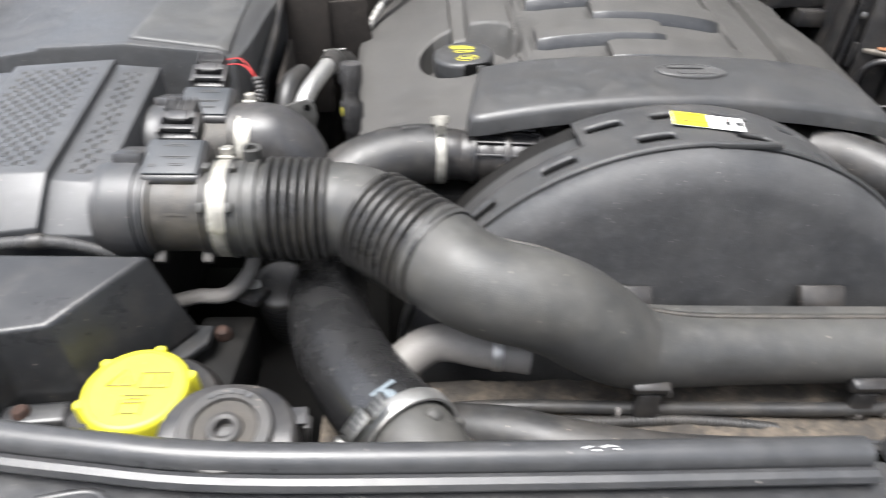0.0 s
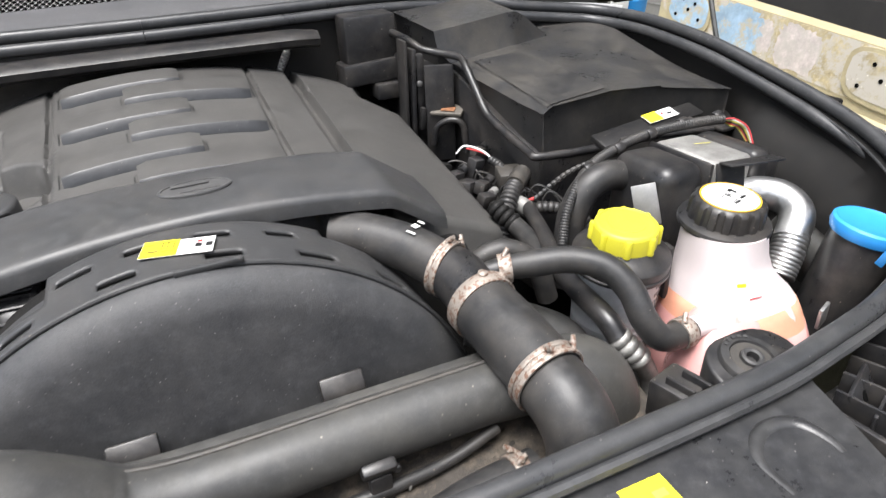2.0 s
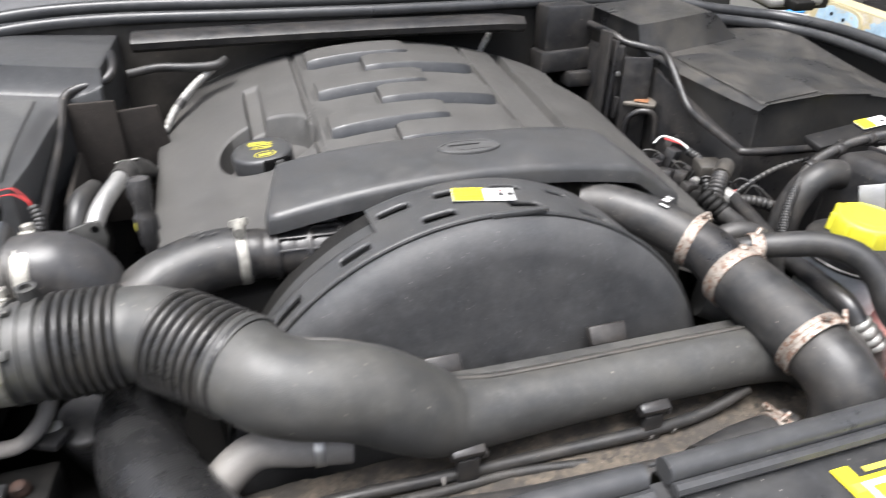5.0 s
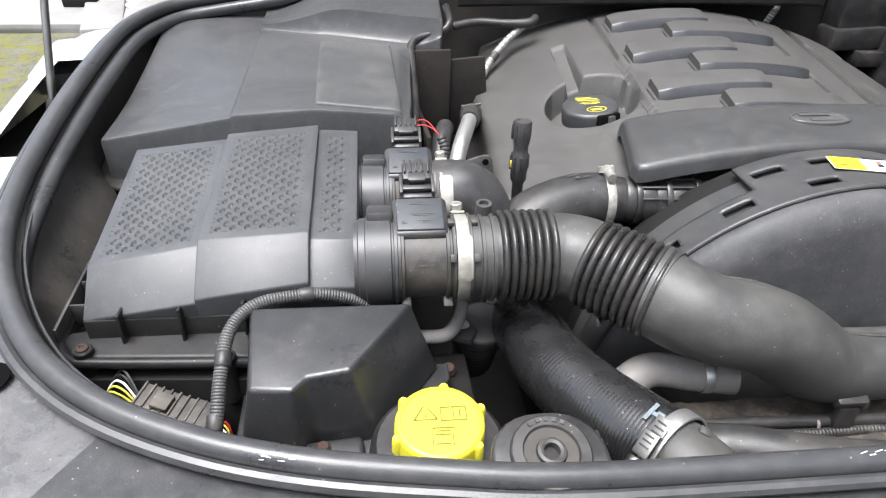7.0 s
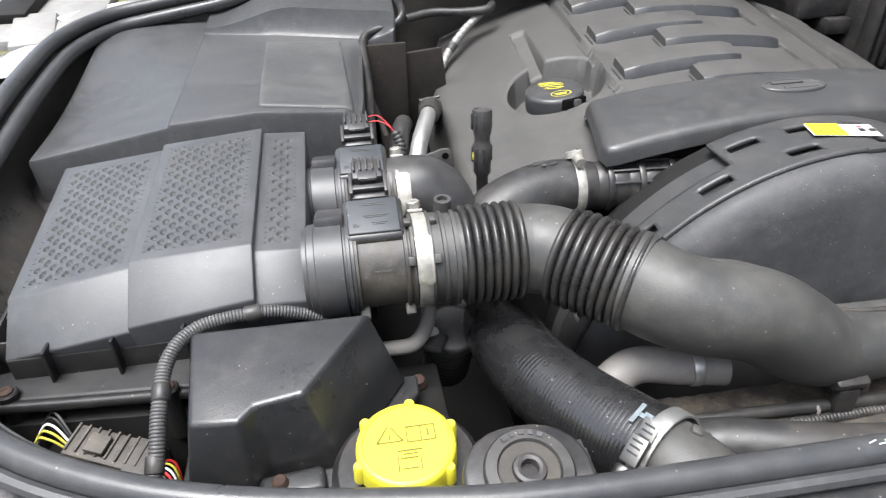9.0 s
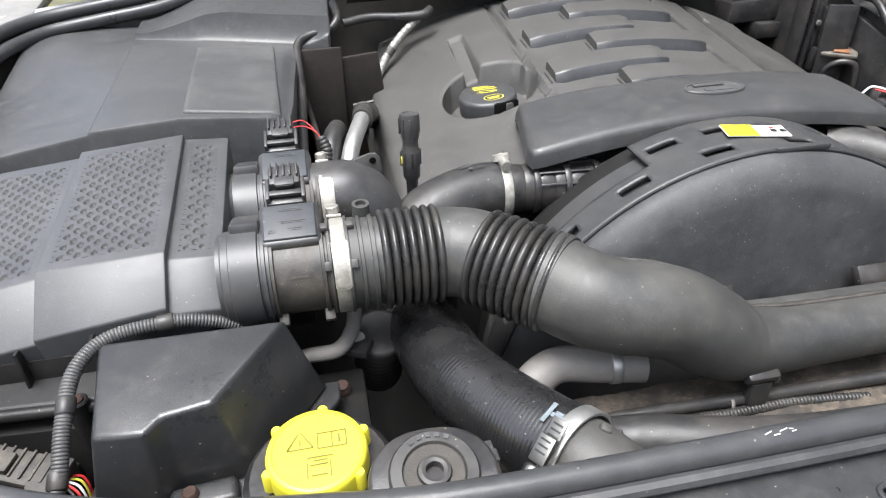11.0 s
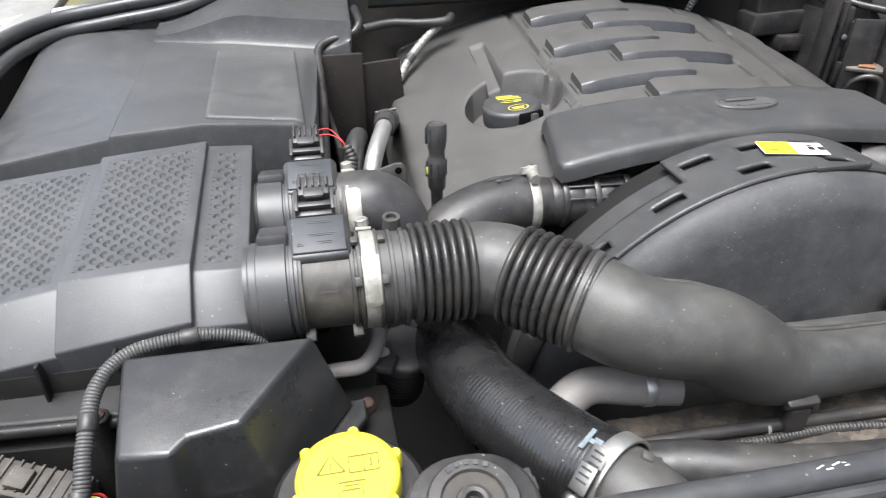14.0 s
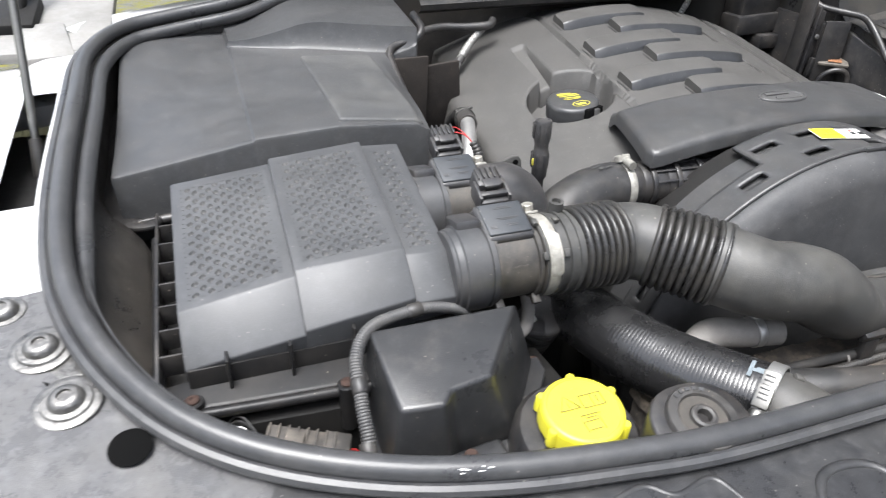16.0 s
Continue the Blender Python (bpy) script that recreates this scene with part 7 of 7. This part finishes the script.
for x0, y0, z0, dx, dy, count in ((-0.532, 0.2455, 1.0556, 1, -0.35, 7), (-0.155, 0.2225, 1.0519, 1, 0.02, 5)):
    for k in range(count):
        a, b = scuffs.uniform(-0.010, 0.010), scuffs.uniform(-0.0022, 0.0022)
        part("seal_scuff", decal("seal_scuff", (x0 + a, y0 + a * dy / dx * 0.5 + b, z0 - 30 * b * b), (1, dy + scuffs.uniform(-0.3, 0.3), 0), (0.2, 1, 0.1), scuffs.uniform(0.002, 0.006), scuffs.uniform(0.0003, 0.0007), 0.0001, 0.0002), STICKER, body, "white scuff on the seal")

sb = thing("seal_bracket", "black plastic bracket block behind the seal", "bracket", (0.315, 0.26, 1.0))
part("block", box("block", (0.309, 0.260, 1.016), (0.034, 0.034, 0.036), 0.003, (0, 0, 15)), PLASTIC, sb)
for k in (-1, 1):
    part("rib", box("rib", (0.309 + 0.008 * k, 0.252, 1.036), (0.003, 0.024, 0.008), 0.0008, (0, 0, 15)), PLASTIC, sb)
fs_ = thing("front_frame", "black ribbed plastic front end carrier", "bracket", (0.47, 0.19, 0.98))
part("shelf", loft("shelf", [[Vector((x, y, z)) for x, y in ((0.350, 0.060), (0.600, 0.075), (0.690, 0.300), (0.585, 0.255), (0.500, 0.232), (0.380, 0.218))] for z in (0.985, 1.000)], 0.003), TRAYP, fs_)
for k in range(7):
    x_ = 0.424 + 0.026 * k
    part("rib", box("rib", (x_, 0.165 + 0.012 * k, 1.012), (0.003, 0.085, 0.026), 0.001, (0, 0, 14 + 4 * k)), PLASTIC, fs_)
for y_ in (0.150, 0.205):
    part("cross_rib", box("cross_rib", (0.490, y_, 1.010), (0.160, 0.003, 0.022), 0.001, (0, 0, 22)), PLASTIC, fs_)
part("edge_wall", box("edge_wall", (0.400, 0.150, 1.006), (0.006, 0.140, 0.034), 0.002, (0, 0, 6)), PLASTIC, fs_)
part("hole_plate", box("hole_plate", (0.440, 0.200, 1.012), (0.050, 0.004, 0.030), 0.001, (-28, 0, 24)), PLASTIC, fs_)
part("hole", lathe("hole", (0.439, 0.1978, 1.0135), (0.35, -0.82, 0.47), [(0, 0.005), (0.0006, 0.005), (0.0006, 0.001)], 16), VOID, fs_)

# ---- behind the air meters ----
pipe = thing("metal_coolant_pipe", "bare alloy coolant pipe with a clamped hose end", "pipe", (-0.36, 0.7, 1.0))
part("pipe", tube("pipe", [(-0.383, 0.630, 0.99, 0.0095), (-0.378, 0.650, 1.040, 0.0095), (-0.368, 0.680, 1.068, 0.0095), (-0.352, 0.730, 1.080, 0.0095), (-0.347, 0.750, 1.080, 0.0095)], 18), ALU, pipe)
part("hose_end", tube("hose_end", [(-0.350, 0.735, 1.080, 0.0125), (-0.344, 0.765, 1.078, 0.0125), (-0.336, 0.80, 1.066, 0.012), (-0.33, 0.84, 1.04, 0.012)], 18), RUBBER, pipe)
clamp_on(pipe, (-0.345, 0.760, 1.0785), (0.15, 1, -0.1), 0.0128, 0.005, BOLT, ((-0.357, 0.765, 1.088), (-0.332, 0.768, 1.09), 0.002), "sprung wire clamp")
whole("ribbed_hose", tube("ribbed_hose", [(-0.40, 0.66, 1.0, 0.011), (-0.393, 0.675, 1.05, 0.011), (-0.388, 0.70, 1.072, 0.011), (-0.38, 0.74, 1.07, 0.011)], 16), RUBBER, "black coolant hose with grey print", "hose")
hs_group = "fibre heat shields"
for c_, sz, tn in (((-0.390, 0.874, 1.048), (0.060, 0.006, 0.170), (4, 0, 4)), ((-0.336, 0.884, 1.060), (0.062, 0.006, 0.120), (8, -6, -2)), ((-0.405, 0.80, 1.0), (0.007, 0.18, 0.14), (0, -3, 4))):
    whole("heat_shield", box("heat_shield", c_, sz, 0.003, tn), FELT, "dusty dark brown fibre heat shield", "shield", hs_group)
rod = thing("vent_pipe", "thin silver wrapped pipe beside the engine cover", "pipe", (-0.27, 0.92, 1.0))
part("wrapped", tube("wrapped", [(-0.312, 0.905, 1.075, 0.0055), (-0.296, 0.925, 1.098, 0.0058), (-0.272, 0.945, 1.120, 0.006), (-0.240, 0.965, 1.142, 0.006)], 14, 8, 13, 0.0008), CAST, rod, "crinkled silver sleeve")
part("tape", tube("tape", [(-0.293, 0.9275, 1.101, 0.0064), (-0.285, 0.934, 1.108, 0.0064)], 14, 8), RUBBER, rod, "black tape wrap")
part("black_pipe", tube("black_pipe", [(-0.35, 0.955, 1.143, 0.006), (-0.31, 0.965, 1.147, 0.006), (-0.27, 0.96, 1.146, 0.006), (-0.235, 0.955, 1.148, 0.0065), (-0.222, 0.968, 1.152, 0.006)], 14), RUBBER, rod)
whole("rear_wrapped_pipe", tube("rear_wrapped_pipe", [(0.185, 1.055, 1.09, 0.007), (0.192, 1.05, 1.12, 0.007), (0.205, 1.05, 1.145, 0.008), (0.212, 1.055, 1.158, 0.006)], 14, 8, 16, 0.0015), ALU, "short silver wrapped pipe end", "pipe")
ml = thing("meter_loom", "red wires entering a black ribbed conduit", "wiring", (-0.41, 0.6, 1.08))
for k in range(2):
    part("wire", tube("wire", [(-0.428, 0.605 + 0.003 * k, 1.126 + 0.004 * k, 0.0006), (-0.415, 0.604 + 0.004 * k, 1.127 + 0.004 * k, 0.0006), (-0.404, 0.598 + 0.002 * k, 1.122, 0.0006), (-0.398, 0.592, 1.112, 0.0006)], 6), RED, ml, "red wire")
part("conduit", tube("conduit", [(-0.400, 0.596, 1.118, 0.0045), (-0.396, 0.588, 1.106, 0.0055), (-0.400, 0.575, 1.088, 0.0055), (-0.402, 0.57, 1.06, 0.005)], 12, 8, 16, 0.001), RUBBER, ml)

# ---- below the duct ----
lp = whole("loop_hose", tube("loop_hose", [(-0.452, 0.43, 0.985, 0.0065), (-0.432, 0.428, 0.992, 0.0065), (-0.408, 0.428, 0.994, 0.0065), (-0.394, 0.446, 1.0, 0.0065), (-0.389, 0.466, 1.012, 0.0065)], 14), GREYHOSE, "grey rubber loop of hose under the duct", "hose")
bk = thing("rusty_bracket", "grimy black bracket with a rusty bolt", "bracket", (-0.41, 0.38, 0.9))
part("plate", box("plate", (-0.411, 0.382, 0.945), (0.045, 0.10, 0.055), 0.004, (-8, 0, 0)), DEEP, bk)
part("bolt", lathe("bolt", (-0.408, 0.402, 0.972), (0, -0.3, 1), [(0, 0.007), (0.004, 0.007), (0.006, 0.0055), (0.009, 0.005), (0.010, 0.003)], 8), RUST, bk, "rusted bolt head")
part("lug", box("lug", (-0.394, 0.440, 0.985), (0.030, 0.022, 0.008), 0.003, (0, 0, -25)), PLASTIC, bk)
part("lug_plate", lathe("lug_plate", (-0.390, 0.446, 0.989), (0.1, -0.3, 1), [(0, 0.006), (0.0012, 0.006), (0.0016, 0.004)], 16), ALU, bk)
whole("ribbed_duct", tube("ribbed_duct", [(-0.372, 0.50, 0.90, 0.024), (-0.372, 0.475, 0.945, 0.024), (-0.370, 0.455, 0.985, 0.024)], 24, 8, 11, 0.004), RUBBER, "black ribbed duct in shadow", "air duct")
whole("lower_coolant_hose", tube("lower_coolant_hose", [(-0.235, 0.318, 0.955, 0.019), (-0.19, 0.303, 0.968, 0.019), (-0.15, 0.288, 0.972, 0.019), (-0.10, 0.278, 0.972, 0.018), (-0.04, 0.274, 0.970, 0.017), (0.10, 0.270, 0.968, 0.016)], 20), RUBBER, "black rubber hose along the radiator", "hose")
sp = thing("steel_clip", "white zinc plated clip on a hose", "clamp", (0.19, 0.30, 0.98))
part("hose", tube("hose", [(0.10, 0.275, 0.965, 0.018), (0.15, 0.285, 0.965, 0.018), (0.20, 0.288, 0.965, 0.018)], 20), RUBBER, sp)
spring_clamp(sp, (0.184, 0.2872, 0.965), (1, 0.06, 0), 0.0183, 0.013, (0, 0.25, 1))

# ---- between the engine and the corner box ----
plugs = thing("engine_plugs", "cluster of grimy sensor plugs and wires", "connector", (0.38, 0.72, 0.98))
part("plug", box("plug", (0.385, 0.745, 1.022), (0.020, 0.018, 0.030), 0.003, (10, 8, 20)), PLASTIC, plugs)
part("plug", box("plug", (0.36, 0.72, 1.005), (0.03, 0.024, 0.024), 0.003, (0, 12, 35)), PLASTIC, plugs)
part("plug", box("plug", (0.415, 0.695, 1.020), (0.040, 0.034, 0.024), 0.003, (6, 0, -15)), METERB, plugs, "dusty square relay")
part("plug", box("plug", (0.372, 0.668, 1.000), (0.034, 0.022, 0.018), 0.003, (0, 5, 50)), DEEP, plugs)
part("plug", box("plug", (0.345, 0.775, 1.015), (0.028, 0.020, 0.022), 0.003, (0, 15, 20)), DEEP, plugs)
part("wire", tube("wire", [(0.366, 0.765, 1.040, 0.0016), (0.378, 0.762, 1.050, 0.0016), (0.395, 0.745, 1.046, 0.0016), (0.405, 0.728, 1.036, 0.0016)], 6), WHITE, plugs, "white wire")
part("wire", tube("wire", [(0.380, 0.760, 1.047, 0.0015), (0.397, 0.742, 1.043, 0.0015), (0.408, 0.724, 1.034, 0.0015)], 6), RED, plugs, "red wire")
part("conduit", tube("conduit", [(0.402, 0.732, 1.036, 0.006), (0.408, 0.712, 1.030, 0.006), (0.402, 0.690, 1.018, 0.006), (0.398, 0.665, 0.995, 0.006)], 12, 8, 14, 0.001), RUBBER, plugs)
rngc = random.Random(11)
for k in range(9):
    x_, y_ = 0.352 + 0.008 * k, 0.79 - 0.020 * k
    part("wire", tube("wire", [(x_, y_, 0.985, 0.0016), (x_ + rngc.uniform(0.0, 0.02), y_ - 0.008, 1.015 + rngc.uniform(0, 0.012), 0.0016), (x_ + rngc.uniform(0.015, 0.035), y_ - 0.022, 1.018 + rngc.uniform(-0.008, 0.010), 0.0016), (x_ + 0.045, y_ - 0.040, 0.99, 0.0016)], 6), RUBBER, plugs)
for x_, y_, z_, t_ in ((0.350, 0.735, 1.018, 25), (0.372, 0.700, 1.012, 40), (0.360, 0.665, 1.010, 10), (0.395, 0.655, 1.006, 55), (0.405, 0.775, 1.030, 15)):
    part("plug", box("plug", (x_, y_, z_), (0.022, 0.016, 0.018), 0.003, (8, 10, t_)), PLASTIC, plugs)
    part("plug_end", lathe("plug_end", (x_ + 0.011, y_ + 0.006, z_ + 0.004), (0.8, 0.5, 0.1), [(0, 0.006), (0.010, 0.006), (0.011, 0.004)], 12), CAST if t_ in (10, 55) else PLASTIC, plugs)
cg = thing("corrugated_hose", "black corrugated breather hose with a plain cuff", "hose", (0.38, 0.63, 1.0))
part("hose", tube("hose", [(0.345, 0.600, 0.985, 0.0115), (0.358, 0.612, 1.015, 0.0115), (0.375, 0.628, 1.030, 0.0115), (0.392, 0.645, 1.034, 0.0115)], 18, 8, 14, 0.0028), RUBBER, cg)
part("cuff", tube("cuff", [(0.388, 0.641, 1.034, 0.0125), (0.412, 0.662, 1.038, 0.0125)], 16, straight=True), METERB, cg)
tw = thing("twisted_loom", "taped wiring branch with a red tie", "wiring", (0.44, 0.62, 1.0))
part("branch", tube("branch", [(0.402, 0.622, 1.005, 0.0085), (0.425, 0.612, 1.006, 0.008), (0.452, 0.598, 0.998, 0.008), (0.470, 0.585, 0.98, 0.008)], 12, 8, 12, 0.0015), RUBBER, tw)
part("twist", tube("twist", [(0.412, 0.632, 1.012, 0.003), (0.435, 0.632, 1.025, 0.004), (0.460, 0.622, 1.045, 0.004), (0.495, 0.612, 1.058, 0.003), (0.53, 0.605, 1.062, 0.003)], 8, 8, 18, 0.0012), RUBBER, tw)
part("tie", tube("tie", [(0.404, 0.636, 1.010, 0.0025), (0.418, 0.632, 1.014, 0.0025)], 8, straight=True), RED, tw)
ac2 = thing("suction_pipe", "thick black air conditioning hose with alloy ferrules", "pipe", (0.33, 0.52, 0.98))
part("hose", tube("hose", [(0.3575, 0.5900, 1.0092, 0.0110), (0.3570, 0.5600, 1.0062, 0.0110), (0.3483, 0.5200, 1.0047, 0.0110), (0.3286, 0.4800, 1.0038, 0.0110), (0.3127, 0.4500, 1.0014, 0.0110)], 16), RUBBER, ac2)
part("ferrule", tube("ferrule", [(0.3434, 0.6150, 1.0257, 0.0115), (0.3494, 0.6020, 1.0183, 0.0125), (0.3578, 0.5880, 1.0094, 0.0125)], 16, 8, 4, 0.003), DEEP, ac2, "grimy crimped ferrule")
post = thing("bulkhead_duct", "black moulded housing on the bulkhead", "housing", (0.29, 1.0, 1.0))
part("housing", box("housing", (0.333, 1.020, 1.162), (0.086, 0.05, 0.076), 0.005), PLASTIC, post)
part("step", box("step", (0.330, 1.012, 1.112), (0.098, 0.05, 0.036), 0.005, (0, -3, 0)), PLASTIC, post)
part("foot", box("foot", (0.352, 0.998, 1.082), (0.046, 0.05, 0.026), 0.004), PLASTIC, post)
part("upright", box("upright", (0.346, 0.902, 1.106), (0.005, 0.030, 0.140), 0.0015, (0, 1, 0)), PLASTIC, post)
part("upright", box("upright", (0.357, 0.896, 1.098), (0.006, 0.024, 0.130), 0.0015, (0, 2, 0)), PLASTIC, post)
part("upright", box("upright", (0.370, 0.894, 1.105), (0.014, 0.012, 0.100), 0.004), PLASTIC, post)
part("catch", box("catch", (0.366, 0.880, 1.060), (0.008, 0.010, 0.034), 0.002, (0, 6, 0)), TRAYP, post)
part("rivet", lathe("rivet", (0.366, 0.886, 1.112), (-0.3, -1, 0.1), [(0, 0.0050), (0.003, 0.0044), (0.004, 0.0028), (0.004, 0.001)], 12), ZINC, post)
for z_ in (1.035, 1.075, 1.115):
    part("rib", box("rib", (0.398, 0.880, z_), (0.040, 0.004, 0.006), 0.001, (0, 0, -20)), PLASTIC, post)
part("side_wall", box("side_wall", (0.392, 0.872, 1.065), (0.044, 0.006, 0.15), 0.002, (0, 0, -22)), PLASTIC, post)
ledge = thing("rusty_ledge", "black bracket with a rust-stained top", "bracket", (0.40, 0.86, 1.0))
part("ledge", box("ledge", (0.403, 0.868, 1.070), (0.050, 0.030, 0.006), 0.002, (12, 0, -40)), CASTDIRT, ledge)
part("stain", box("stain", (0.401, 0.862, 1.0738), (0.022, 0.012, 0.001), 0.0003, (12, 0, -40)), RUSTSTAIN, ledge, "orange rust stain")
part("arch", tube("arch", [(0.378, 0.868, 1.02, 0.005), (0.382, 0.862, 1.048, 0.005), (0.398, 0.850, 1.060, 0.005), (0.414, 0.840, 1.052, 0.005), (0.418, 0.836, 1.01, 0.005)], 10), PLASTIC, ledge)
tb = whole("tank_bracket", box("tank_bracket", (0.545, 0.31, 0.985), (0.022, 0.004, 0.022), 0.001, (0, 0, 20)), ALU, "small zinc tank bracket", "bracket")
ridge_ = thing("hose_print", "white maker marks printed on the hose", "label", (0.19, 0.49, 1.09))
for k, (a, b, w, h) in enumerate(((-0.010, 0.0, 0.003, 0.010), (0.0, 0.003, 0.007, 0.007), (0.011, 0.004, 0.003, 0.008))):
    part("print", decal("print", (0.192 + a * 0.8, 0.492 + b + a * 0.5, 1.0895 - 0.12 * abs(a)), (0.85, 0.5, -0.1), (-0.5, 0.85, 0.12), w, h, 0.0008), WHITE, ridge_)
